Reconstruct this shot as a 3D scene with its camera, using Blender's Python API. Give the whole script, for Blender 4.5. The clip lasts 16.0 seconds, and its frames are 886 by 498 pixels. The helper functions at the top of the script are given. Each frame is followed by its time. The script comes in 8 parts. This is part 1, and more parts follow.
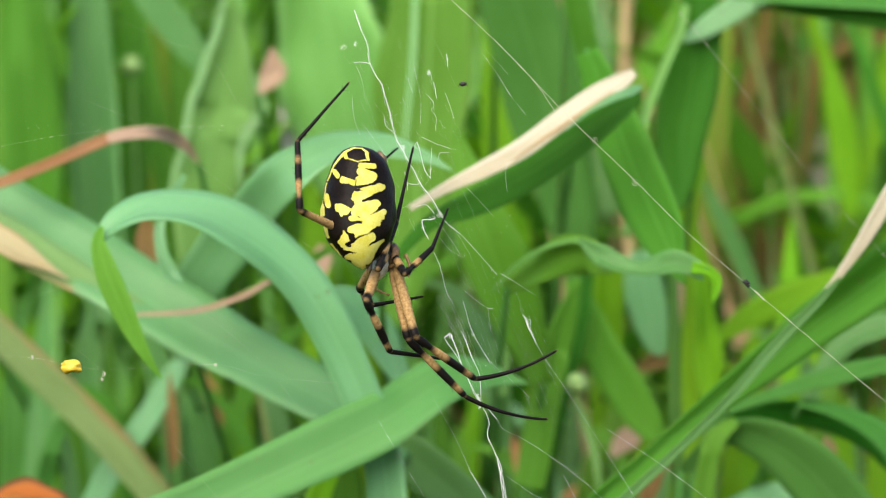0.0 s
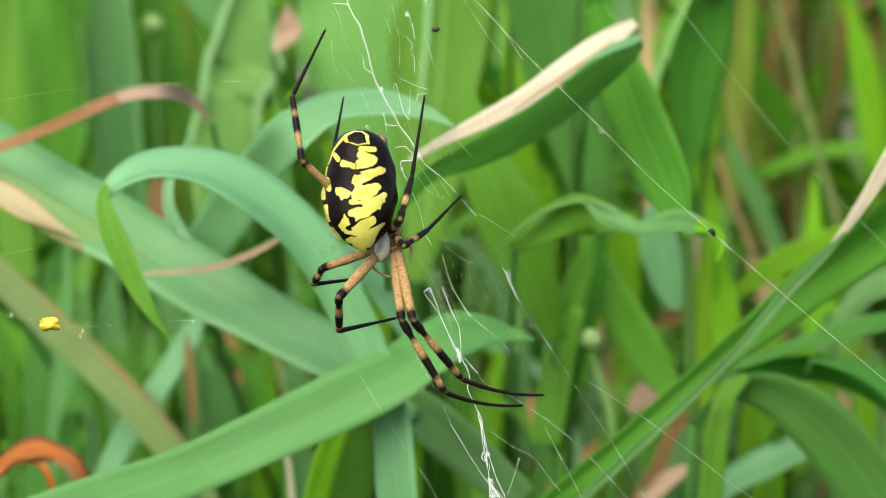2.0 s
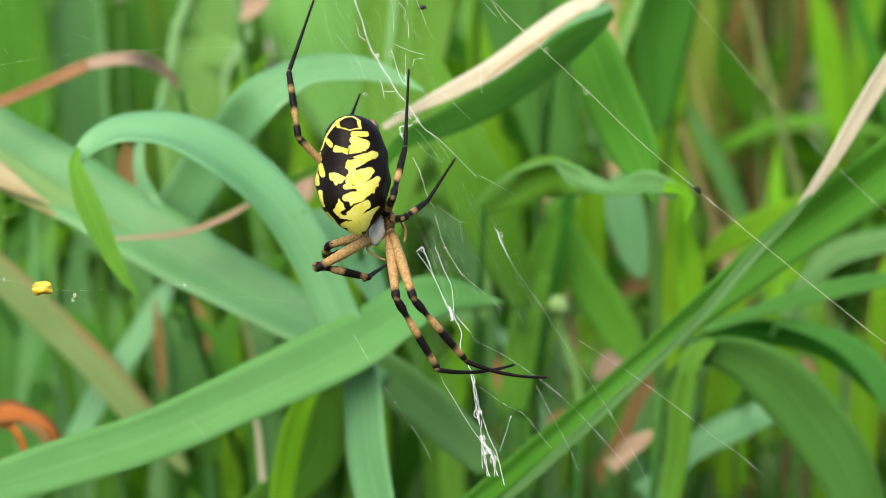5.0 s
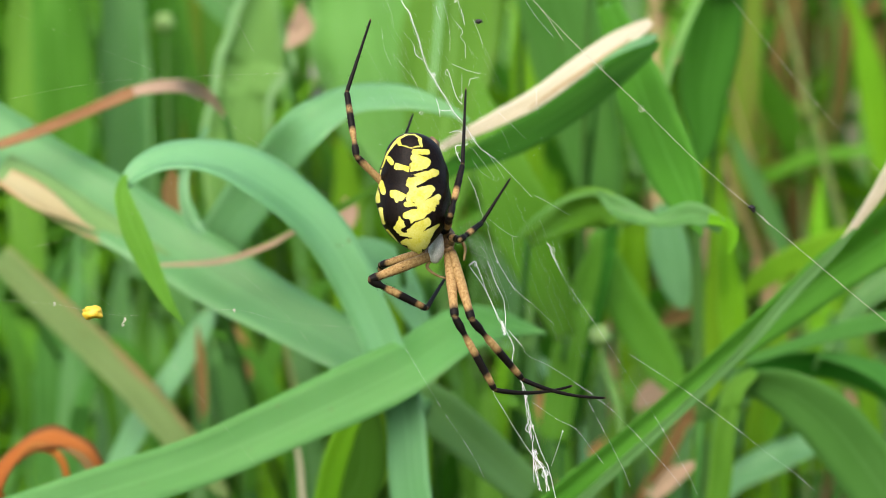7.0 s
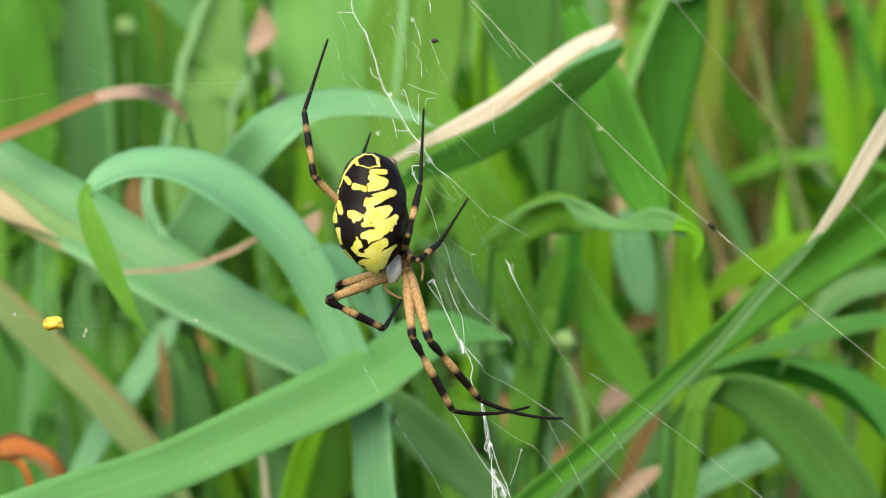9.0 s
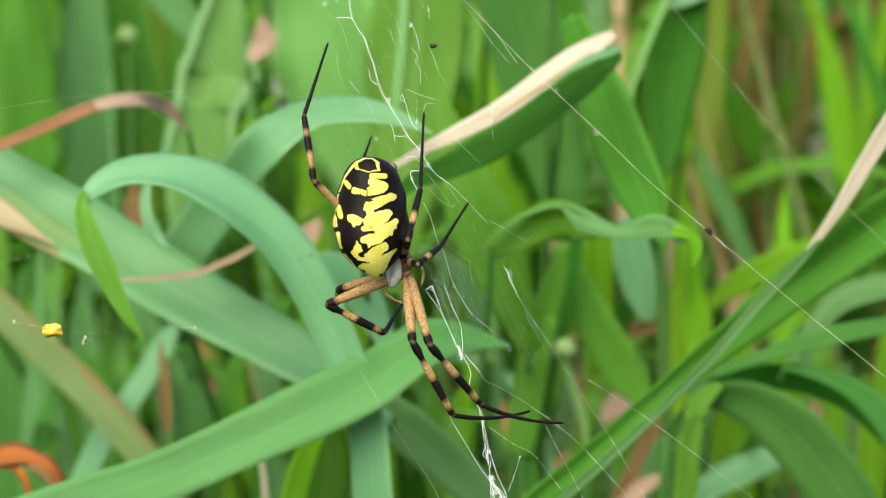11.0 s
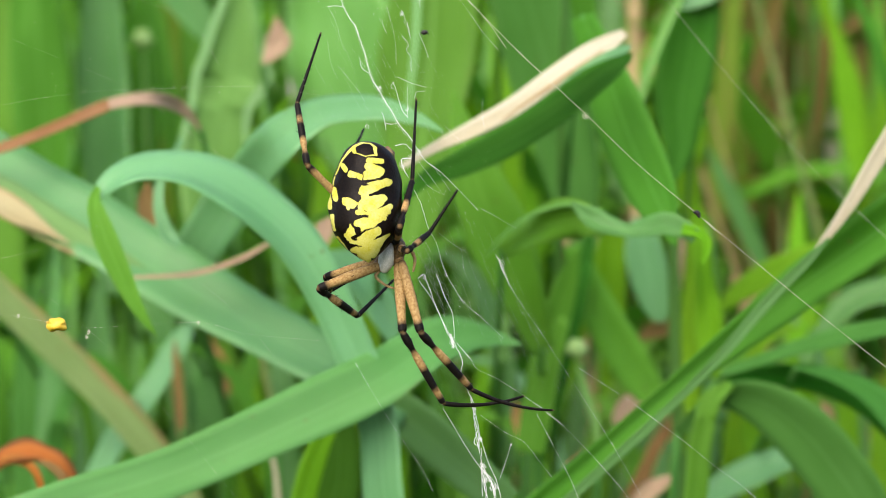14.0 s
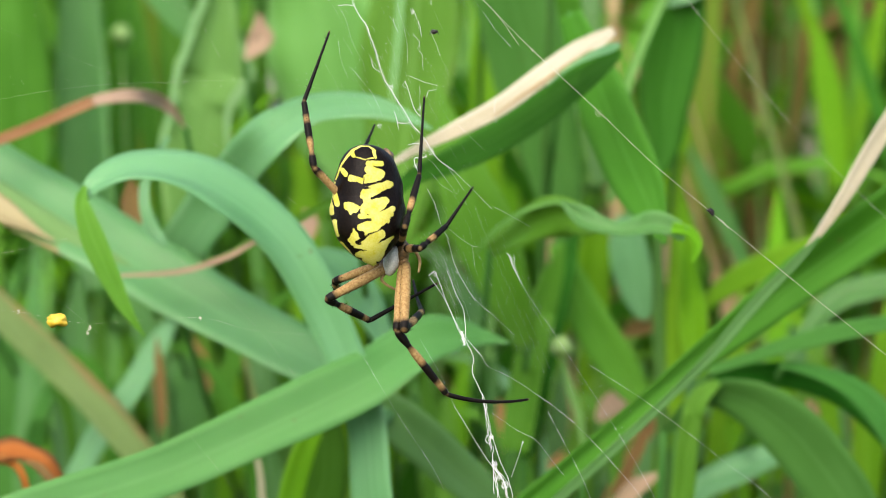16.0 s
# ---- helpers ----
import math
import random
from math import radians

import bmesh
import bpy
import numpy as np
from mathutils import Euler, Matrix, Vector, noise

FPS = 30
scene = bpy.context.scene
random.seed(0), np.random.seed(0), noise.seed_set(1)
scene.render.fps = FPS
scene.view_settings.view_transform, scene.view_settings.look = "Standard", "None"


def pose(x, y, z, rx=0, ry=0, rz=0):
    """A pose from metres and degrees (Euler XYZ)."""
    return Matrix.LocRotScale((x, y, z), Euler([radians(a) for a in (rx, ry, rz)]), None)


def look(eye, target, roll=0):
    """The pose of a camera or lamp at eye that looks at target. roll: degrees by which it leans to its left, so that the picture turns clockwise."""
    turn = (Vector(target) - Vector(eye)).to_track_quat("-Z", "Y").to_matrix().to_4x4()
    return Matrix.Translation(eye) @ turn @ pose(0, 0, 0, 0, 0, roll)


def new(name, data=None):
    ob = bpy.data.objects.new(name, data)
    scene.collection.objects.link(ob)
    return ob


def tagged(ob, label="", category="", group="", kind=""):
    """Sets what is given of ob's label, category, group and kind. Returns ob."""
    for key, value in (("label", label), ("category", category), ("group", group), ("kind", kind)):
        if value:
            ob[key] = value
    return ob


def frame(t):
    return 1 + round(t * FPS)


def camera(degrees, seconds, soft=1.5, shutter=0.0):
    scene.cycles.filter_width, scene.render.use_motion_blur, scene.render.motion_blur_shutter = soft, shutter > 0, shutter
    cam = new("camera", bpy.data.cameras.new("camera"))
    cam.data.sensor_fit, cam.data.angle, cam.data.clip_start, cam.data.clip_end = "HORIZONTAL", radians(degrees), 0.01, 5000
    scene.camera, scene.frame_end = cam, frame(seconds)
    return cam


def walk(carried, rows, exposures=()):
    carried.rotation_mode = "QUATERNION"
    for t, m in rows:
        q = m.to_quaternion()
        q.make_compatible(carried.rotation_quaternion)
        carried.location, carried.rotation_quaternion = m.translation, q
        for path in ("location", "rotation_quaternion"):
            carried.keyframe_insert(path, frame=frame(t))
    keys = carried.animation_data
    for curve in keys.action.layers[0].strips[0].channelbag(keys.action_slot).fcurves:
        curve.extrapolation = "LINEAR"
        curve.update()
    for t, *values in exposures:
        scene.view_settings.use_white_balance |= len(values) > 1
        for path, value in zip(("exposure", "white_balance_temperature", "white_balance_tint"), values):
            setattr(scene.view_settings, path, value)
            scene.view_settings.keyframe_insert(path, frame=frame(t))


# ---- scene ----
cam = camera(20, 16.0, soft=0.6)
cam.data.dof.use_dof = True
cam.data.dof.focus_distance = 0.325
cam.data.dof.aperture_fstop = 26.0
walk(cam, [
    (0.0, look((-0.00596, -0.31755, 0.40252), (-0.00350, 0.0, 0.40511), 0.19)),
    (0.5, look((-0.00447, -0.31858, 0.40357), (-0.00200, 0.0, 0.40343), 0.22)),
    (1.0, look((-0.00544, -0.31803, 0.40238), (-0.00330, 0.0, 0.40292), -0.08)),
    (1.5, look((-0.00184, -0.31759, 0.40365), (-0.00229, 0.0, 0.40145), -0.10)),
    (2.0, look((0.00215, -0.31784, 0.40270), (-0.00249, 0.0, 0.39972), -0.19)),
    (2.5, look((0.00297, -0.32012, 0.40065), (-0.00140, 0.0, 0.40095), -0.28)),
    (3.0, look((0.00440, -0.32150, 0.39899), (-0.00193, 0.0, 0.40125), -0.28)),
    (3.5, look((0.00329, -0.32135, 0.39927), (0.00077, 0.0, 0.40223), -0.35)),
    (4.0, look((0.00247, -0.32062, 0.39903), (0.00057, 0.0, 0.39639), -0.48)),
    (4.2, look((0.00192, -0.32061, 0.39885), (0.00106, 0.0, 0.39439), -0.56)),
    (6.3, look((-0.00015, -0.32284, 0.39987), (-0.00061, 0.0, 0.39488), 0.39)),
    (6.5, look((0.00057, -0.32186, 0.39945), (-0.00340, 0.0, 0.39645), 0.19)),
    (7.0, look((-0.00068, -0.32177, 0.39990), (-0.00482, 0.0, 0.39826), 0.26)),
    (7.5, look((-0.00223, -0.32043, 0.40231), (-0.00548, 0.0, 0.39830), 0.47)),
    (8.0, look((-0.00266, -0.31916, 0.40370), (0.00091, 0.0, 0.39875), 0.29)),
    (8.5, look((-0.00142, -0.32026, 0.40053), (0.00240, 0.0, 0.39760), 0.09)),
    (8.7, look((-0.00142, -0.32026, 0.40053), (-0.00006, 0.0, 0.39854), 0.14)),
    (11.0, look((0.00000, -0.32000, 0.40000), (0.00000, 0.0, 0.40000), -0.00)),
    (11.5, look((-0.00093, -0.31904, 0.40092), (-0.00011, 0.0, 0.39994), 0.01)),
    (12.0, look((0.00006, -0.31876, 0.40093), (0.00094, 0.0, 0.39940), -0.08)),
    (12.5, look((0.00088, -0.31879, 0.40014), (0.00008, 0.0, 0.39885), -0.02)),
    (13.0, look((0.00053, -0.31995, 0.39884), (0.00041, 0.0, 0.39882), 0.09)),
    (13.5, look((0.00164, -0.32112, 0.39796), (0.00033, 0.0, 0.39867), 0.11)),
    (14.0, look((0.00160, -0.32171, 0.39725), (-0.00105, 0.0, 0.39910), 0.15)),
    (14.5, look((0.00070, -0.32193, 0.39710), (-0.00173, 0.0, 0.39934), 0.12)),
    (15.0, look((-0.00117, -0.32166, 0.39768), (-0.00206, 0.0, 0.39973), 0.24)),
    (15.5, look((-0.00310, -0.32092, 0.39810), (-0.00168, 0.0, 0.39983), 0.21)),
    (16.0, look((-0.00281, -0.31984, 0.39820), (-0.00054, 0.0, 0.39910), 0.17)),
], exposures=[(0.0, 1.31, 6950, 12), (16.0, 1.31, 6950, 12)])

# ---------- light: bright hazy sky, soft high sun
world = bpy.data.worlds.new("sky")
scene.world = world
world.use_nodes = True
wn = world.node_tree.nodes
sky = wn.new("ShaderNodeTexSky")
sky.sky_type = "NISHITA"
sky.sun_disc = False
sky.sun_elevation = radians(58)
sky.sun_rotation = radians(200)
sky.dust_density = 3.0
world.node_tree.links.new(sky.outputs[0], wn["Background"].inputs[0])
wn["Background"].inputs[1].default_value = 0.15
sun = new("sun", bpy.data.lights.new("sun", "SUN"))
sun.data.energy = 1.35
sun.data.angle = radians(45)
sun.data.color = (1.0, 0.95, 0.86)
sun.matrix_world = look((-0.8, -1.9, 1.45), (0, 0, 0.3))


# ---------- materials
def shader(name):
    m = bpy.data.materials.new(name)
    m.use_nodes = True
    return m, m.node_tree.nodes, m.node_tree.links, m.node_tree.nodes["Principled BSDF"]


def mixc(nodes, links, fac, a, b, mode="MIX"):
    n = nodes.new("ShaderNodeMix")
    n.data_type = "RGBA"
    n.blend_type = mode
    for i, v in ((0, fac), (6, a), (7, b)):
        if hasattr(v, "links"):
            links.new(v, n.inputs[i])
        else:
            n.inputs[i].default_value = v if i == 0 else (*v, 1)
    return n.outputs[2]


def maths(nodes, links, op, a, b=0.0, c=None):
    n = nodes.new("ShaderNodeMath")
    n.operation = op
    for i, v in enumerate((a, b) if c is None else (a, b, c)):
        if hasattr(v, "links"):
            links.new(v, n.inputs[i])
        else:
            n.inputs[i].default_value = v
    return n.outputs[0]


def noise_tex(nodes, links, vec, scale, detail=3.0, rough=0.55):
    n = nodes.new("ShaderNodeTexNoise")
    n.inputs["Scale"].default_value = scale
    n.inputs["Detail"].default_value = detail
    n.inputs["Roughness"].default_value = rough
    links.new(vec, n.inputs["Vector"])
    return n.outputs["Fac"]


def stretch(nodes, links, vec, scale):
    n = nodes.new("ShaderNodeMapping")
    n.inputs["Scale"].default_value = scale
    links.new(vec, n.inputs["Vector"])
    return n.outputs[0]


def ramp(nodes, links, fac, stops):
    n = nodes.new("ShaderNodeValToRGB")
    links.new(fac, n.inputs[0])
    el = n.color_ramp.elements
    while len(el) < len(stops):
        el.new(0.5)
    for e, (p, c) in zip(el, stops):
        e.position = p
        e.color = (c, c, c, 1) if not hasattr(c, "__len__") else (*c, 1)
    return n.outputs[0]


def leaf_material(name, base, pale, dry, dryness=0.0, rib=0.25, rough=0.5, through_light=0.29, one_side=False, vein=0.24):
    """A leaf: lengthwise veins, pale midrib, mottling, dry margin; u runs across the leaf, v along it."""
    m, n, l, bsdf = shader(name)
    uv = n.new("ShaderNodeUVMap").outputs[0]
    obj = n.new("ShaderNodeTexCoord").outputs["Object"]
    info = n.new("ShaderNodeObjectInfo")
    sep = n.new("ShaderNodeSeparateXYZ")
    l.new(uv, sep.inputs[0])
    veins = noise_tex(n, l, stretch(n, l, uv, (34, 0.25, 1)), 1.0, 2.0)
    fine = noise_tex(n, l, stretch(n, l, uv, (120, 1.2, 1)), 1.0, 2.0)
    patch = noise_tex(n, l, obj, 55.0, 4.0)
    blot = noise_tex(n, l, obj, 420.0, 3.0)
    off = maths(n, l, "ABSOLUTE", maths(n, l, "SUBTRACT", sep.outputs[0], 0.5))
    col = mixc(n, l, ramp(n, l, patch, [(0.3, 0.0), (0.7, 1.0)]), base, pale)
    dark = tuple(0.62 * c for c in base)
    col = mixc(n, l, ramp(n, l, veins, [(0.40, vein), (0.62, 0.0)]), col, dark)
    col = mixc(n, l, ramp(n, l, fine, [(0.45, 0.12), (0.6, 0.0)]), col, dark)
    drift = noise_tex(n, l, stretch(n, l, uv, (1.6, 0.35, 1)), 1.0, 3.0)
    col = mixc(n, l, ramp(n, l, drift, [(0.35, 0.0), (0.68, 0.45)]), col, tuple(min(0.8, 1.25 * c + 0.02) for c in pale))
    # paler edges: bright rim of light through the leaf, put into the colour
    col = mixc(n, l, ramp(n, l, off, [(0.40, 0.0), (0.5, 0.35)]), col, tuple(min(0.8, 1.3 * c + 0.03) for c in pale))
    light = tuple(min(0.85, 1.5 * c + 0.05) for c in pale)
    col = mixc(n, l, maths(n, l, "MULTIPLY", ramp(n, l, off, [(0.0, 1.0), (0.035, 0.0)]), rib), col, light)
    rim = maths(n, l, "SUBTRACT", sep.outputs[0], 0.5) if one_side else off
    edge = maths(n, l, "MULTIPLY_ADD", rim, 1.04, maths(n, l, "MULTIPLY", patch, 0.56))
    lo = 1.25 - 0.9 * dryness
    col = mixc(n, l, ramp(n, l, edge, [(0.80 * lo - 0.16, 0.0), (0.80 * lo + 0.02, 0.9)]), col, dry)
    specks = ramp(n, l, blot, [(0.70, 0.0), (0.76, 0.5)])
    col = mixc(n, l, specks, col, tuple(0.5 * c for c in dry))
    hsv = n.new("ShaderNodeHueSaturation")
    l.new(col, hsv.inputs["Color"])
    l.new(maths(n, l, "MULTIPLY_ADD", info.outputs["Random"], 0.016, 0.495), hsv.inputs["Hue"])
    l.new(maths(n, l, "MULTIPLY_ADD", info.outputs["Random"], 0.3, 0.85), hsv.inputs["Value"])
    l.new(hsv.outputs[0], bsdf.inputs["Base Color"])
    bsdf.inputs["Roughness"].default_value = rough
    bsdf.inputs["Specular IOR Level"].default_value = 0.5 if rough < 0.42 else 0.34 if rough < 0.47 else 0.12 if rough < 0.56 else 0.05
    bump = n.new("ShaderNodeBump")
    bump.inputs["Strength"].default_value = 0.35
    bump.inputs["Distance"].default_value = 0.0003
    l.new(maths(n, l, "ADD", veins, maths(n, l, "MULTIPLY", fine, 0.4)), bump.inputs["Height"])
    l.new(bump.outputs[0], bsdf.inputs["Normal"])
    tr = n.new("ShaderNodeBsdfTranslucent")
    sun_col = mixc(n, l, 0.5, hsv.outputs[0], (base[0] * 1.7, base[1] * 1.7, base[2] * 0.5))
    l.new(sun_col, tr.inputs["Color"])
    mx = n.new("ShaderNodeMixShader")
    mx.inputs[0].default_value = through_light
    l.new(bsdf.outputs[0], mx.inputs[1])
    l.new(tr.outputs[0], mx.inputs[2])
    l.new(mx.outputs[0], n["Material Output"].inputs[0])
    return m


BROWN = (0.20, 0.12, 0.045)
LEAF_BLUE = leaf_material("blue_green_leaf", (0.067, 0.204, 0.037), (0.086, 0.241, 0.054), BROWN, 0.0, 0.14, 0.45)
# paler, bluer green: sky sheen on the blades is put into the colour
LEAF_PALE = leaf_material("pale_sheen_leaf", (0.112, 0.308, 0.106), (0.145, 0.362, 0.142), BROWN, 0.0, 0.22, 0.36)
LEAF_HAZE = leaf_material("hazy_green_leaf", (0.100, 0.280, 0.084), (0.130, 0.330, 0.114), BROWN, 0.0, 0.22, 0.40)
LEAF_SOFT = leaf_material("soft_green_leaf", (0.125, 0.335, 0.115), (0.16, 0.385, 0.15), BROWN, 0.0, 0.2, 0.40, 0.36)
LEAF_MID = leaf_material("mid_green_leaf", (0.082, 0.242, 0.015), (0.112, 0.29, 0.026), BROWN, 0.0, 0.2, 0.48)
# yellow-green, also the brighter copy with sunlight put into the leaf colour
LEAF_LIT = leaf_material("sunlit_yellow_green_leaf", (0.100, 0.278, 0.007), (0.138, 0.33, 0.011), BROWN, 0.0, 0.2, 0.6, 0.25)
# dark green, also the copy with the tuft's shade put into the colour
LEAF_DARK = leaf_material("dark_and_shaded_leaf", (0.043, 0.160, 0.010), (0.066, 0.210, 0.018), BROWN, 0.0, 0.25, 0.58)
# deep green; on leaf undersides it carries their shade in the colour
LEAF_DEEP = leaf_material("deep_and_shaded_leaf", (0.022, 0.138, 0.008), (0.036, 0.178, 0.014), BROWN, 0.0, 0.2, 0.6, 0.22)
KHAKI_LEAF = leaf_material("khaki_leaf", (0.100, 0.198, 0.012), (0.140, 0.232, 0.025), (0.17, 0.12, 0.03), 0.2, 0.2, 0.6, 0.25)
KHAKI_DRY = leaf_material("khaki_dry_stalk", (0.10, 0.078, 0.016), (0.155, 0.125, 0.032), (0.09, 0.05, 0.015), 0.2, 0.1, 0.65, 0.15)
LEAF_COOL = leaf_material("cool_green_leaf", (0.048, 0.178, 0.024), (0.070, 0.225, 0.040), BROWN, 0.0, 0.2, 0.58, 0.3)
MARGIN = leaf_material("pale_leaf_margin", (0.215, 0.44, 0.17), (0.27, 0.50, 0.22), BROWN, 0.0, 0.0, 0.55, 0.3)
LEAF_WEED = leaf_material("weed_leaf", (0.132, 0.335, 0.062), (0.172, 0.39, 0.098), (0.24, 0.47, 0.15), 0.25, 0.15, 0.55, 0.3)
LEAF_RIB = leaf_material("ribbed_leaf", (0.085, 0.245, 0.020), (0.112, 0.285, 0.034), BROWN, 0.0, 0.9, 0.55, 0.3)
LEAF_OLIVE = leaf_material("olive_leaf", (0.175, 0.28, 0.085), (0.235, 0.345, 0.12), (0.35, 0.21, 0.10), 0.34, 0.2, 0.55, 0.34, True)
STRAW = leaf_material("straw", (0.45, 0.395, 0.26), (0.66, 0.61, 0.47), (0.36, 0.36, 0.17), 0.12, 0.1, 0.6, 0.2, False, 0.6)
RUST = leaf_material("rust_leaf", (0.36, 0.105, 0.018), (0.46, 0.17, 0.04), (0.14, 0.075, 0.03), 0.4, 0.2, 0.6, 0.25)
DRY_BROWN = leaf_material("dry_brown_stalk", (0.155, 0.092, 0.030), (0.245, 0.155, 0.058), (0.12, 0.06, 0.03), 0.2, 0.1, 0.65, 0.15)
PINK_DRY = leaf_material("pinkish_dry_leaf", (0.40, 0.275, 0.175), (0.50, 0.37, 0.255), (0.32, 0.17, 0.09), 0.15, 0.1, 0.65, 0.2)
GREY_DRY = leaf_material("grey_dry_leaf", (0.30, 0.30, 0.27), (0.42, 0.41, 0.39), (0.28, 0.22, 0.14), 0.15, 0.1, 0.65, 0.15)
DULL_TAN = leaf_material("dull_tan_leaf", (0.33, 0.26, 0.13), (0.44, 0.38, 0.22), (0.36, 0.18, 0.08), 0.2, 0.1, 0.65, 0.2)
RUST_BROWN = leaf_material("rusty_brown_leaf", (0.24, 0.115, 0.045), (0.33, 0.20, 0.095), (0.30, 0.10, 0.035), 0.3, 0.1, 0.65, 0.2)
ORANGE_DRY = leaf_material("orange_dry_leaf", (0.42, 0.185, 0.07), (0.50, 0.275, 0.13), (0.26, 0.11, 0.05), 0.2, 0.1, 0.65, 0.2)
LEAF_FADING = leaf_material("fading_leaf", (0.150, 0.300, 0.085), (0.195, 0.36, 0.125), (0.40, 0.255, 0.13), 0.34, 0.1, 0.5, 0.25, True)
RUST_TAN = leaf_material("brown_dry_leaf", (0.30, 0.205, 0.09), (0.42, 0.33, 0.18), (0.30, 0.13, 0.05), 0.2, 0.1, 0.65, 0.2)
STALK = leaf_material("pale_stalk", (0.15, 0.37, 0.08), (0.20, 0.42, 0.12), BROWN, 0.0, 0.0, 0.5, 0.2)
STALK_DARK = leaf_material("dark_stalk", (0.05, 0.17, 0.03), (0.08, 0.22, 0.04), BROWN, 0.0, 0.0, 0.5, 0.15)


def plain(name, col, col2, scale, rough=0.6, spec=0.4, bump=0.3, dist=0.0001):
    m, n, l, bsdf = shader(name)
    obj = n.new("ShaderNodeTexCoord").outputs["Object"]
    big = noise_tex(n, l, obj, scale, 4.0)
    small = noise_tex(n, l, obj, scale * 7, 3.0)
    c = mixc(n, l, ramp(n, l, big, [(0.35, 0.0), (0.65, 1.0)]), col, col2)
    c = mixc(n, l, ramp(n, l, small, [(0.42, 0.4), (0.6, 0.0)]), c, tuple(0.55 * v for v in col))
    l.new(c, bsdf.inputs["Base Color"])
    bsdf.inputs["Roughness"].default_value = rough
    bsdf.inputs["Specular IOR Level"].default_value = spec
    b = n.new("ShaderNodeBump")
    b.inputs["Strength"].default_value = bump
    b.inputs["Distance"].default_value = dist
    l.new(small, b.inputs["Height"])
    l.new(b.outputs[0], bsdf.inputs["Normal"])
    return m


def two_tone(name, attr, low, high, low2, high2, scale, soft, rough, jag=0.0, spec=0.3):
    """Two colours told apart by a mesh attribute (negative: low, positive: high), each mottled."""
    m, n, l, bsdf = shader(name)
    obj = n.new("ShaderNodeTexCoord").outputs["Object"]
    at = n.new("ShaderNodeAttribute")
    at.attribute_name = attr
    big = noise_tex(n, l, obj, scale, 3.0)
    fine = noise_tex(n, l, obj, scale * 6, 3.0)
    v = maths(n, l, "ADD", at.outputs["Fac"], maths(n, l, "MULTIPLY", maths(n, l, "SUBTRACT", big, 0.5), jag))
    f = ramp(n, l, maths(n, l, "MULTIPLY_ADD", v, 0.5 / soft, 0.5), [(0.0, 0.0), (1.0, 1.0)])
    a = mixc(n, l, ramp(n, l, fine, [(0.35, 0.0), (0.68, 1.0)]), low, low2)
    b = mixc(n, l, ramp(n, l, maths(n, l, "MULTIPLY_ADD", fine, 0.4, maths(n, l, "MULTIPLY", big, 0.6)), [(0.3, 0.0), (0.7, 1.0)]), high, high2)
    l.new(mixc(n, l, f, a, b), bsdf.inputs["Base Color"])
    bsdf.inputs["Roughness"].default_value = rough
    bsdf.inputs["Specular IOR Level"].default_value = spec
    bp = n.new("ShaderNodeBump")
    bp.inputs["Strength"].default_value = 0.4
    bp.inputs["Distance"].default_value = 0.00008
    l.new(fine, bp.inputs["Height"])
    l.new(bp.outputs[0], bsdf.inputs["Normal"])
    return m


ABDOMEN = two_tone("abdomen_pattern", "pattern", (0.002, 0.0013, 0.0009), (0.46, 0.415, 0.014), (0.010, 0.006, 0.004), (0.60, 0.58, 0.19), 700, 0.5, 0.34, 0.9, 0.08)
LEG = two_tone("banded_leg", "tone", (0.262, 0.152, 0.056), (0.004, 0.0035, 0.003), (0.425, 0.278, 0.118), (0.012, 0.0095, 0.008), 520, 0.45, 0.45, 1.3, 0.08)
CARAPACE = plain("silvery_carapace", (0.58, 0.56, 0.50), (0.74, 0.72, 0.67), 900, 0.55)
TAN = plain("tan_cuticle", (0.17, 0.10, 0.035), (0.36, 0.24, 0.085), 1200, 0.5)
HIP = plain("mottled_brown_cuticle", (0.055, 0.030, 0.014), (0.30, 0.165, 0.06), 700, 0.45)
SPIN = plain("brown_spinneret", (0.07, 0.042, 0.02), (0.24, 0.16, 0.08), 900, 0.6)
BLACK = plain("black_hair", (0.012, 0.010, 0.009), (0.03, 0.025, 0.02), 1500, 0.5)
SILK = plain("white_silk", (0.80, 0.81, 0.80), (0.9, 0.9, 0.88), 2000, 0.4, 0.6, 0.0)
SILK_GREY = plain("greyish_silk", (0.50, 0.51, 0.37), (0.62, 0.62, 0.47), 2000, 0.4, 0.5, 0.0)
SILK_DULL = plain("dusty_silk", (0.42, 0.40, 0.30), (0.55, 0.52, 0.42), 2000, 0.5, 0.5, 0.0)
BUD_GREEN = plain("bud_green", (0.20, 0.36, 0.10), (0.30, 0.46, 0.17), 400, 0.6, 0.2)
PETAL = plain("yellow_petal", (0.70, 0.42, 0.02), (0.78, 0.56, 0.07), 900, 0.5)
SOIL = plain("soil_and_litter", (0.05, 0.06, 0.022), (0.085, 0.10, 0.036), 30, 0.9, 0.2, 0.6, 0.004)


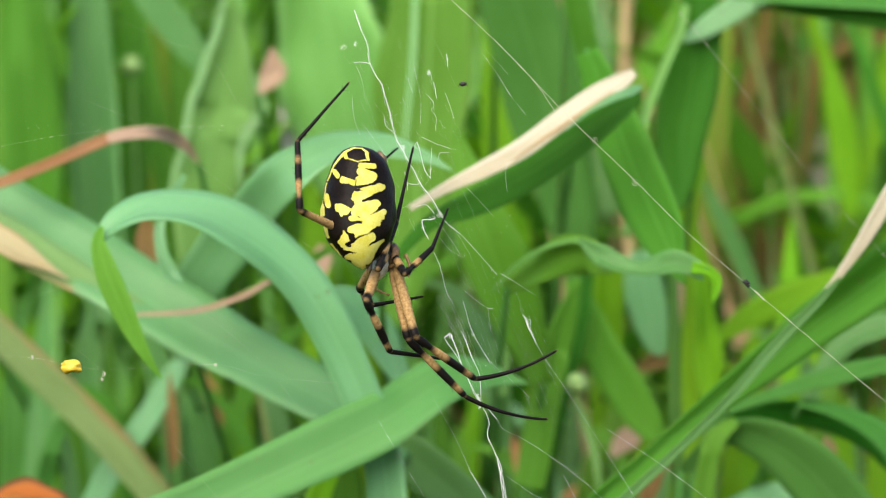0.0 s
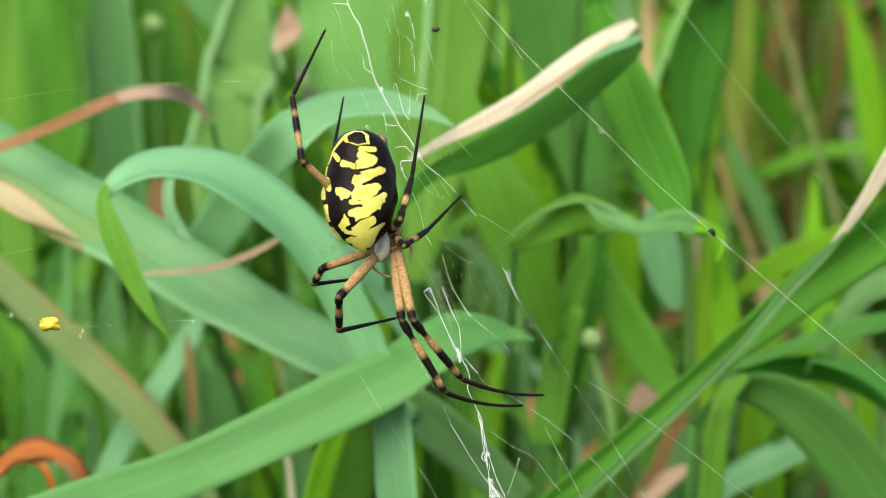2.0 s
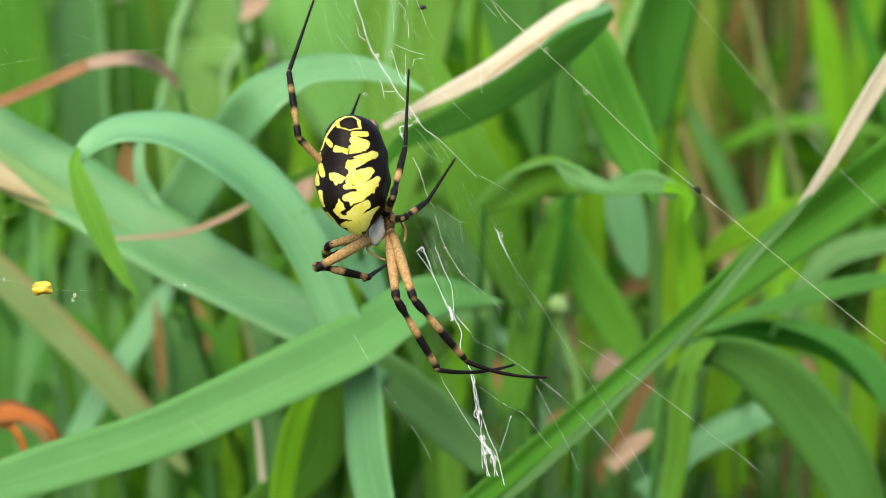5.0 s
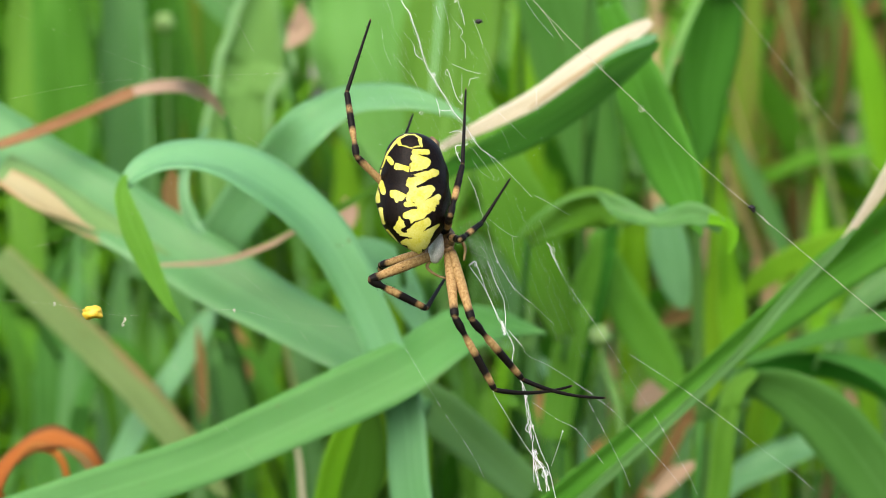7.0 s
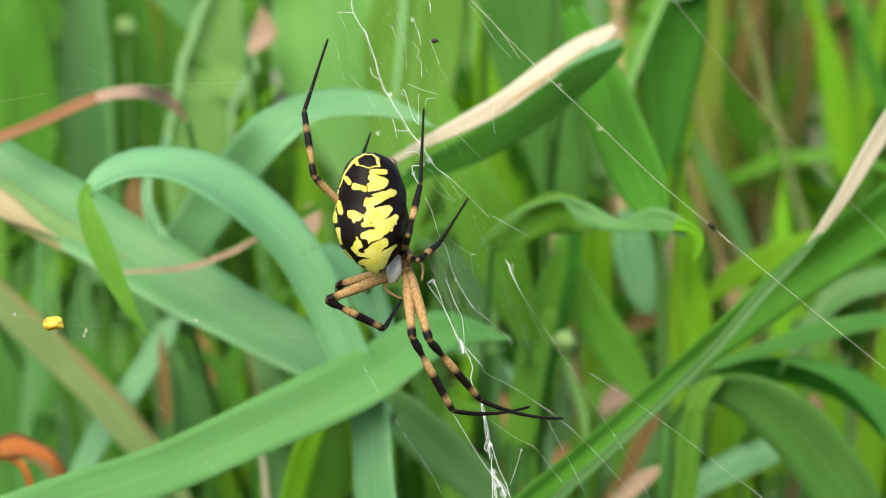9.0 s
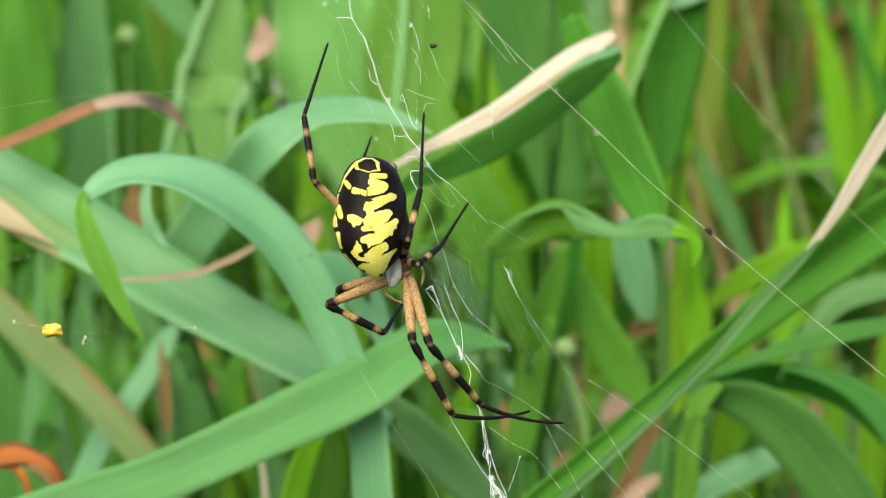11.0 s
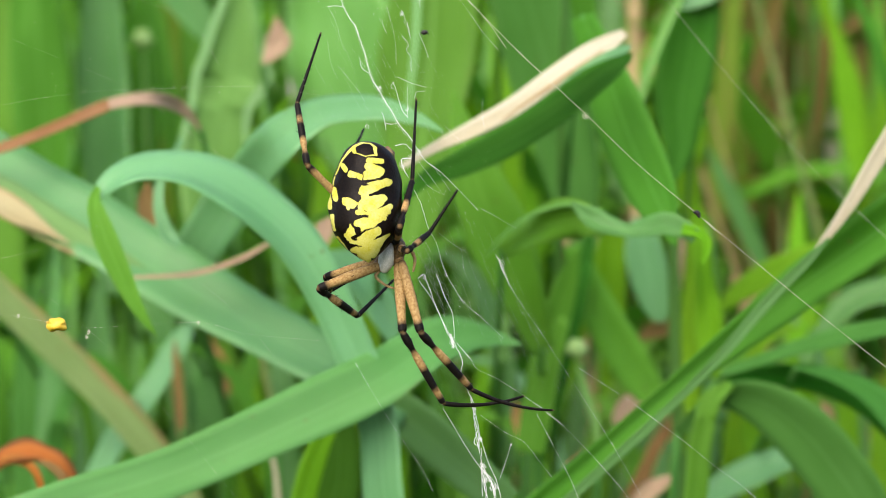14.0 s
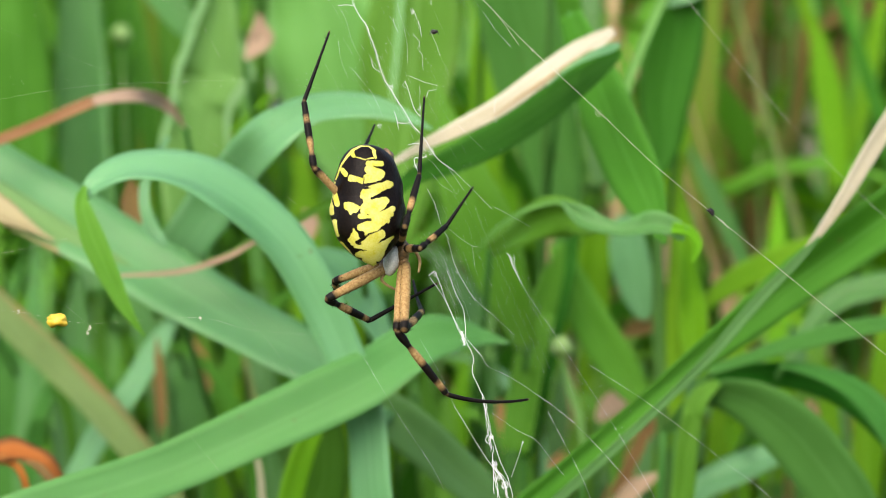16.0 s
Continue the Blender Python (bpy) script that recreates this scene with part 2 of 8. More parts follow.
# ---------- mesh helpers
def mesh_object(name, verts, faces, mat, parent=None, label="", uvs=None, attr=None, smooth=True):
    me = bpy.data.meshes.new(name)
    me.from_pydata(verts, [], faces)
    me.materials.append(mat)
    if smooth:
        me.shade_smooth()
    if uvs is not None:
        layer = me.uv_layers.new(name="UVMap")
        idx = np.empty(len(me.loops), dtype=np.int32)
        me.loops.foreach_get("vertex_index", idx)
        layer.data.foreach_set("uv", np.asarray(uvs, dtype=np.float32)[idx].ravel())
    if attr is not None:
        a = me.attributes.new(attr[0], "FLOAT", "POINT")
        a.data.foreach_set("value", np.asarray(attr[1], dtype=np.float32))
    ob = new(name, me)
    if parent is not None:
        ob.parent = parent
    if label:
        tagged(ob, label)
    return ob


def spline(rows, n):
    """n + 1 points on a smooth curve through the rows (any number of columns)."""
    p = np.asarray(rows, float)
    p = np.vstack([2 * p[0] - p[1], p, 2 * p[-1] - p[-2]])
    out = []
    k = len(p) - 3
    for i in range(n + 1):
        s = i / n * k
        j = min(int(s), k - 1)
        u = s - j
        a, b, c, d = p[j], p[j + 1], p[j + 2], p[j + 3]
        out.append(0.5 * (2 * b + (c - a) * u + (2 * a - 5 * b + 4 * c - d) * u * u + (3 * b - a - 3 * c + d) * u ** 3))
    return np.array(out)


def tube(points, radii, sides=8):
    """Vertices and faces of a closed tube along points."""
    pts = np.asarray(points, float)
    vs, fs = [], []
    side = None
    for i, p in enumerate(pts):
        d = pts[min(i + 1, len(pts) - 1)] - pts[max(i - 1, 0)]
        d /= np.linalg.norm(d) + 1e-12
        if side is None:
            ref = np.array((0, 1, 0)) if abs(d[1]) < 0.8 else np.array((1, 0, 0))
            side = np.cross(d, ref)
        side = side - d * side.dot(d)
        side /= np.linalg.norm(side) + 1e-12
        up = np.cross(d, side)
        r = radii[i] if hasattr(radii, "__len__") else radii
        for k in range(sides):
            a = 2 * math.pi * k / sides
            vs.append(p + r * (math.cos(a) * side + math.sin(a) * up))
    for i in range(len(pts) - 1):
        for k in range(sides):
            a, b = i * sides + k, i * sides + (k + 1) % sides
            fs.append((a, b, b + sides, a + sides))
    fs.append(tuple(range(sides))[::-1])
    fs.append(tuple(range((len(pts) - 1) * sides, len(pts) * sides)))
    return vs, fs


def ribbon(rows, bow, n=36, wave=0.0):
    """A leaf blade: rows of x, y, z, width in mm and the lean of its face in degrees (upper edge away from the viewer)."""
    c = spline(rows, n)
    cols = 7
    thick = 0.00022
    view = np.array((0.0, 1.0, 0.0))
    seedv = rows[0][0] * 0.37 + rows[0][2] * 0.11
    top, bot, uv = [], [], []
    run = 0.0
    for i in range(n + 1):
        p = c[i, :3] / 1000
        d = c[min(i + 1, n), :3] - c[max(i - 1, 0), :3]
        d = d / (np.linalg.norm(d) + 1e-12)
        perp = np.cross(d, view)
        perp /= np.linalg.norm(perp) + 1e-12
        if abs(perp[2]) > 0.25 and perp[2] < 0 or abs(perp[2]) <= 0.25 and perp[0] < 0:
            flip = -1.0
        else:
            flip = 1.0
        lean = radians(c[i, 4]) * flip
        cross = math.cos(lean) * perp + math.sin(lean) * view
        nor = np.cross(cross, d)
        if nor[1] > 0:
            nor = -nor
        w = max(c[i, 3], 0.15) / 1000 / max(0.35, math.cos(lean))
        if i:
            run += np.linalg.norm(c[i, :3] - c[i - 1, :3]) / 1000
        for k in range(cols):
            s = k / (cols - 1) - 0.5
            lift = bow * w * (abs(s) * 2 - 0.5)
            lift += wave * w * math.sin(run * 260 + seedv) * (2 * s) ** 2 * math.copysign(1, s)
            lift += 0.012 * w * math.sin(run * 90 + seedv + 5 * s)
            q = p + cross * s * w * (1 + 0.03 * math.sin(run * 170 + seedv * 3 + (2 if s > 0 else 0)))
            q = q + nor * lift
            top.append(q + nor * thick / 2)
            bot.append(q - nor * thick / 2)
            uv.append((k / (cols - 1), run / 0.02))
    m = len(top)
    fs = []
    for i in range(n):
        for k in range(cols - 1):
            a = i * cols + k
            fs.append((a, a + 1, a + cols + 1, a + cols))
            fs.append((m + a, m + a + cols, m + a + cols + 1, m + a + 1))
        for k in (0, cols - 1):
            a = i * cols + k
            fs.append((a, a + cols, m + a + cols, m + a) if k == 0 else (a, m + a, m + a + cols, a + cols))
    for k in range(cols - 1):
        fs.append((k, m + k, m + k + 1, k + 1))
        a = n * cols + k
        fs.append((a, a + 1, m + a + 1, m + a))
    return np.array(top + bot), fs, uv + uv


# ---------- ground and distance
def sheet(name, size, res, z, mat, label, amp):
    vs, fs = [], []
    for j in range(res + 1):
        for i in range(res + 1):
            x, y = (i / res - 0.5) * size, (j / res - 0.5) * size
            vs.append((x, y, z + amp * noise.noise((x * 3, y * 3, 0)) * (1 if abs(x) < 5 and abs(y) < 5 else 3)))
    for j in range(res):
        for i in range(res):
            a = j * (res + 1) + i
            fs.append((a, a + 1, a + res + 2, a + res + 1))
    return tagged(mesh_object(name, vs, fs, mat), label, "ground", "", "structure")


sheet("ground", 60, 120, -0.01, SOIL, "dark soil with grass litter", 0.02)


def meadow(name, count, x_half, y0, y1, mats, label, seed, h0, h1, wmm, x_mid=0.0):
    """Many upright grass blades, joined."""
    rnd = random.Random(seed)
    vs, fs, uvs = [], [], []
    for _ in range(count):
        y = rnd.uniform(y0, y1)
        x = (x_mid + rnd.uniform(-x_half, x_half)) * (0.5 + 0.5 * (y + 0.32) / (y1 + 0.32))
        h = rnd.uniform(h0, h1)
        w = rnd.uniform(0.6, 1.2) * wmm / 1000
        a = rnd.uniform(-0.9, 0.9)
        tip = rnd.uniform(-0.1, 0.1) * h if wmm < 6 else 0.0
        bx, by = rnd.uniform(-0.22, 0.22) * h, rnd.uniform(-0.12, 0.12) * h
        b0 = len(vs)
        for i in range(8):
            s = i / 7
            ww = w * (0.6 + 1.1 * s - 1.66 * s * s)
            cx, cy, z = x + bx * s * s + tip * s, y + by * s * s, h * s * (1 - 0.12 * s * s)
            for k in (-0.5, 0.0, 0.5):
                vs.append((cx + k * ww * math.cos(a), cy + k * ww * math.sin(a) + 0.15 * ww * abs(k), z))
                uvs.append((k + 0.5, s * h / 0.02))
        for i in range(7):
            for k in range(2):
                q = b0 + i * 3 + k
                fs.append((q, q + 1, q + 4, q + 3))
    return tagged(mesh_object(name, vs, fs, mats, None, "", uvs), label, "grass", "", "stuff")


def grass_field(count, x_mid, x_half, y0, y1, leaf_mat, culm_mat, seed, label, wmm=10, tall=0.52):
    """Upright culms with arching leaves on them: one mesh of culms, one of leaves."""
    rnd = random.Random(seed)
    cv, cf, lv, lf_, luv = [], [], [], [], []
    for _ in range(count):
        y = rnd.uniform(y0, y1)
        spread = (y + 0.32) / (y1 + 0.32)
        x = (x_mid + rnd.uniform(-x_half, x_half)) * (0.35 + 0.65 * spread)
        h = rnd.uniform(0.7, 1.1) * tall
        lean_x, lean_y = rnd.uniform(-0.07, 0.07), rnd.uniform(-0.05, 0.05)
        stem = [(x + lean_x * s * s, y + lean_y * s * s, h * s) for s in np.linspace(0, 1, 7)]
        v, f = tube(stem, [0.0016 * (1 - 0.5 * s) for s in np.linspace(0, 1, 7)], 5)
        b = len(cv)
        cv += v
        cf += [tuple(i + b for i in g) for g in f]
        side = rnd.choice((-1, 1))
        for k in range(rnd.randint(4, 7)):
            s0 = rnd.uniform(0.25, 0.98)
            p = np.array((x + lean_x * s0 * s0, y + lean_y * s0 * s0, h * s0))
            side = -side
            head = rnd.uniform(-0.9, 0.9) + (0 if side > 0 else math.pi)
            ang, curl = rnd.uniform(0.15, 0.7), rnd.uniform(0.3, 2.3)
            length = rnd.uniform(0.10, 0.26)
            w = wmm / 1000 * rnd.uniform(0.6, 1.25)
            twist = rnd.uniform(-0.7, 0.7)
            b = len(lv)
            m = 10
            for i in range(m + 1):
                s = i / m
                th = ang + curl * s * s
                if i:
                    p = p + length / m * np.array((math.sin(th) * math.cos(head), math.sin(th) * math.sin(head), math.cos(th)))
                ww = w * max(0.03, min(1.0, 0.45 + 2.2 * s) * (1 - s ** 2.2))
                cr = np.array((-math.sin(head + twist * s), math.cos(head + twist * s), 0.0))
                cr = cr * math.cos(0.9 * twist) + np.array((0, 0, 1)) * math.sin(0.9 * twist)
                nor = np.array((-math.cos(th) * math.cos(head), -math.cos(th) * math.sin(head), math.sin(th)))
                for q in (-0.5, 0.0, 0.5):
                    lv.append(p + cr * q * ww + nor * abs(q) * 0.25 * ww)
                    luv.append((q + 0.5, s * length / 0.02))
            for i in range(m):
                for q in range(2):
                    a = b + i * 3 + q
                    lf_.append((a, a + 1, a + 4, a + 3))
    tagged(mesh_object("grass_culms", cv, cf, culm_mat, None, "", [(0.5, 0.01 * i) for i in range(len(cv))]), "upright grass stalks out of focus", "grass", "", "stuff")
    tagged(mesh_object("grass_leaves", lv, lf_, leaf_mat, None, "", luv), label, "grass", "", "stuff")


grass_field(90, -0.02, 0.30, 0.33, 0.62, LEAF_MID, STALK, 31, "arching green grass leaves out of focus", 10)
grass_field(30, -0.02, 0.30, 0.30, 0.60, LEAF_DARK, STALK_DARK, 32, "arching dark green grass leaves, shade put into their colour", 10)
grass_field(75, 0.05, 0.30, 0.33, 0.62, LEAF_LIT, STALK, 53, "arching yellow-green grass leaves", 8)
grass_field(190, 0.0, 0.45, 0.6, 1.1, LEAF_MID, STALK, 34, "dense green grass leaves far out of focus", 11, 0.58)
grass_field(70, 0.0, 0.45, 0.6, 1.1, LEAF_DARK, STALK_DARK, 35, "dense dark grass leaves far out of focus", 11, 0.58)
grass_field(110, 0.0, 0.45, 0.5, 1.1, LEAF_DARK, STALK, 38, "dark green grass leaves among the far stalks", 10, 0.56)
grass_field(40, 0.14, 0.09, 0.36, 0.8, LEAF_LIT, RUST_TAN, 46, "yellow-green leaves on brown stalks", 7)
grass_field(14, 0.15, 0.09, 0.34, 0.7, DRY_BROWN, DRY_BROWN, 37, "withered brown grass leaves on rusty stalks", 7)
meadow("dry_stalks", 14, 0.075, 0.26, 0.5, RUST_TAN, "brown dry grass stalks crowded together", 13, 0.42, 0.6, 4, 0.135)
meadow("dry_stalks", 30, 0.075, 0.26, 0.5, LEAF_OLIVE, "yellowing grass stalks among the dry ones", 17, 0.42, 0.6, 4, 0.135)
meadow("dry_stalks", 20, 0.075, 0.28, 0.55, DRY_BROWN, "rusty dead grass stalks crowded together", 15, 0.40, 0.56, 4, 0.135)
meadow("far_grass", 2500, 3.0, 1.2, 4.0, LEAF_MID, "far green grass of the field", 11, 0.6, 1.1, 22)

def meadow_round(name, count, r0, r1, mat, label, seed):
    """Shorter grass on all sides, standing back from the lens."""
    rnd = random.Random(seed)
    vs, fs, uvs = [], [], []
    while count:
        far, turn = r0 + (r1 - r0) * rnd.random() ** 1.2, rnd.uniform(0, 6.283)
        x, y = far * math.cos(turn), far * math.sin(turn) - 0.32
        if abs(x) < 0.3 + 0.5 * max(0.0, y) and y > -0.45:
            continue
        count -= 1
        h, w, a = rnd.uniform(0.2, 0.46), rnd.uniform(0.009, 0.018), rnd.uniform(0, 6.28)
        bend = rnd.uniform(0.1, 0.95) * h
        b = len(vs)
        for i in range(6):
            s = i / 5
            ww = w * (0.6 + 1.1 * s - 1.66 * s * s)
            for k in (-0.5, 0.5):
                vs.append((x + bend * s * s * math.sin(a) + k * ww * math.cos(a), y - bend * s * s * math.cos(a) + k * ww * math.sin(a), h * s * (1 - 0.2 * s)))
                uvs.append((k + 0.5, s * h / 0.02))
        for i in range(5):
            q = b + 2 * i
            fs.append((q, q + 1, q + 3, q + 2))
    tagged(mesh_object(name, vs, fs, mat, None, "", uvs), label, "grass", "", "stuff")


meadow_round("lawn_grass", 15000, 0.5, 5.0, LEAF_MID, "green grass of the field all round", 41)
meadow_round("lawn_grass", 7000, 0.5, 5.0, LEAF_DARK, "darker grass of the field all round", 43)

# ---------- plants
PLANTS = []


def blade(plant, part_name, mat, label, bow, rows):
    """One leaf on its plant; an empty plant name adds to the plant before."""
    if plant:
        x, y, z = rows[0][:3]
        foot = Vector((x / 1000 * 1.04, y / 1000 + 0.22, 0.0))
        root = new(plant)
        root.location = foot
        kind = {"grass_plant": "grass", "broadleaf_weed": "weed", "dead_leaf": "dead leaf"}[plant]
        tagged(root, label, kind, "grass tuft round the web" if kind == "grass" else "")
        PLANTS.append(root)
        base = Vector((x, y, z)) / 1000
        if z > 8:
            back = 0.32 if 375 < z < 450 else 0.012
            line = [foot + (base - foot) * s + Vector((0, back * math.sin(s * math.pi), 0)) for s in (0, 0.2, 0.4, 0.6, 0.75, 0.85, 0.93, 1.0)]
            vs, fs = tube([p - foot for p in line], [0.0013, 0.0013, 0.0012, 0.0011, 0.001, 0.0009, 0.0007, 0.0006], 8)
            uv = [(0.5, 0.1 * i) for i in range(len(vs))]
            mesh_object("stem", vs, fs, STALK_DARK, root, "", uv)
    root = PLANTS[-1]
    vs, fs, uv = ribbon(rows, bow, 60, 0.34 if "crinkled" in label else 0.04 if mat is LEAF_WEED else 0.02)
    vs = vs - np.array(root.location)
    mesh_object(part_name, vs, fs, mat, root, label, uv)


blade("grass_plant", "leaf", LEAF_BLUE, "broad blue-green grass leaf bent out to a dry tip", 0.1,
      [(-87.7, 52.0, 352.7, 5.42, 20), (-73.6, 57.3, 356.1, 6.38, 25), (-57.7, 63.5, 360.4, 7.27, 25), (-42.7, 69.3, 365.0, 7.86, 25), (-25.8, 75.7, 372.2, 8.84, 25), (-12.5, 81.2, 378.4, 8.96, 30), (-7.7, 84.6, 381.4, 8.57, 38), (-2.8, 87.9, 384.3, 7.64, 45), (2.6, 91.6, 385.1, 4.99, 50), (7.4, 94.8, 384.6, 2.24, 45), (11.3, 96.0, 383.8, 0.21, 30)])
blade("grass_plant", "leaf", LEAF_PALE, "blue-green grass leaf arching over with a hanging tip", 0.1,
      [(-7.0, 84.5, 340.3, 5.78, -25), (-11.0, 84.5, 358.6, 6.39, -25), (-12.2, 84.4, 371.3, 6.45, -12), (-15.7, 83.5, 382.2, 6.51, 8), (-20.2, 82.3, 392.1, 6.68, 10), (-25.4, 80.9, 400.5, 7.16, 30), (-32.7, 79.0, 407.1, 6.83, 55), (-40.5, 77.0, 411.3, 5.85, 60), (-48.4, 75.0, 412.0, 5.00, 60), (-53.6, 73.6, 410.0, 3.76, 50), (-56.9, 73.0, 406.6, 1.26, 20)])
LOOPED = PLANTS[-1]
blade("", "leaf_tip", LEAF_MID, "bright green hanging underside of the leaf", 0.1,
      [(-55.9, 72.5, 409.1, 0.73, 0), (-56.2, 71.0, 406.9, 1.99, 0), (-55.6, 70.0, 404.5, 3.03, 0), (-53.9, 69.0, 400.1, 3.87, 0), (-51.2, 68.0, 394.5, 3.14, 0), (-48.4, 67.0, 389.4, 1.78, 0), (-45.8, 67.0, 385.7, 0.21, 0)])
blade("grass_plant", "leaf", LEAF_SOFT, "pale green grass leaf arching behind the spider", 0.08,
      [(-51.0, 165.0, 391.0, 5.50, 15), (-47.7, 135.0, 397.0, 10.20, 50), (-37.6, 110.0, 408.6, 9.70, 52), (-29.4, 90.0, 416.5, 7.70, 50), (-21.6, 90.0, 421.7, 5.70, 55), (-13.1, 85.0, 422.3, 4.20, 55), (-6.2, 82.0, 420.5, 2.20, 45), (-1.7, 80.0, 418.3, 0.30, 40)])
blade("grass_plant", "leaf", LEAF_DEEP, "green grass leaf with a bleached straw-coloured upper side", 0.05,
      [(-13.3, 89.0, 401.9, 1.33, 20), (-5.9, 89.0, 410.2, 2.35, 20), (1.4, 91.0, 413.8, 4.40, 20), (8.9, 93.0, 417.6, 5.42, 20), (16.5, 95.0, 422.5, 5.42, 20), (23.5, 97.0, 427.8, 4.17, 20), (28.4, 99.0, 431.4, 2.09, 20), (29.6, 99.0, 432.7, 0.57, 20)])
BLEACHED = PLANTS[-1]
blade("", "dry_edge", STRAW, "bleached straw-coloured leaf margin", 0.12,
      [(-8.6, 87.0, 412.9, 0.92, 40), (-3.1, 86.0, 416.0, 1.64, 40), (3.3, 86.0, 419.1, 2.56, 40), (9.7, 87.0, 422.6, 3.17, 40), (16.2, 89.0, 427.5, 3.27, 40), (21.8, 91.0, 431.5, 3.17, 40), (25.9, 93.0, 434.0, 2.56, 40), (28.2, 95.0, 435.6, 1.33, 40)])
blade("", "dry_streak", RUST_TAN, "brownish streak along the dry margin", 0.1,
      [(8.0, 83.5, 420.6, 0.10, 40), (11.7, 84.0, 423.3, 0.41, 40), (16.1, 85.0, 426.3, 0.51, 40), (20.7, 86.0, 429.5, 0.41, 40), (24.4, 88.0, 432.0, 0.10, 40)])
blade("", "green_stripe", LEAF_PALE, "greenish stripe on the dry margin", 0.1,
      [(16.5, 84.5, 425.6, 0.10, 40), (20.1, 85.0, 428.5, 0.51, 40), (23.8, 86.0, 430.6, 1.12, 40), (27.2, 88.0, 432.0, 1.43, 40), (28.9, 90.0, 432.9, 0.51, 40)])
blade("grass_plant", "leaf", LEAF_HAZE, "long blue-green grass leaf with a browned edge", 0.08,
      [(-119.1, 120.0, 437.7, 8.9, 40), (-97.4, 120.0, 423.4, 10.4, 40), (-83.5, 120.0, 414.9, 11.5, 40), (-71.3, 118.0, 407.8, 11.8, 40), (-57.3, 116.0, 399.5, 11.0, 40), (-44.3, 114.0, 392.1, 10.3, 40), (-32.5, 112.0, 385.5, 9.5, 40), (-20.7, 110.0, 379.3, 7.7, 40), (-8.1, 110.0, 371.1, 3.9, 40)])
blade("grass_plant", "leaf", LEAF_FADING, "yellowing grass leaf with a pinkish dried margin", 0.08,
      [(-45.5, 114.0, 389.2, 0.39, 40), (-51.0, 114.0, 392.5, 2.54, 40), (-58.0, 114.0, 396.9, 4.10, 40), (-65.3, 114.0, 400.9, 5.08, 40), (-72.1, 114.0, 404.6, 5.86, 40), (-79.0, 114.0, 408.7, 5.86, 40), (-83.4, 114.0, 411.4, 5.47, 40)])
blade("", "dry_patch", DULL_TAN, "pinkish dry patch on the leaf", 0.08,
      [(-81.9, 111.5, 409.8, 2.91, 40), (-78.0, 111.5, 407.4, 4.08, 40), (-74.6, 111.5, 405.3, 3.69, 40), (-71.7, 111.5, 403.6, 2.14, 40), (-68.8, 111.5, 401.9, 0.78, 40), (-66.6, 111.5, 400.7, 0.20, 40)])
blade("grass_plant", "leaf", LEAF_OLIVE, "olive grass leaf with a rusty brown edge", 0.08,
      [(-97.0, 185.0, 395.6, 5.22, 20), (-89.1, 185.0, 387.8, 6.13, 20), (-80.0, 185.0, 379.4, 6.36, 20), (-70.9, 185.0, 370.6, 6.47, 20), (-62.4, 185.0, 360.9, 6.13, 20), (-55.0, 185.0, 352.4, 4.54, 20), (-50.4, 185.0, 346.7, 1.14, 20)])
blade("grass_plant", "leaf", RUST, "curled rust-orange dead leaf", 0.15,
      [(-81.9, 97.0, 349.4, 2.82, 30), (-80.1, 97.0, 358.9, 3.16, 40), (-75.4, 97.0, 364.5, 2.48, 60), (-71.7, 97.0, 365.7, 3.38, 60), (-68.4, 97.0, 365.2, 2.48, 50), (-65.7, 97.0, 363.4, 3.38, 30), (-63.5, 98.0, 359.9, 2.25, 10), (-62.2, 99.0, 353.9, 1.13, 0)])
blade("", "dry_edge", DRY_BROWN, "dark withered inner edge of the dead leaf", 0.2,
      [(-69.6, 95.5, 364.4, 0.23, 40), (-66.6, 95.3, 363.2, 1.13, 30), (-64.5, 95.3, 360.9, 1.35, 20), (-63.2, 96.0, 357.9, 0.90, 10), (-62.7, 97.0, 354.1, 0.34, 0)])
blade("", "curl", RUST, "rusty inner curl of the dead leaf", 0.2,
      [(-77.1, 96.0, 361.8, 0.79, 30), (-74.0, 95.0, 364.3, 1.47, 40), (-70.9, 95.0, 363.9, 1.35, 30), (-69.0, 95.0, 361.7, 1.35, 10), (-68.0, 96.0, 357.0, 0.90, 0)])
blade("grass_plant", "leaf", PINK_DRY, "thin brown dried leaf arching downward", 0.15,
      [(-47.3, 145.0, 421.8, 0.32, 0), (-49.1, 143.0, 424.5, 1.61, 0), (-51.7, 140.0, 426.4, 2.50, 15), (-55.0, 130.0, 426.6, 2.41, 45), (-61.4, 125.0, 425.3, 2.01, 45), (-68.7, 120.0, 421.7, 2.17, 40)])
blade("", "dry_end", RUST_BROWN, "reddish-brown dry leaf end", 0.15,
      [(-61.4, 123.5, 425.1, 2.01, 45), (-68.7, 118.5, 421.5, 2.17, 40), (-76.7, 113.5, 417.7, 1.84, 40), (-88.4, 113.5, 413.6, 1.12, 40)])
blade("grass_plant", "leaf", LEAF_MID, "slender leaf dried to straw at its end", 0.2,
      [(-13.9, 110.0, 410.7, 0.8, 0), (-21.7, 110.0, 405.9, 1.2, 10), (-30.7, 108.5, 401.1, 1.4, 20), (-36.9, 107.5, 397.8, 1.2, 20), (-43.6, 106.8, 395.6, 0.3, 20)])
blade("", "dry_tip", PINK_DRY, "straw-coloured dry leaf end", 0.2,
      [(-27.3, 107.5, 402.8, 0.16, 20), (-32.1, 107.0, 400.3, 0.72, 20), (-36.8, 106.5, 397.8, 0.96, 20), (-44.4, 105.5, 395.4, 0.88, 20), (-54.8, 104.5, 394.7, 0.40, 20)])
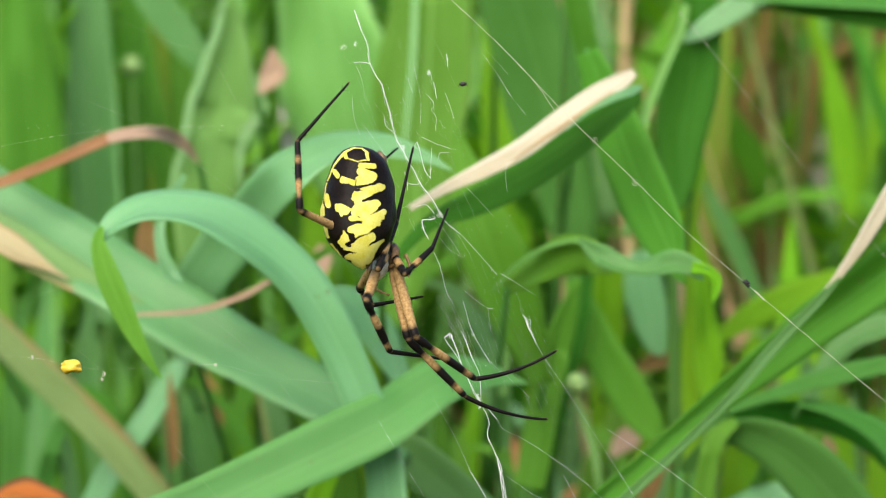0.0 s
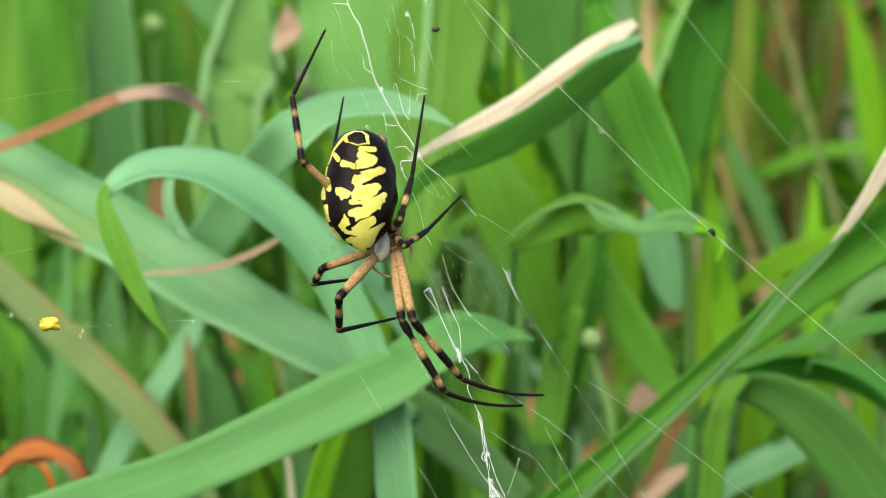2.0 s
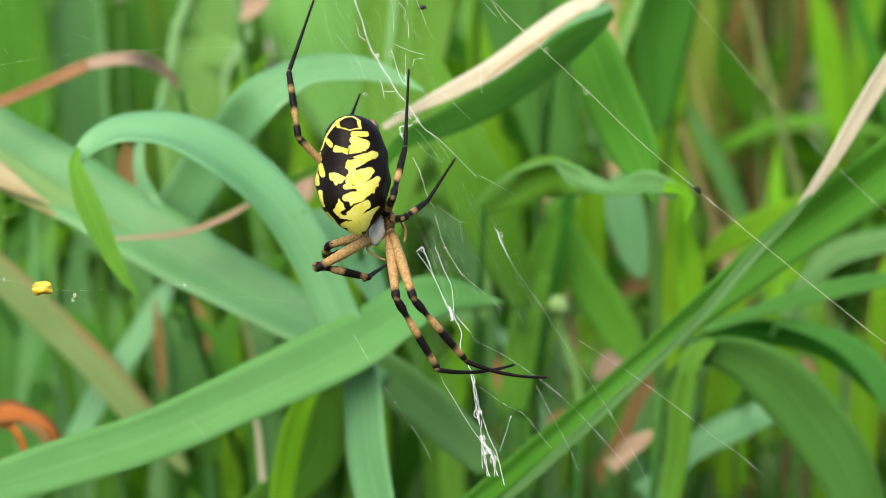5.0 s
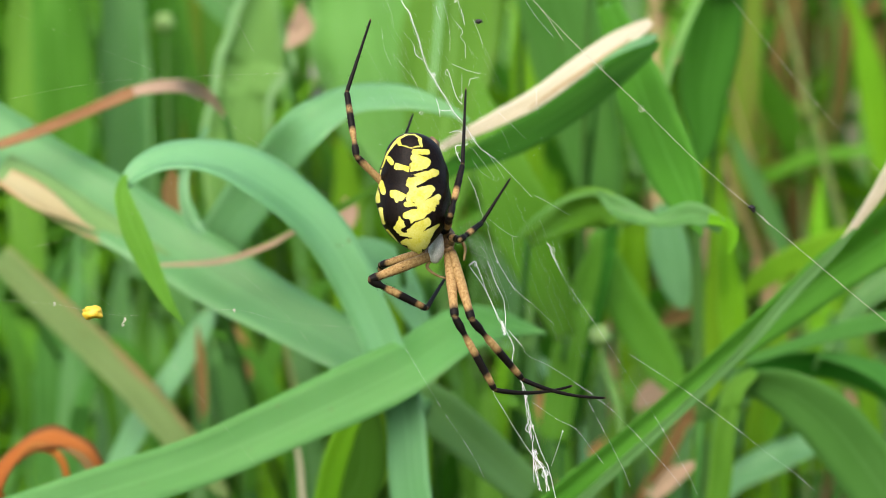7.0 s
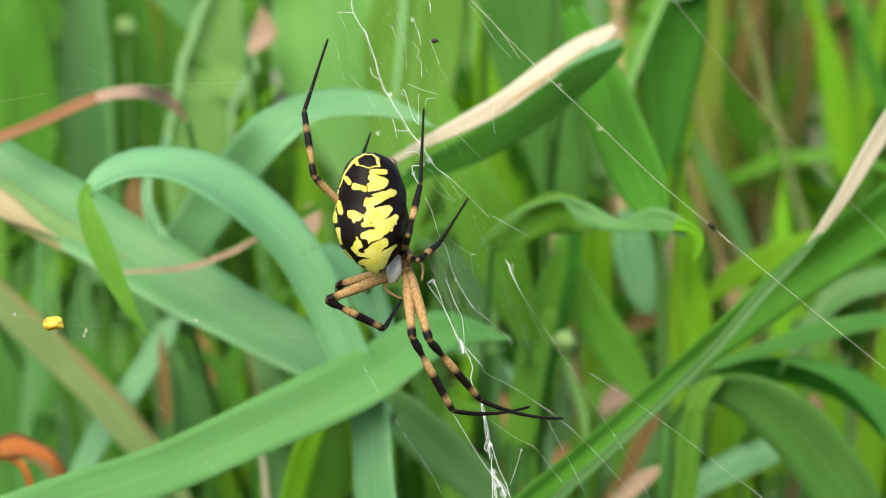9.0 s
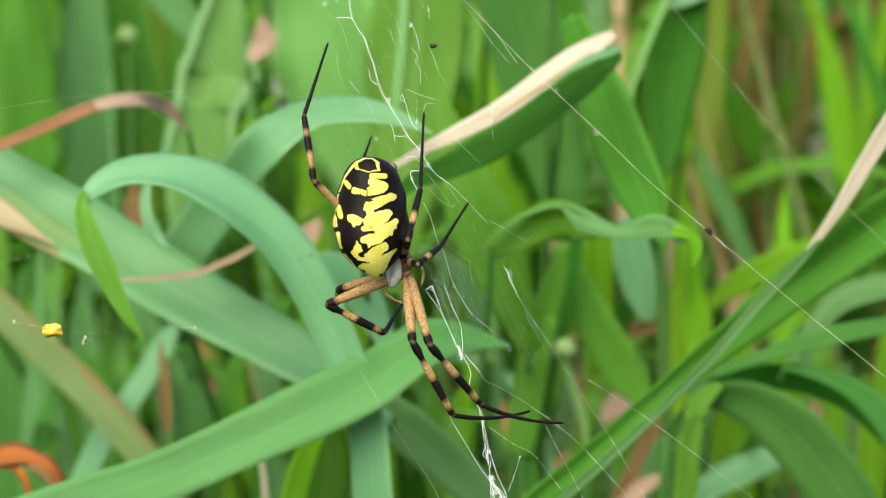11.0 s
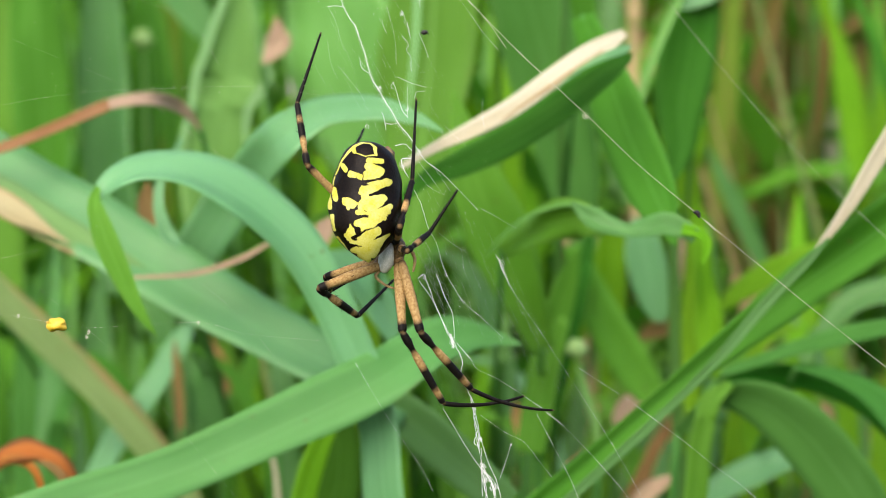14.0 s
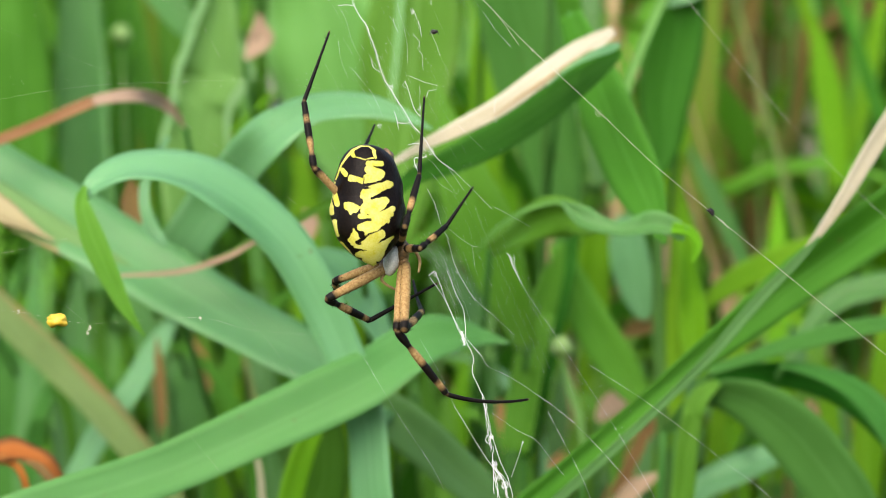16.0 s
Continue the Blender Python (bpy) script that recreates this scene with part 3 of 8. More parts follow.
blade("broadleaf_weed", "leaf", LEAF_WEED, "broad green weed leaf with a wavy pale margin", 0.06,
      [(-53.0, 205.0, 402.5, 7.09, 10), (-51.8, 205.0, 413.1, 12.28, 10), (-51.2, 205.0, 421.4, 14.41, 10), (-49.8, 205.0, 429.0, 12.52, 10), (-47.7, 205.0, 436.4, 15.35, 10), (-47.0, 205.0, 440.3, 12.52, 10), (-46.6, 205.0, 445.0, 9.68, 10), (-46.3, 205.0, 452.1, 6.38, 10), (-45.8, 205.0, 460.3, 0.94, 10)])
blade("", "curled_tip", LEAF_PALE, "thin curled leaf with a pale shining tip", 0.2,
      [(-46.2, 104.0, 418.2, 0.94, 0), (-49.7, 104.0, 411.5, 1.51, 0), (-50.0, 103.0, 406.8, 1.88, 0), (-48.6, 102.0, 402.4, 2.26, 40), (-47.0, 101.0, 400.5, 1.51, 60), (-46.2, 101.0, 399.9, 0.28, 60)])
blade("", "leaf_margin", MARGIN, "pale wavy leaf margin", 0.1,
      [(-58.7, 202.0, 417.7, 0.59, 0), (-56.8, 202.0, 424.2, 1.17, 0), (-55.4, 202.0, 428.8, 1.41, 0), (-54.9, 202.0, 433.0, 1.41, 0), (-54.2, 202.0, 436.5, 1.53, 0), (-51.7, 202.0, 443.6, 1.76, 0), (-51.1, 202.0, 445.9, 1.64, 0), (-48.8, 202.0, 451.8, 1.64, 0), (-47.4, 202.0, 458.8, 0.59, 0)])
blade("", "leaf_margin", MARGIN, "pale wavy leaf margin", 0.1,
      [(-43.7, 202.0, 419.5, 0.59, 0), (-43.9, 202.0, 425.4, 1.29, 0), (-43.3, 202.0, 429.1, 1.53, 0), (-40.9, 202.0, 432.9, 2.00, 0), (-39.0, 202.0, 435.9, 1.64, 0), (-39.9, 202.0, 439.1, 0.82, 0), (-41.3, 202.0, 443.3, 0.35, 0)])
blade("broadleaf_weed", "leaf", LEAF_WEED, "pale broad weed leaf with a folded edge", 0.06,
      [(-11.8, 240.0, 402.6, 3.8, 0), (-18.1, 240.0, 417.8, 15.1, -35), (-23.2, 240.0, 435.4, 23.9, -35), (-27.0, 240.0, 453.0, 23.9, -35), (-30.7, 240.0, 473.2, 15.1, 0)])
blade("broadleaf_weed", "leaf", LEAF_RIB, "broad green leaf with a pale midrib", 0.08,
      [(-11.0, 200.0, 390.8, 4.7, -28), (-8.4, 200.0, 407.1, 10.5, -28), (-7.3, 200.0, 423.5, 16.4, -28), (-5.7, 200.0, 441.1, 19.9, -28), (-4.6, 200.0, 458.6, 16.4, -28)])
blade("", "midrib", MARGIN, "pale yellowish midrib", 0.1,
      [(-7.9, 196.0, 458.1, 1.28, 0), (-8.1, 196.0, 451.2, 1.28, 0), (-8.5, 196.0, 443.1, 1.16, 0), (-9.3, 196.0, 434.9, 0.93, 0), (-9.9, 196.0, 428.0, 0.58, 0)])
blade("grass_plant", "leaf", LEAF_MID, "green pointed leaf behind the spider", 0.08,
      [(16.5, 150.0, 381.1, 4.20, 8), (12.1, 145.0, 391.7, 9.00, 8), (8.1, 142.0, 402.2, 12.30, 8), (4.2, 140.0, 412.5, 9.50, 8), (1.1, 140.0, 422.9, 4.10, 8), (-0.4, 140.0, 429.1, 0.40, 8)])
blade("grass_plant", "leaf", LEAF_COOL, "wide blue-green hanging grass leaf", 0.08,
      [(8.9, 200.0, 470.3, 14.0, 5), (14.2, 200.0, 453.9, 16.4, 5), (19.4, 200.0, 435.2, 16.1, 5), (23.5, 200.0, 417.7, 12.2, 5), (25.8, 200.0, 406.0, 7.0, 5), (26.7, 200.0, 398.9, 0.6, 5)])
blade("grass_plant", "leaf", LEAF_DARK, "dark narrow drooping grass leaf", 0.1,
      [(20.7, 150.0, 463.5, 4.2, 0), (22.8, 150.0, 450.8, 4.7, 0), (25.2, 150.0, 440.3, 4.7, 0), (27.6, 150.0, 430.8, 3.6, 0), (30.2, 150.0, 419.1, 0.5, 0)])
blade("grass_plant", "leaf", LEAF_DARK, "dark green drooping grass leaf", 0.1,
      [(22.3, 117.5, 440.4, 3.90, -28), (26.3, 111.3, 429.2, 7.60, -28), (29.8, 105.7, 418.3, 9.16, -28), (33.2, 100.3, 409.5, 7.77, -28), (35.6, 96.1, 403.3, 3.35, -28), (36.9, 94.0, 400.1, 0.36, -28)])
blade("grass_plant", "leaf", LEAF_DEEP, "dark green hanging leaf beside a pale stalk", 0.1,
      [(47.1, 160.0, 460.6, 5.97, 0), (46.1, 160.0, 448.7, 8.54, 0), (44.6, 160.0, 437.9, 10.93, 0), (43.0, 160.0, 428.2, 9.92, 0), (43.0, 160.0, 419.5, 5.97, 0), (41.3, 160.0, 412.0, 0.37, 0)])
blade("", "stalk", STALK, "pale green leaf stalk", 0.3,
      [(32.2, 155.0, 408.7, 1.50, 0), (34.9, 155.0, 427.9, 1.60, 0), (37.9, 155.0, 437.5, 1.60, 0), (40.7, 155.0, 444.1, 1.60, 0), (42.3, 155.0, 447.6, 1.50, 0), (43.2, 155.0, 452.5, 1.39, 0)])
blade("", "folded_leaf", LEAF_SOFT, "pale green leaf bent over from the stalk", 0.08,
      [(43.2, 158.0, 445.9, 0.65, 20), (46.7, 158.0, 448.1, 3.66, 20), (52.0, 158.0, 451.5, 4.95, 20), (58.5, 158.0, 455.7, 5.59, 20), (66.0, 158.0, 460.5, 4.30, 20)])
# underside shade and upper-side light are put into two greens
blade("grass_plant", "leaf", LEAF_DEEP, "underside of a leaf arching overhead, shade put into its colour", 0.08,
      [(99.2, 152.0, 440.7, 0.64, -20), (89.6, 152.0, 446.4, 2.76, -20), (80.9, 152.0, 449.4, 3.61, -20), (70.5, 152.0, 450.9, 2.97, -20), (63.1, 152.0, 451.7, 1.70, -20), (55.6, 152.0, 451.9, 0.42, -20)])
blade("", "leaf_margin", LEAF_COOL, "upper side of the arching leaf, light put into its paler colour", 0.08,
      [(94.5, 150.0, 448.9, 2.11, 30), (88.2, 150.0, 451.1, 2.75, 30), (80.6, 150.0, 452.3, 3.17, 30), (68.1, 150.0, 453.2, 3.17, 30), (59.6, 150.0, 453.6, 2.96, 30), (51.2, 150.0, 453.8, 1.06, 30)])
blade("broadleaf_weed", "leaf", LEAF_MID, "crinkled grey-green leaf with a curled tip", 0.12,
      [(8.2, 108.0, 399.2, 2.20, 12), (12.4, 102.0, 402.0, 4.60, 12), (15.7, 98.0, 403.8, 5.90, 12), (19.0, 95.0, 404.6, 6.30, 12), (21.8, 92.0, 404.2, 5.00, 12), (25.0, 90.0, 402.4, 2.20, 12)])
CRINKLED = PLANTS[-1]
blade("", "leaf_margin", LEAF_WEED, "pale upper margin of the crinkled leaf", 0.1,
      [(5.4, 104.0, 398.4, 0.18, 20), (9.1, 100.7, 402.7, 0.72, 20), (13.7, 96.3, 405.8, 0.81, 20), (18.6, 91.7, 407.1, 0.80, 20), (21.2, 89.1, 405.6, 0.44, 20)])
blade("", "folded_side", LEAF_BLUE, "grey-green folded side of the crinkled leaf", 0.3,
      [(19.1, 87.8, 407.3, 0.27, 20), (20.8, 87.0, 405.7, 1.85, 20), (23.0, 86.1, 404.2, 3.26, 30), (25.9, 84.8, 402.9, 3.61, 30), (28.7, 83.6, 402.4, 3.42, 30), (31.5, 82.4, 403.0, 4.19, 30), (33.9, 81.3, 403.5, 3.75, 30), (36.4, 80.2, 402.8, 2.53, 30), (38.6, 79.2, 401.6, 1.83, 20)])
blade("", "leaf_tip", LEAF_LIT, "yellowish curled leaf tip", 0.2,
      [(36.4, 79.0, 402.8, 1.82, 10), (39.3, 79.0, 402.1, 1.65, 10), (40.4, 79.0, 400.1, 1.66, 0), (39.6, 79.0, 397.2, 0.44, 0)])
blade("grass_plant", "leaf", LEAF_DARK, "long stiff grass leaf slanting upward", 0.26,
      [(1.4, 80.0, 348.8, 3.6, 0), (14.5, 80.0, 359.6, 3.8, 0), (27.1, 80.0, 370.2, 3.8, 0), (35.2, 80.0, 377.2, 3.8, 0), (41.0, 80.0, 382.1, 4.3, 0), (47.3, 80.0, 387.2, 5.6, 0), (55.4, 80.0, 393.8, 7.4, 0), (64.4, 80.0, 400.1, 8.3, 0), (75.7, 80.0, 408.6, 8.3, 0), (91.4, 80.0, 422.6, 6.3, 20), (104.9, 80.0, 433.4, 0.9, 20)])
blade("", "leaf_fold", LEAF_BLUE, "paler folded margin of the stiff leaf", 0.12,
      [(1.4, 77.0, 345.2, 0.9, 0), (14.4, 77.0, 356.3, 1.3, 0), (21.1, 77.0, 362.4, 1.6, 0), (28.1, 76.0, 368.9, 1.6, 0), (35.2, 75.0, 375.7, 1.4, 0), (42.2, 74.0, 382.9, 1.6, 0), (49.3, 74.0, 391.2, 1.8, 0), (55.5, 74.0, 397.6, 1.4, 0), (59.0, 74.0, 401.4, 0.4, 0)])
blade("", "dry_edge", STRAW, "straw-coloured dry leaf margin", 0.1,
      [(56.2, 76.0, 398.1, 0.4, 0), (59.3, 76.0, 402.0, 1.2, 0), (62.9, 76.0, 407.2, 2.0, 0), (66.9, 76.0, 414.0, 2.7, 0), (72.7, 76.0, 423.2, 2.9, 0), (81.6, 76.0, 435.7, 1.8, 0)])
blade("grass_plant", "leaf", LEAF_COOL, "blue-green grass leaf arching from the stalk", 0.1,
      [(48.0, 126.0, 377.8, 1.20, 50), (54.8, 126.0, 380.2, 2.01, 50), (61.8, 126.0, 382.4, 2.61, 50), (69.8, 126.0, 384.5, 3.01, 50), (78.6, 126.0, 386.3, 2.61, 50), (86.9, 126.0, 387.5, 0.80, 50)])
# this underside's shade is put into its deep green
blade("grass_plant", "leaf", LEAF_DEEP, "underside of an arching grass leaf, shade put into its colour", 0.1,
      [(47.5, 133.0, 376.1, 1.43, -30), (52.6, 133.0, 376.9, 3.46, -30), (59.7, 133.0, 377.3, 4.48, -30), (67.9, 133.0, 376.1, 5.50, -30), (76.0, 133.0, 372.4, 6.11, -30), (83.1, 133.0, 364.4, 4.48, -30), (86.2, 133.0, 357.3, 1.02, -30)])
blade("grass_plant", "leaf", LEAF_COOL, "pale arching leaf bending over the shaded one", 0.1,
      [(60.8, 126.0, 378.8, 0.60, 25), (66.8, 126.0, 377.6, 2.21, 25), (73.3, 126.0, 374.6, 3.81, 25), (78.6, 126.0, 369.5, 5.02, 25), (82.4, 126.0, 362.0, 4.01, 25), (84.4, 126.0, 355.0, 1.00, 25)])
blade("grass_plant", "leaf", LEAF_COOL, "grass leaf curving over to the ground", 0.1,
      [(39.6, 125.0, 367.1, 1.6, -15), (46.4, 123.0, 373.6, 4.0, -15), (53.2, 121.0, 373.1, 7.5, -15), (59.7, 118.0, 369.0, 9.9, -15), (65.3, 116.0, 362.8, 10.8, -10), (70.9, 114.0, 354.2, 10.2, -10), (75.7, 114.0, 341.5, 6.8, 0)])
blade("grass_plant", "leaf", LEAF_MID, "sheath-like leaf hanging beside the stalk", 0.12,
      [(40.2, 120.0, 344.7, 3.68, 0), (42.4, 120.0, 356.6, 4.12, 0), (43.3, 120.0, 365.5, 3.97, 0), (45.1, 120.0, 372.9, 3.45, 20), (48.6, 120.0, 376.3, 1.50, 30)])
blade("grass_plant", "leaf", LEAF_PALE, "pale grass leaf, light from above put into its colour", 0.1,
      [(41.2, 180.0, 341.7, 4.52, 50), (50.7, 180.0, 350.8, 4.29, 55), (59.2, 180.0, 355.4, 4.76, 60), (66.4, 180.0, 358.3, 3.81, 60), (73.8, 180.0, 359.6, 0.71, 60)])
blade("grass_plant", "leaf", LEAF_BLUE, "pale blue-green grass leaf at the side", 0.1,
      [(66.5, 160.0, 378.5, 1.92, 40), (75.1, 160.0, 389.3, 3.90, 50), (84.6, 160.0, 392.8, 4.26, 50), (98.9, 160.0, 395.8, 2.58, 50)])
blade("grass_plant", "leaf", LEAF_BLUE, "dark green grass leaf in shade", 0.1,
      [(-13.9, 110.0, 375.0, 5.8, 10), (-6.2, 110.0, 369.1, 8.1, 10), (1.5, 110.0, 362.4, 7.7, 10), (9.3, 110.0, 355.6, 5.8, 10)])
blade("grass_plant", "stalk", LEAF_LIT, "slim yellow-green stalk beside the arching leaf", 0.3,
      [(-10.5, 112.0, 352.5, 1.46, 0), (-9.8, 112.0, 357.1, 1.46, 0), (-8.9, 112.0, 366.1, 1.46, 0), (-8.3, 112.0, 371.9, 1.36, 0), (-7.8, 112.0, 375.0, 1.07, 0)])
blade("grass_plant", "leaf", LEAF_LIT, "yellow-green young grass leaf", 0.1,
      [(-26.8, 100.0, 347.2, 3.8, 0), (-24.9, 100.0, 358.5, 4.3, 0), (-22.6, 100.0, 366.1, 3.8, 0), (-19.7, 100.0, 371.8, 1.9, 0), (-18.3, 100.0, 375.5, 0.3, 0)])
blade("grass_plant", "leaf", LEAF_DARK, "dark green grass leaf low in the tuft", 0.1,
      [(-34.0, 120.0, 344.7, 5.9, 0), (-22.2, 120.0, 354.6, 8.9, 0), (-20.2, 120.0, 364.5, 7.9, 0), (-22.2, 120.0, 374.4, 4.0, 0)])
blade("grass_plant", "leaf", LEAF_MID, "drooping green grass leaf behind the web", 0.1,
      [(23.0, 177.0, 400.9, 2.68, 0), (25.3, 177.0, 395.3, 5.59, 0), (29.0, 177.0, 386.9, 7.83, 0), (33.6, 177.0, 379.1, 8.27, 0), (38.1, 177.0, 372.4, 6.26, 0), (41.5, 177.0, 367.9, 0.89, 0)])
blade("grass_plant", "leaf", LEAF_MID, "green upright leaf behind the web", 0.1,
      [(14.5, 165.0, 360.5, 5.45, -20), (15.9, 165.0, 368.1, 6.11, -20), (17.3, 165.0, 376.9, 6.11, -20), (19.2, 165.0, 385.6, 5.67, -20), (21.5, 165.0, 393.8, 4.36, -20), (23.9, 165.0, 400.3, 0.65, -20)])
blade("grass_plant", "leaf", LEAF_DEEP, "dark blue-green upright leaf behind the web", 0.1,
      [(16.5, 172.0, 358.8, 2.66, -10), (18.7, 172.0, 367.7, 3.32, -10), (20.7, 172.0, 377.6, 4.21, -10), (22.9, 172.0, 387.6, 4.65, -10), (24.9, 172.0, 396.5, 3.98, -10), (26.7, 172.0, 403.1, 1.11, -10)])
blade("grass_plant", "leaf", LEAF_LIT, "yellow-green grass leaf, sunlight put into its colour", 0.1,
      [(31.8, 190.0, 405.5, 3.44, 10), (31.7, 190.0, 399.8, 5.96, 10), (31.7, 190.0, 394.0, 5.96, 10), (32.7, 190.0, 388.3, 4.13, 10), (33.6, 190.0, 383.7, 0.57, 10)])
blade("grass_plant", "stalk", STALK, "slender pale green grass stalk", 0.3,
      [(9.3, 160.0, 378.5, 2.2, 0), (9.5, 160.0, 387.2, 2.2, 0), (10.4, 160.0, 395.8, 1.9, 0), (11.2, 160.0, 404.4, 1.5, 0)])
blade("grass_plant", "leaf", LEAF_PALE, "blue-green blade beside a dark stalk", 0.1,
      [(37.1, 181.0, 406.5, 3.38, -15), (37.5, 181.0, 400.9, 6.99, -15), (38.7, 181.0, 395.3, 7.44, -15), (39.8, 181.0, 390.2, 5.86, -15), (40.9, 181.0, 386.8, 3.38, -15), (41.4, 181.0, 385.6, 0.56, -15)])
blade("dead_leaf", "leaf", PINK_DRY, "thin pinkish withered strip beside the dark stalk", 0.2,
      [(45.5, 184.0, 403.2, 0.91, 0), (45.8, 184.0, 397.5, 1.70, 0), (46.6, 184.0, 391.8, 1.93, 0), (46.6, 184.0, 386.7, 1.36, 0), (45.9, 184.0, 383.3, 0.34, 0)])
blade("dead_leaf", "leaf", DRY_BROWN, "brown withered scrap under the blue-green blade", 0.2,
      [(37.5, 200.0, 381.6, 0.70, 0), (40.5, 200.0, 383.2, 3.51, 0), (43.4, 200.0, 383.9, 3.51, 0), (46.0, 200.0, 383.2, 0.70, 0)])
blade("grass_plant", "stalk", STALK_DARK, "dark green upright grass stalk", 0.3,
      [(44.6, 175.0, 348.9, 2.4, 0), (43.9, 175.0, 364.5, 2.4, 0), (43.2, 175.0, 382.3, 2.2, 0), (43.0, 175.0, 400.1, 2.0, 0), (42.5, 175.0, 412.4, 1.6, 0)])
blade("dead_leaf", "leaf", PINK_DRY, "withered pinkish-brown leaf scrap", 0.15,
      [(33.0, 200.0, 364.1, 1.17, 20), (34.9, 200.0, 366.5, 3.98, 20), (37.2, 200.0, 368.2, 4.44, 20), (39.5, 200.0, 369.2, 0.94, 20)])
blade("dead_leaf", "leaf", ORANGE_DRY, "orange-brown dead leaf low among the grass", 0.2,
      [(16.5, 240.0, 340.9, 3.0, 10), (19.6, 240.0, 346.0, 5.0, 10), (22.8, 240.0, 349.1, 4.5, 10), (25.9, 240.0, 351.6, 3.0, 10), (28.5, 240.0, 354.8, 0.8, 10)])
blade("dead_leaf", "leaf", RUST_BROWN, "brown dead leaf beneath the grass", 0.2,
      [(35.4, 230.0, 339.5, 3.7, 10), (40.9, 230.0, 348.2, 5.4, 10), (45.3, 230.0, 358.1, 4.2, 10), (48.4, 230.0, 365.5, 1.2, 10)])
blade("dead_leaf", "leaf", PINK_DRY, "pale pinkish dried leaf scrap", 0.12,
      [(-39.5, 190.0, 437.9, 0.46, 10), (-37.7, 190.0, 440.0, 3.44, 10), (-36.4, 190.0, 442.3, 5.28, 10), (-36.5, 190.0, 444.9, 2.75, 10), (-36.7, 190.0, 447.4, 0.46, 10)])
blade("dead_leaf", "leaf", GREY_DRY, "greyish withered leaf behind the pinkish scrap", 0.2,
      [(-36.3, 260.0, 426.9, 2.09, 0), (-36.7, 260.0, 431.4, 3.65, 0), (-36.8, 260.0, 436.7, 4.17, 0), (-37.3, 260.0, 441.9, 3.65, 0), (-37.8, 260.0, 445.8, 1.57, 0)])
blade("grass_plant", "leaf", LEAF_PALE, "blue-green blade standing in the tuft", 0.1,
      [(-76.6, 190.0, 345.0, 3.90, 30), (-72.6, 190.0, 354.2, 4.68, 30), (-68.0, 190.0, 362.8, 4.94, 30), (-61.3, 190.0, 372.6, 4.94, 30), (-56.6, 190.0, 380.4, 4.42, 30), (-53.3, 190.0, 385.7, 1.30, 30)])
blade("dead_leaf", "leaf", DRY_BROWN, "rusty withered strip low in the tuft", 0.2,
      [(-58.7, 215.0, 359.8, 1.01, 0), (-59.1, 215.0, 364.0, 1.85, 0), (-59.4, 215.0, 370.0, 2.02, 0), (-60.2, 215.0, 376.1, 1.35, 0), (-60.6, 215.0, 379.7, 0.34, 0)])
blade("dead_leaf", "leaf", RUST_BROWN, "brown withered leaf in the gap of the tuft", 0.2,
      [(-49.8, 225.0, 368.3, 0.86, 0), (-50.5, 225.0, 371.9, 2.92, 0), (-51.5, 225.0, 375.6, 3.26, 0), (-53.0, 225.0, 379.0, 1.89, 0), (-53.8, 225.0, 381.1, 0.34, 0)])
blade("grass_plant", "leaf", LEAF_BLUE, "blue-green blade low in the gap", 0.1,
      [(-51.8, 230.0, 351.9, 6.19, 0), (-53.1, 230.0, 360.5, 8.16, 0), (-54.3, 230.0, 366.7, 8.16, 0), (-55.5, 230.0, 372.9, 4.95, 0), (-56.4, 230.0, 377.9, 0.74, 0)])
blade("grass_plant", "stalk", LEAF_OLIVE, "thin yellowing stalk in the gap", 0.3,
      [(-35.0, 175.0, 364.5, 1.22, 0), (-36.6, 175.0, 371.2, 1.22, 0), (-37.9, 175.0, 376.7, 1.11, 0), (-38.7, 175.0, 382.3, 0.89, 0)])
blade("grass_plant", "stalk", STRAW, "thin cream-coloured dry stem", 0.3,
      [(-32.8, 150.0, 348.3, 1.06, 0), (-33.2, 150.0, 353.4, 1.06, 0), (-33.6, 150.0, 357.8, 0.95, 0), (-34.5, 150.0, 362.0, 0.63, 0)])
blade("grass_plant", "leaf", KHAKI_LEAF, "upright yellowing dry grass stalk", 0.2,
      [(-77.5, 340.0, 382.3, 4.50, 0), (-78.0, 340.0, 403.1, 5.85, 0), (-77.4, 340.0, 423.9, 6.75, 0), (-76.5, 340.0, 443.2, 7.50, 0), (-75.3, 340.0, 459.5, 6.75, 0), (-73.8, 340.0, 477.3, 4.50, 0)])
blade("grass_plant", "leaf", LEAF_BLUE, "blue-green leaf slanting behind the weed", 0.08,
      [(-53.2, 235.0, 444.1, 1.25, 15), (-57.2, 235.0, 450.7, 6.49, 15), (-62.7, 235.0, 457.9, 7.74, 15), (-68.4, 235.0, 465.2, 6.24, 15), (-72.8, 235.0, 472.2, 3.74, 15)])
blade("grass_plant", "leaf", LEAF_LIT, "yellow-green leaf behind the web", 0.1,
      [(22.2, 240.0, 367.4, 3.8, -20), (24.1, 240.0, 377.5, 7.1, -20), (27.2, 240.0, 387.5, 7.6, -20), (31.0, 240.0, 396.3, 5.0, -20), (34.8, 240.0, 403.9, 0.6, -20)])
blade("grass_plant", "leaf", LEAF_LIT, "bright yellow-green leaf under the crinkled leaf", 0.1,
      [(49.5, 168.0, 378.2, 3.3, 15), (49.2, 168.0, 386.9, 5.0, 15), (48.5, 168.0, 395.7, 4.8, 15), (47.4, 168.0, 404.5, 2.6, 15), (46.8, 168.0, 411.1, 0.4, 15)])
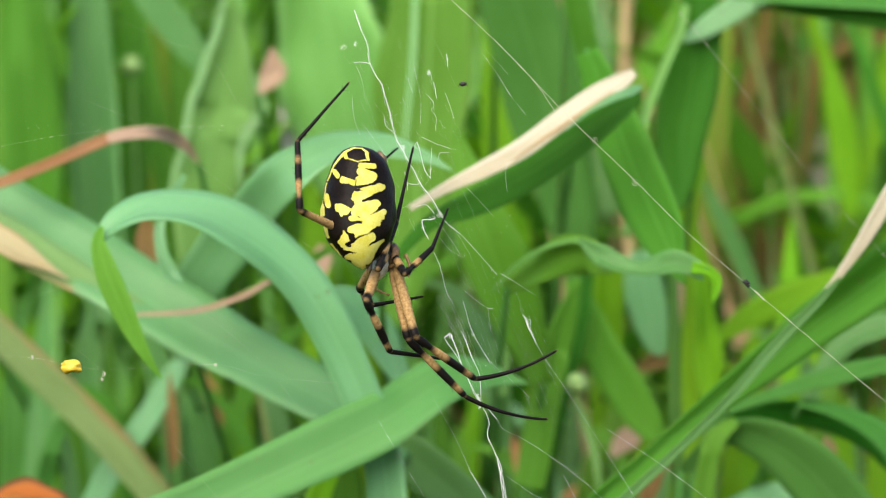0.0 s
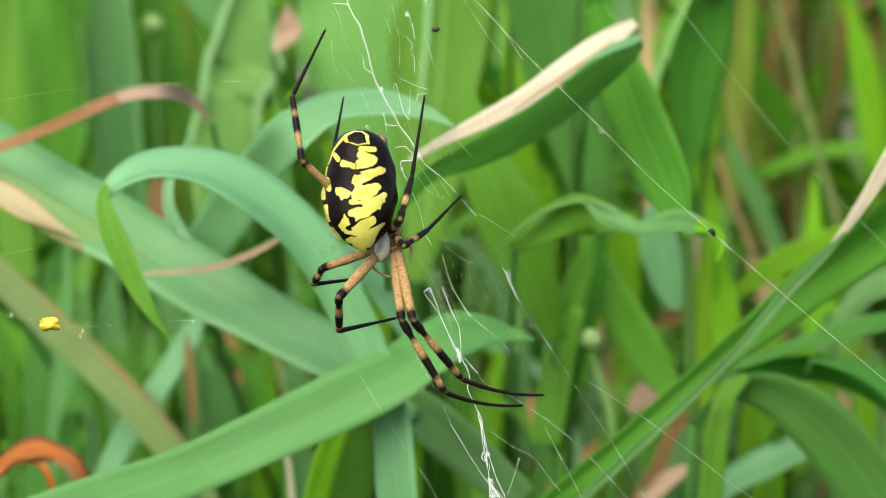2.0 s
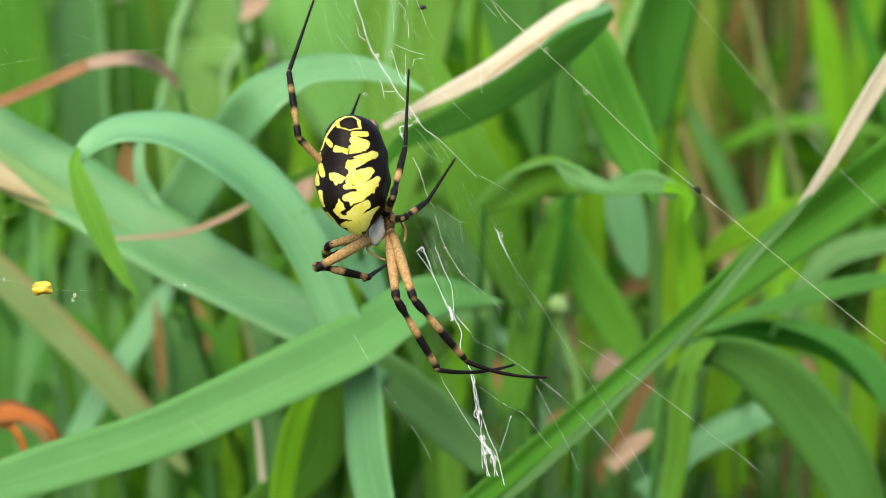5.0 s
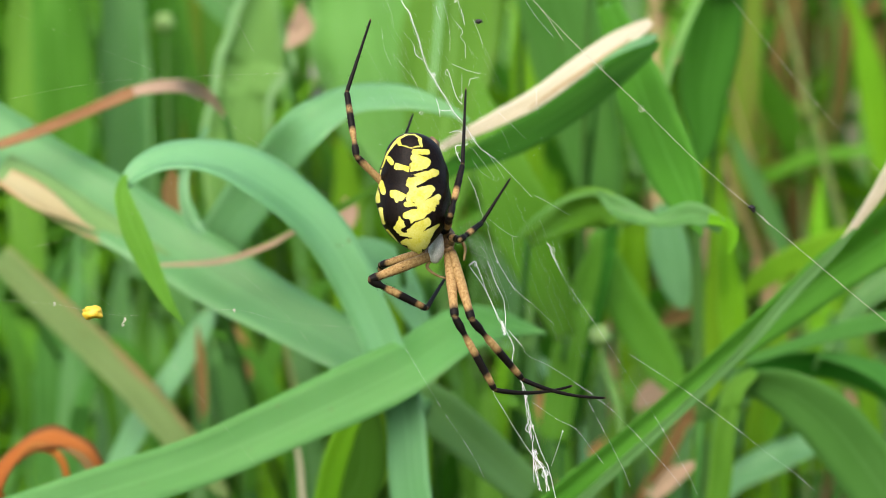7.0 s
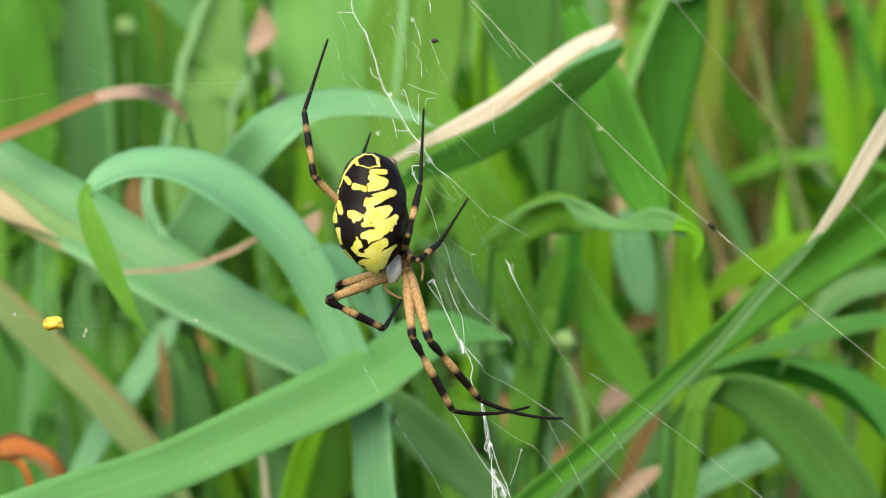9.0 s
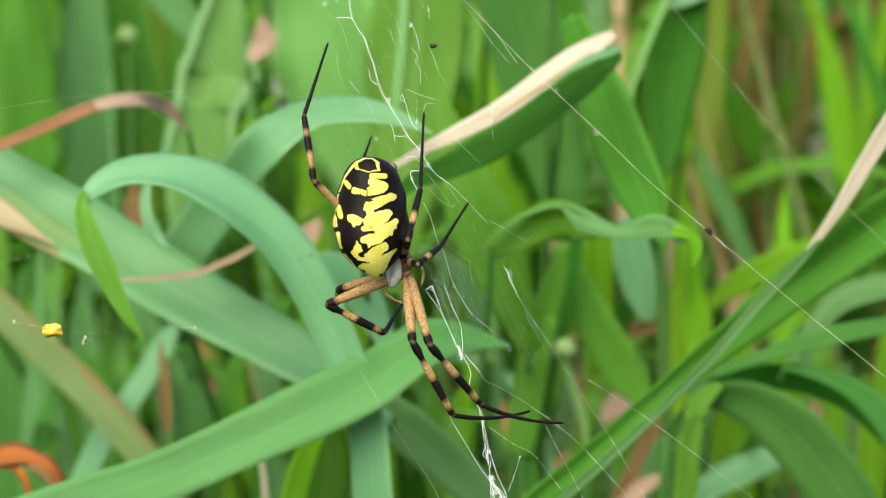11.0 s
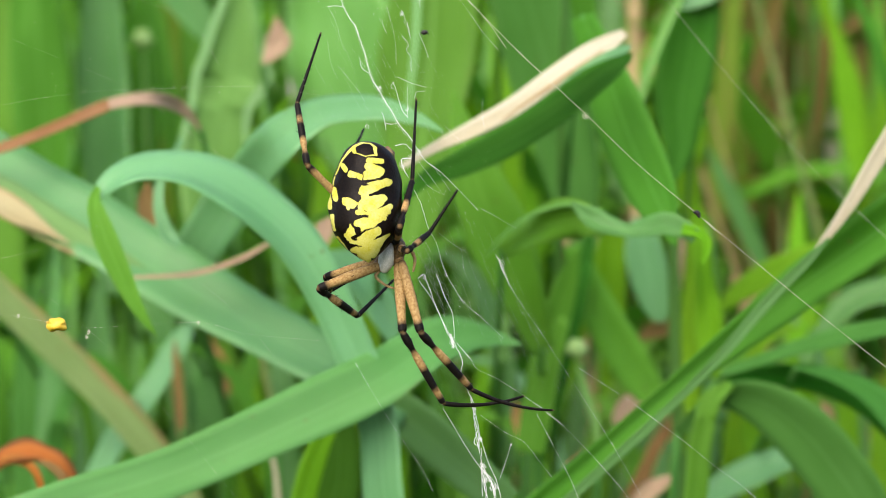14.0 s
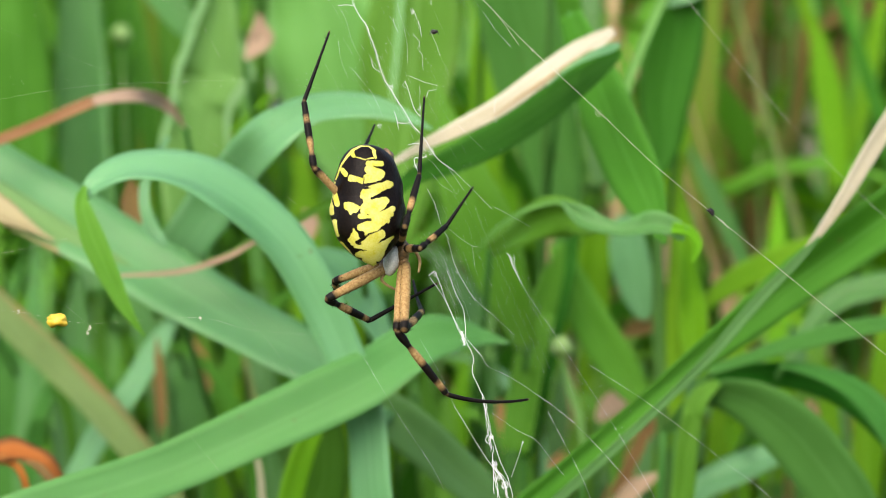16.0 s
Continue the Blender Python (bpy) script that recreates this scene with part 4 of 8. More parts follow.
blade("grass_plant", "leaf", LEAF_LIT, "bright green leaf behind the long leaf", 0.1,
      [(52.2, 200.0, 386.1, 1.2, 30), (61.5, 200.0, 393.1, 4.7, 30), (72.0, 200.0, 398.0, 5.4, 30), (82.6, 200.0, 401.3, 4.0, 30), (93.1, 200.0, 402.5, 0.6, 30)])
blade("grass_plant", "leaf", LEAF_BLUE, "slim blue-green leaf rising through the stalks", 0.1,
      [(73.7, 280.0, 396.1, 3.5, -10), (68.3, 280.0, 408.2, 4.6, -10), (63.6, 280.0, 417.7, 3.5, -10), (59.5, 280.0, 425.8, 0.5, -10)])
blade("grass_plant", "leaf", LEAF_LIT, "yellow-green narrow leaf among brown stalks", 0.1,
      [(99.8, 300.0, 415.5, 3.3, -10), (98.4, 300.0, 429.4, 5.3, -10), (95.7, 300.0, 443.4, 5.0, -10), (92.9, 300.0, 455.9, 0.7, -10)])
blade("dead_leaf", "leaf", STRAW, "pale blurred dead leaf among brown stalks", 0.2,
      [(111.1, 400.0, 416.4, 1.6, 0), (109.8, 400.0, 422.8, 5.8, 0), (109.1, 400.0, 432.5, 7.4, 0), (110.1, 400.0, 440.6, 5.5, 0), (111.4, 400.0, 445.5, 0.6, 0)])
blade("dead_leaf", "leaf", DRY_BROWN, "rusty dead leaf hanging among brown stalks", 0.2,
      [(131.6, 380.0, 471.0, 3.1, 30), (122.2, 380.0, 467.9, 5.4, 40), (112.7, 380.0, 465.5, 4.7, 40), (106.4, 380.0, 461.6, 0.8, 30)])
blade("dead_leaf", "leaf", KHAKI_DRY, "dark rusty dead leaf in the shade", 0.2,
      [(86.0, 380.0, 417.5, 1.6, 0), (85.2, 380.0, 428.5, 4.7, 0), (84.1, 380.0, 439.5, 5.4, 0), (84.7, 380.0, 450.5, 0.8, 0)])
blade("grass_plant", "leaf", LEAF_LIT, "bright yellow-green blade before brown stalks", 0.1,
      [(93.7, 330.0, 471.8, 2.25, -10), (94.9, 330.0, 464.5, 3.28, -10), (99.6, 330.0, 452.0, 4.09, -10), (103.8, 330.0, 439.3, 4.50, -10), (105.6, 330.0, 422.1, 3.68, -10), (105.8, 330.0, 411.8, 0.82, -10)])
blade("grass_plant", "leaf", LEAF_LIT, "bright yellow-green blade before brown stalks", 0.1,
      [(116.1, 330.0, 468.9, 1.84, -10), (114.3, 330.0, 458.6, 3.48, -10), (112.0, 330.0, 445.5, 4.30, -10), (109.1, 330.0, 431.7, 3.68, -10), (106.9, 330.0, 420.6, 0.62, -10)])
blade("grass_plant", "leaf", KHAKI_DRY, "tan dry stalk far out of focus", 0.1,
      [(89.4, 380.0, 478.9, 4.09, 0), (88.3, 380.0, 469.4, 5.35, 0), (85.7, 380.0, 458.4, 5.35, 0), (83.1, 380.0, 449.0, 4.41, 0), (82.0, 380.0, 439.5, 0.79, 0)])
blade("grass_plant", "leaf", KHAKI_DRY, "brown dry stalk far out of focus", 0.1,
      [(100.3, 360.0, 464.4, 1.53, 0), (99.3, 360.0, 455.5, 3.98, 0), (96.4, 360.0, 435.6, 4.89, 0), (91.8, 360.0, 416.5, 4.28, 0), (89.6, 360.0, 403.2, 1.84, 0)])
blade("grass_plant", "leaf", LEAF_LIT, "bright young leaf beside the dark hanging leaf", 0.1,
      [(50.2, 190.0, 425.9, 0.69, 0), (49.3, 190.0, 421.9, 2.98, 0), (47.3, 190.0, 414.8, 3.90, 0), (47.9, 190.0, 408.1, 3.90, 0), (49.3, 190.0, 402.4, 1.84, 0)])
blade("dead_leaf", "leaf", PINK_DRY, "tan dead leaf scrap among grass", 0.2,
      [(-26.9, 180.0, 400.1, 0.9, 0), (-26.3, 180.0, 402.9, 3.4, 0), (-26.1, 180.0, 405.2, 3.8, 0), (-26.8, 180.0, 407.4, 0.6, 0)])
blade("dead_leaf", "leaf", RUST_TAN, "small tan dead leaf scrap", 0.2,
      [(68.3, 280.0, 383.9, 1.1, 10), (69.6, 280.0, 388.0, 4.6, 10), (67.6, 280.0, 392.0, 4.0, 10), (65.6, 280.0, 394.7, 0.5, 10)])
blade("dead_leaf", "leaf", RUST_TAN, "tan scrap caught between arching leaves", 0.2,
      [(68.3, 150.0, 364.2, 0.6, 10), (69.3, 150.0, 366.8, 2.5, 10), (69.6, 150.0, 369.5, 2.7, 10), (68.9, 150.0, 371.6, 0.4, 10)])
blade("dead_leaf", "leaf", ORANGE_DRY, "orange-brown strip hanging behind the web", 0.2,
      [(13.6, 180.0, 359.6, 1.1, 0), (13.3, 180.0, 363.6, 2.5, 0), (12.6, 180.0, 366.9, 2.7, 0), (11.9, 180.0, 369.8, 0.4, 0)])
blade("dead_leaf", "leaf", DRY_BROWN, "brown withered strip under the leaves", 0.2,
      [(-54.4, 180.0, 364.1, 0.66, 0), (-54.9, 180.0, 370.9, 1.50, 0), (-55.6, 180.0, 376.5, 1.74, 0), (-56.2, 180.0, 382.1, 0.24, 0)])
blade("dead_leaf", "leaf", DRY_BROWN, "brown withered strip behind the arching leaf", 0.2,
      [(-54.7, 140.0, 402.2, 2.1, 0), (-55.8, 140.0, 405.8, 4.6, 0), (-56.3, 140.0, 408.9, 4.1, 0), (-56.7, 140.0, 412.0, 0.6, 0)])
blade("dead_leaf", "leaf", RUST, "brown withered edge beside the hanging leaf", 0.2,
      [(-23.4, 114.0, 388.4, 0.55, 0), (-24.0, 114.0, 391.4, 1.33, 0), (-25.1, 114.0, 394.2, 1.33, 0), (-26.6, 114.0, 397.1, 0.33, 0)])
blade("broadleaf_weed", "stalk", STALK, "slender stalk with a round green flower bud", 0.3,
      [(-73.4, 275.0, 418.8, 0.95, 0), (-73.9, 275.0, 429.5, 0.95, 0), (-74.4, 275.0, 440.2, 0.83, 0), (-74.8, 275.0, 449.0, 0.71, 0)])
BUD_PLANT = PLANTS[-1]
blade("grass_plant", "leaf", LEAF_PALE, "pale leaf end bent behind the spider", 0.1,
      [(-9.3, 120.0, 382.3, 3.00, 20), (-13.3, 120.0, 390.2, 5.90, 30), (-16.7, 120.0, 395.2, 5.69, 50), (-20.2, 120.0, 398.0, 3.00, 55), (-22.2, 120.0, 399.1, 0.43, 50)])
blade("broadleaf_weed", "stalk", STALK, "slender stalk with a pale round flower bud", 0.3,
      [(27.6, 160.0, 361.2, 0.86, 0), (26.8, 160.0, 367.2, 1.51, 0), (25.0, 160.0, 373.1, 1.40, 0), (23.4, 160.0, 378.5, 0.76, 0)])
PALE_BUD_PLANT = PLANTS[-1]
blade("dead_leaf", "leaf", DRY_BROWN, "rusty withered scrap under the long leaf", 0.2,
      [(33.7, 170.0, 351.6, 1.3, 10), (37.0, 170.0, 357.1, 2.4, 10), (39.2, 170.0, 361.5, 2.4, 10), (40.9, 170.0, 365.9, 0.6, 10)])
blade("dead_leaf", "leaf", PINK_DRY, "pinkish withered leaf at the foot of the stalk", 0.2,
      [(33.7, 170.0, 348.9, 2.9, 20), (37.6, 170.0, 352.5, 3.5, 20), (40.9, 170.0, 354.7, 2.2, 20), (43.1, 170.0, 356.0, 0.3, 20)])
blade("grass_plant", "leaf", LEAF_DARK, "mid-green broad upright grass leaf", 0.1,
      [(-91.2, 240.0, 414.0, 10.4, -35), (-92.9, 242.0, 428.7, 12.9, 5), (-94.3, 244.0, 443.5, 13.4, 5), (-95.4, 246.0, 458.4, 11.9, -25), (-96.2, 248.0, 473.5, 8.4, -35), (-96.7, 250.0, 488.6, 1.0, -35)])
blade("grass_plant", "leaf", LEAF_BLUE, "blue-green upright grass leaf", 0.1,
      [(-77.5, 260.0, 389.7, 9.9, -10), (-79.9, 262.0, 408.5, 12.2, -35), (-81.8, 264.0, 427.5, 12.7, -25), (-83.2, 266.0, 446.5, 11.3, -10), (-83.9, 268.0, 465.7, 8.0, -10), (-84.1, 270.0, 485.1, 0.9, -25)])
blade("grass_plant", "leaf", LEAF_DARK, "dark green upright grass leaf, shade put into its colour", 0.1,
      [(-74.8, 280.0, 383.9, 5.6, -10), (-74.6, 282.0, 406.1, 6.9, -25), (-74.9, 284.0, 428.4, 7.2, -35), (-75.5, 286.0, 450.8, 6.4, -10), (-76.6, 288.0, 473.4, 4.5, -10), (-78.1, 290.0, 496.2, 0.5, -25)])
blade("grass_plant", "leaf", LEAF_MID, "mid-green upright grass leaf", 0.1,
      [(-101.8, 250.0, 389.9, 7.1, -10), (-103.2, 252.0, 407.1, 8.7, -10), (-104.2, 254.0, 424.4, 9.1, -35), (-104.8, 256.0, 441.8, 8.1, -10), (-105.0, 258.0, 459.4, 5.7, 5), (-104.9, 260.0, 477.1, 0.7, -25)])
blade("grass_plant", "leaf", LEAF_DARK, "dark green upright grass leaf in the tuft", 0.1,
      [(-60.3, 280.0, 402.8, 4.88, 5), (-62.1, 282.0, 421.0, 6.00, -10), (-63.5, 284.0, 439.3, 6.23, -35), (-64.5, 286.0, 457.7, 5.55, -10), (-65.2, 288.0, 476.2, 3.90, -35), (-65.4, 290.0, 494.8, 0.45, -10)])
blade("grass_plant", "leaf", LEAF_COOL, "mid-green upright grass leaf", 0.1,
      [(-99.0, 260.0, 325.8, 6.25, -10), (-99.3, 262.0, 339.3, 7.80, -25), (-99.7, 264.0, 353.1, 8.02, 5), (-100.2, 266.0, 366.9, 7.13, 5), (-100.8, 268.0, 380.8, 5.12, -10), (-101.4, 270.0, 394.9, 0.56, 5)])
blade("grass_plant", "leaf", LEAF_BLUE, "mid-green upright grass leaf", 0.1,
      [(-91.2, 240.0, 329.6, 5.15, -25), (-91.2, 242.0, 344.0, 6.38, -10), (-91.2, 244.0, 358.5, 6.71, -10), (-91.2, 246.0, 373.2, 5.93, -35), (-91.0, 248.0, 387.8, 4.25, -35), (-90.9, 250.0, 402.7, 0.45, -35)])
blade("grass_plant", "leaf", LEAF_BLUE, "blue-green upright grass leaf", 0.1,
      [(-82.6, 250.0, 328.4, 7.94, -10), (-82.7, 252.0, 341.5, 9.83, 5), (-82.7, 254.0, 354.7, 10.16, -10), (-82.8, 256.0, 368.0, 9.04, -25), (-82.8, 258.0, 381.4, 6.36, -25), (-82.6, 260.0, 394.9, 0.78, -35)])
blade("grass_plant", "leaf", LEAF_MID, "mid-green upright grass leaf", 0.1,
      [(-77.5, 270.0, 325.9, 5.12, -25), (-78.2, 272.0, 337.8, 6.34, 5), (-78.9, 274.0, 349.9, 6.56, -10), (-79.4, 276.0, 362.1, 5.78, -25), (-79.8, 278.0, 374.3, 4.11, -10), (-80.1, 280.0, 386.7, 0.44, 5)])
blade("grass_plant", "leaf", LEAF_BLUE, "blue-green upright grass leaf", 0.1,
      [(-64.5, 260.0, 329.7, 4.46, -10), (-63.8, 262.0, 341.0, 5.57, -25), (-63.5, 264.0, 352.3, 5.80, -10), (-63.4, 266.0, 363.8, 5.12, -35), (-63.7, 268.0, 375.3, 3.67, -35), (-64.2, 270.0, 386.9, 0.45, -25)])
blade("grass_plant", "leaf", LEAF_DARK, "dark green upright grass leaf, shade put into its colour", 0.1,
      [(-60.2, 270.0, 328.5, 3.67, -25), (-60.5, 272.0, 339.5, 4.56, -35), (-60.6, 274.0, 350.4, 4.67, -10), (-60.5, 276.0, 361.5, 4.11, -25), (-60.0, 278.0, 372.7, 2.89, -10), (-59.2, 280.0, 383.9, 0.33, 5)])
blade("grass_plant", "leaf", LEAF_MID, "mid-green upright grass leaf", 0.1,
      [(-52.7, 290.0, 330.1, 6.65, -10), (-54.5, 292.0, 341.8, 8.20, -35), (-55.9, 294.0, 353.5, 8.53, -10), (-56.6, 296.0, 365.2, 7.53, -10), (-56.8, 298.0, 377.1, 5.32, -35), (-56.4, 300.0, 389.0, 0.66, -10)])
blade("grass_plant", "leaf", LEAF_LIT, "yellow-green upright grass leaf in the tuft", 0.1,
      [(-49.1, 280.0, 330.0, 4.67, -25), (-49.5, 282.0, 340.6, 5.78, 5), (-49.6, 284.0, 351.3, 6.00, -35), (-49.6, 286.0, 361.9, 5.33, -10), (-49.2, 288.0, 372.8, 3.77, -25), (-48.6, 290.0, 383.7, 0.44, 5)])
blade("grass_plant", "leaf", LEAF_BLUE, "blue-green upright grass leaf", 0.1,
      [(-35.8, 240.0, 334.6, 5.2, -10), (-37.1, 242.0, 346.0, 6.4, 5), (-38.3, 244.0, 357.5, 6.7, -25), (-39.2, 246.0, 369.1, 5.9, -10), (-39.8, 248.0, 380.7, 4.2, -35), (-40.3, 250.0, 392.4, 0.5, -10)])
blade("grass_plant", "leaf", LEAF_LIT, "yellow-green upright grass leaf in the tuft", 0.1,
      [(-9.7, 140.0, 341.1, 2.8, -25), (-10.4, 142.0, 347.7, 3.5, -10), (-10.7, 144.0, 354.4, 3.7, -10), (-10.5, 146.0, 361.1, 3.3, -10), (-9.9, 148.0, 367.9, 2.3, -35), (-8.9, 150.0, 374.7, 0.3, 5)])
blade("grass_plant", "leaf", LEAF_DARK, "dark green upright grass leaf, shade put into its colour", 0.1,
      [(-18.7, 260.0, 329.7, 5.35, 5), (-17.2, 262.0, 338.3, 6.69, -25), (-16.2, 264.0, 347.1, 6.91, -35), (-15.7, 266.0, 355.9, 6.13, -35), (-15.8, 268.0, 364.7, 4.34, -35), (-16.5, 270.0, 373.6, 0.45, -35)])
blade("grass_plant", "leaf", LEAF_DARK, "dark green upright grass leaf, shade put into its colour", 0.1,
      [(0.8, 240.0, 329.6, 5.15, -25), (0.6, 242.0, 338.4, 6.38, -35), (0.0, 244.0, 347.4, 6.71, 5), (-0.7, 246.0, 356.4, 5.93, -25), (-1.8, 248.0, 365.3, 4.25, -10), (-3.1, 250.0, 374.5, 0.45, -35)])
blade("grass_plant", "leaf", LEAF_LIT, "yellow-green upright grass leaf in the tuft", 0.1,
      [(4.7, 260.0, 329.7, 3.90, -10), (4.3, 262.0, 339.3, 4.91, 5), (4.5, 264.0, 349.2, 5.13, -25), (5.0, 266.0, 359.0, 4.46, 5), (6.0, 268.0, 368.9, 3.23, -25), (7.5, 270.0, 378.8, 0.33, -25)])
blade("grass_plant", "leaf", KHAKI_LEAF, "yellow-green upright grass leaf in the tuft", 0.1,
      [(63.6, 300.0, 402.9, 4.4, 5), (65.0, 302.0, 420.3, 5.5, -35), (66.6, 304.0, 437.8, 5.7, -25), (68.2, 306.0, 455.3, 5.0, 5), (69.9, 308.0, 473.0, 3.6, 5), (71.7, 310.0, 490.8, 0.4, -25)])
blade("grass_plant", "leaf", LEAF_LIT, "yellow-green upright grass leaf in the tuft", 0.1,
      [(106.3, 340.0, 403.1, 3.5, 5), (105.4, 342.0, 414.4, 4.3, -25), (104.2, 344.0, 425.8, 4.5, 5), (102.9, 346.0, 437.3, 4.0, -25), (101.4, 348.0, 448.8, 2.8, -35), (99.6, 350.0, 460.4, 0.3, -35)])
blade("grass_plant", "leaf", LEAF_MID, "mid-green upright grass leaf", 0.1,
      [(116.4, 360.0, 387.9, 3.8, -25), (115.6, 362.0, 406.9, 4.7, -25), (115.1, 364.0, 426.0, 4.9, -25), (115.0, 366.0, 445.2, 4.3, 5), (115.2, 368.0, 464.5, 3.0, -10), (115.8, 370.0, 484.0, 0.3, -25)])
blade("grass_plant", "leaf", RUST_TAN, "dry brown upright grass stalk", 0.1,
      [(44.8, 300.0, 402.9, 2.1, -10), (44.2, 302.0, 418.9, 2.6, -35), (43.8, 304.0, 434.9, 2.7, 5), (43.7, 306.0, 451.1, 2.4, -35), (43.8, 308.0, 467.4, 1.7, 5), (44.1, 310.0, 483.7, 0.2, 5)])
blade("grass_plant", "leaf", LEAF_BLUE, "blue-green upright grass leaf", 0.1,
      [(41.9, 320.0, 416.0, 4.9, -25), (40.5, 322.0, 430.8, 6.1, -25), (39.7, 324.0, 445.6, 6.4, -10), (39.4, 326.0, 460.6, 5.6, -10), (39.6, 328.0, 475.6, 4.0, 5), (40.3, 330.0, 490.8, 0.5, -10)])
blade("grass_plant", "leaf", LEAF_LIT, "yellow-green upright grass leaf in the tuft", 0.1,
      [(11.6, 280.0, 392.0, 5.6, -25), (11.9, 282.0, 409.6, 6.9, -10), (11.7, 284.0, 427.3, 7.2, -10), (11.2, 286.0, 445.1, 6.4, 5), (10.3, 288.0, 463.0, 4.5, 5), (9.1, 290.0, 481.1, 0.5, -35)])
blade("grass_plant", "leaf", RUST_TAN, "dry brown upright grass stalk", 0.1,
      [(-33.3, 300.0, 383.4, 2.5, -10), (-32.7, 302.0, 388.9, 3.1, -25), (-32.5, 304.0, 394.5, 3.2, -35), (-32.7, 306.0, 400.1, 2.8, 5), (-33.4, 308.0, 405.8, 2.0, -25), (-34.6, 310.0, 411.5, 0.2, -10)])
blade("grass_plant", "leaf", LEAF_LIT, "yellow-green upright grass leaf in the tuft", 0.1,
      [(-30.2, 280.0, 373.1, 6.5, -35), (-30.5, 282.0, 383.9, 8.0, -25), (-30.9, 284.0, 394.7, 8.3, 5), (-31.6, 286.0, 405.6, 7.4, 5), (-32.4, 288.0, 416.5, 5.2, 5), (-33.5, 290.0, 427.6, 0.6, 5)])
blade("grass_plant", "leaf", LEAF_LIT, "yellow-green upright grass leaf in the tuft", 0.1,
      [(83.1, 280.0, 362.4, 4.6, -35), (82.4, 282.0, 372.8, 5.7, -25), (82.1, 284.0, 383.3, 6.0, -25), (82.1, 286.0, 393.9, 5.3, -35), (82.5, 288.0, 404.5, 3.7, -10), (83.1, 290.0, 415.2, 0.4, -35)])
blade("grass_plant", "leaf", LEAF_BLUE, "blue-green upright grass leaf", 0.1,
      [(93.4, 260.0, 327.1, 3.9, 5), (93.5, 262.0, 336.3, 4.9, -25), (93.7, 264.0, 345.5, 5.1, -35), (94.0, 266.0, 354.8, 4.5, -25), (94.4, 268.0, 364.2, 3.2, -25), (95.0, 270.0, 373.6, 0.4, -10)])
blade("grass_plant", "leaf", LEAF_LIT, "yellow-green upright grass leaf in the tuft", 0.1,
      [(92.6, 280.0, 323.2, 4.6, 5), (93.1, 282.0, 333.0, 5.7, 5), (93.3, 284.0, 342.8, 6.0, -35), (93.0, 286.0, 352.7, 5.3, -35), (92.4, 288.0, 362.7, 3.7, -35), (91.4, 290.0, 372.7, 0.4, -35)])
blade("grass_plant", "leaf", LEAF_BLUE, "blue-green grass leaf out of focus", 0.1,
      [(56.2, 230.0, 353.1, 3.4, 5), (56.2, 232.0, 363.9, 4.2, -10), (56.2, 234.0, 374.7, 4.4, -25), (56.3, 236.0, 385.6, 3.9, 5), (56.3, 238.0, 396.6, 2.7, -25), (56.4, 240.0, 407.7, 0.3, -25)])
blade("grass_plant", "leaf", LEAF_LIT, "yellow-green grass leaf out of focus", 0.1,
      [(46.4, 170.0, 364.8, 2.7, 5), (46.3, 172.0, 375.8, 3.4, -25), (46.5, 174.0, 386.8, 3.5, -25), (46.8, 176.0, 397.9, 3.1, 15), (47.4, 178.0, 409.1, 2.2, 15), (48.1, 180.0, 420.4, 0.3, -10)])
blade("grass_plant", "leaf", LEAF_LIT, "yellow-green grass leaf out of focus", 0.1,
      [(37.2, 280.0, 338.1, 4.6, 5), (37.5, 282.0, 350.6, 5.7, 15), (37.5, 284.0, 363.2, 6.0, -10), (37.0, 286.0, 375.9, 5.3, 15), (36.3, 288.0, 388.7, 3.7, 15), (35.1, 290.0, 401.5, 0.4, -25)])
blade("grass_plant", "leaf", LEAF_LIT, "yellow-green grass leaf out of focus", 0.1,
      [(69.9, 260.0, 350.6, 4.5, 5), (69.4, 262.0, 358.8, 5.5, 15), (69.4, 264.0, 367.0, 5.8, 15), (69.9, 266.0, 375.4, 5.1, 15), (70.9, 268.0, 383.7, 3.6, -25), (72.5, 270.0, 392.2, 0.4, -10)])
blade("grass_plant", "leaf", LEAF_MID, "mid-green grass leaf out of focus", 0.1,
      [(81.1, 280.0, 343.5, 3.7, 15), (82.1, 282.0, 351.4, 4.6, 15), (83.0, 284.0, 359.4, 4.8, -25), (83.6, 286.0, 367.4, 4.2, -10), (84.2, 288.0, 375.5, 3.0, 5), (84.5, 290.0, 383.7, 0.3, -10)])
blade("grass_plant", "leaf", LEAF_LIT, "yellow-green grass leaf out of focus", 0.1,
      [(65.0, 240.0, 334.6, 3.8, -10), (64.2, 242.0, 341.2, 4.7, 5), (63.8, 244.0, 347.9, 4.9, 15), (63.8, 246.0, 354.6, 4.4, 5), (64.2, 248.0, 361.3, 3.1, 5), (64.9, 250.0, 368.1, 0.4, -25)])
blade("grass_plant", "leaf", LEAF_LIT, "yellow-green grass leaf out of focus", 0.1,
      [(21.1, 280.0, 330.0, 4.6, -25), (21.4, 282.0, 340.6, 5.7, 5), (21.4, 284.0, 351.2, 6.0, -25), (21.2, 286.0, 362.0, 5.3, -25), (20.8, 288.0, 372.8, 3.7, 15), (20.0, 290.0, 383.7, 0.4, 15)])
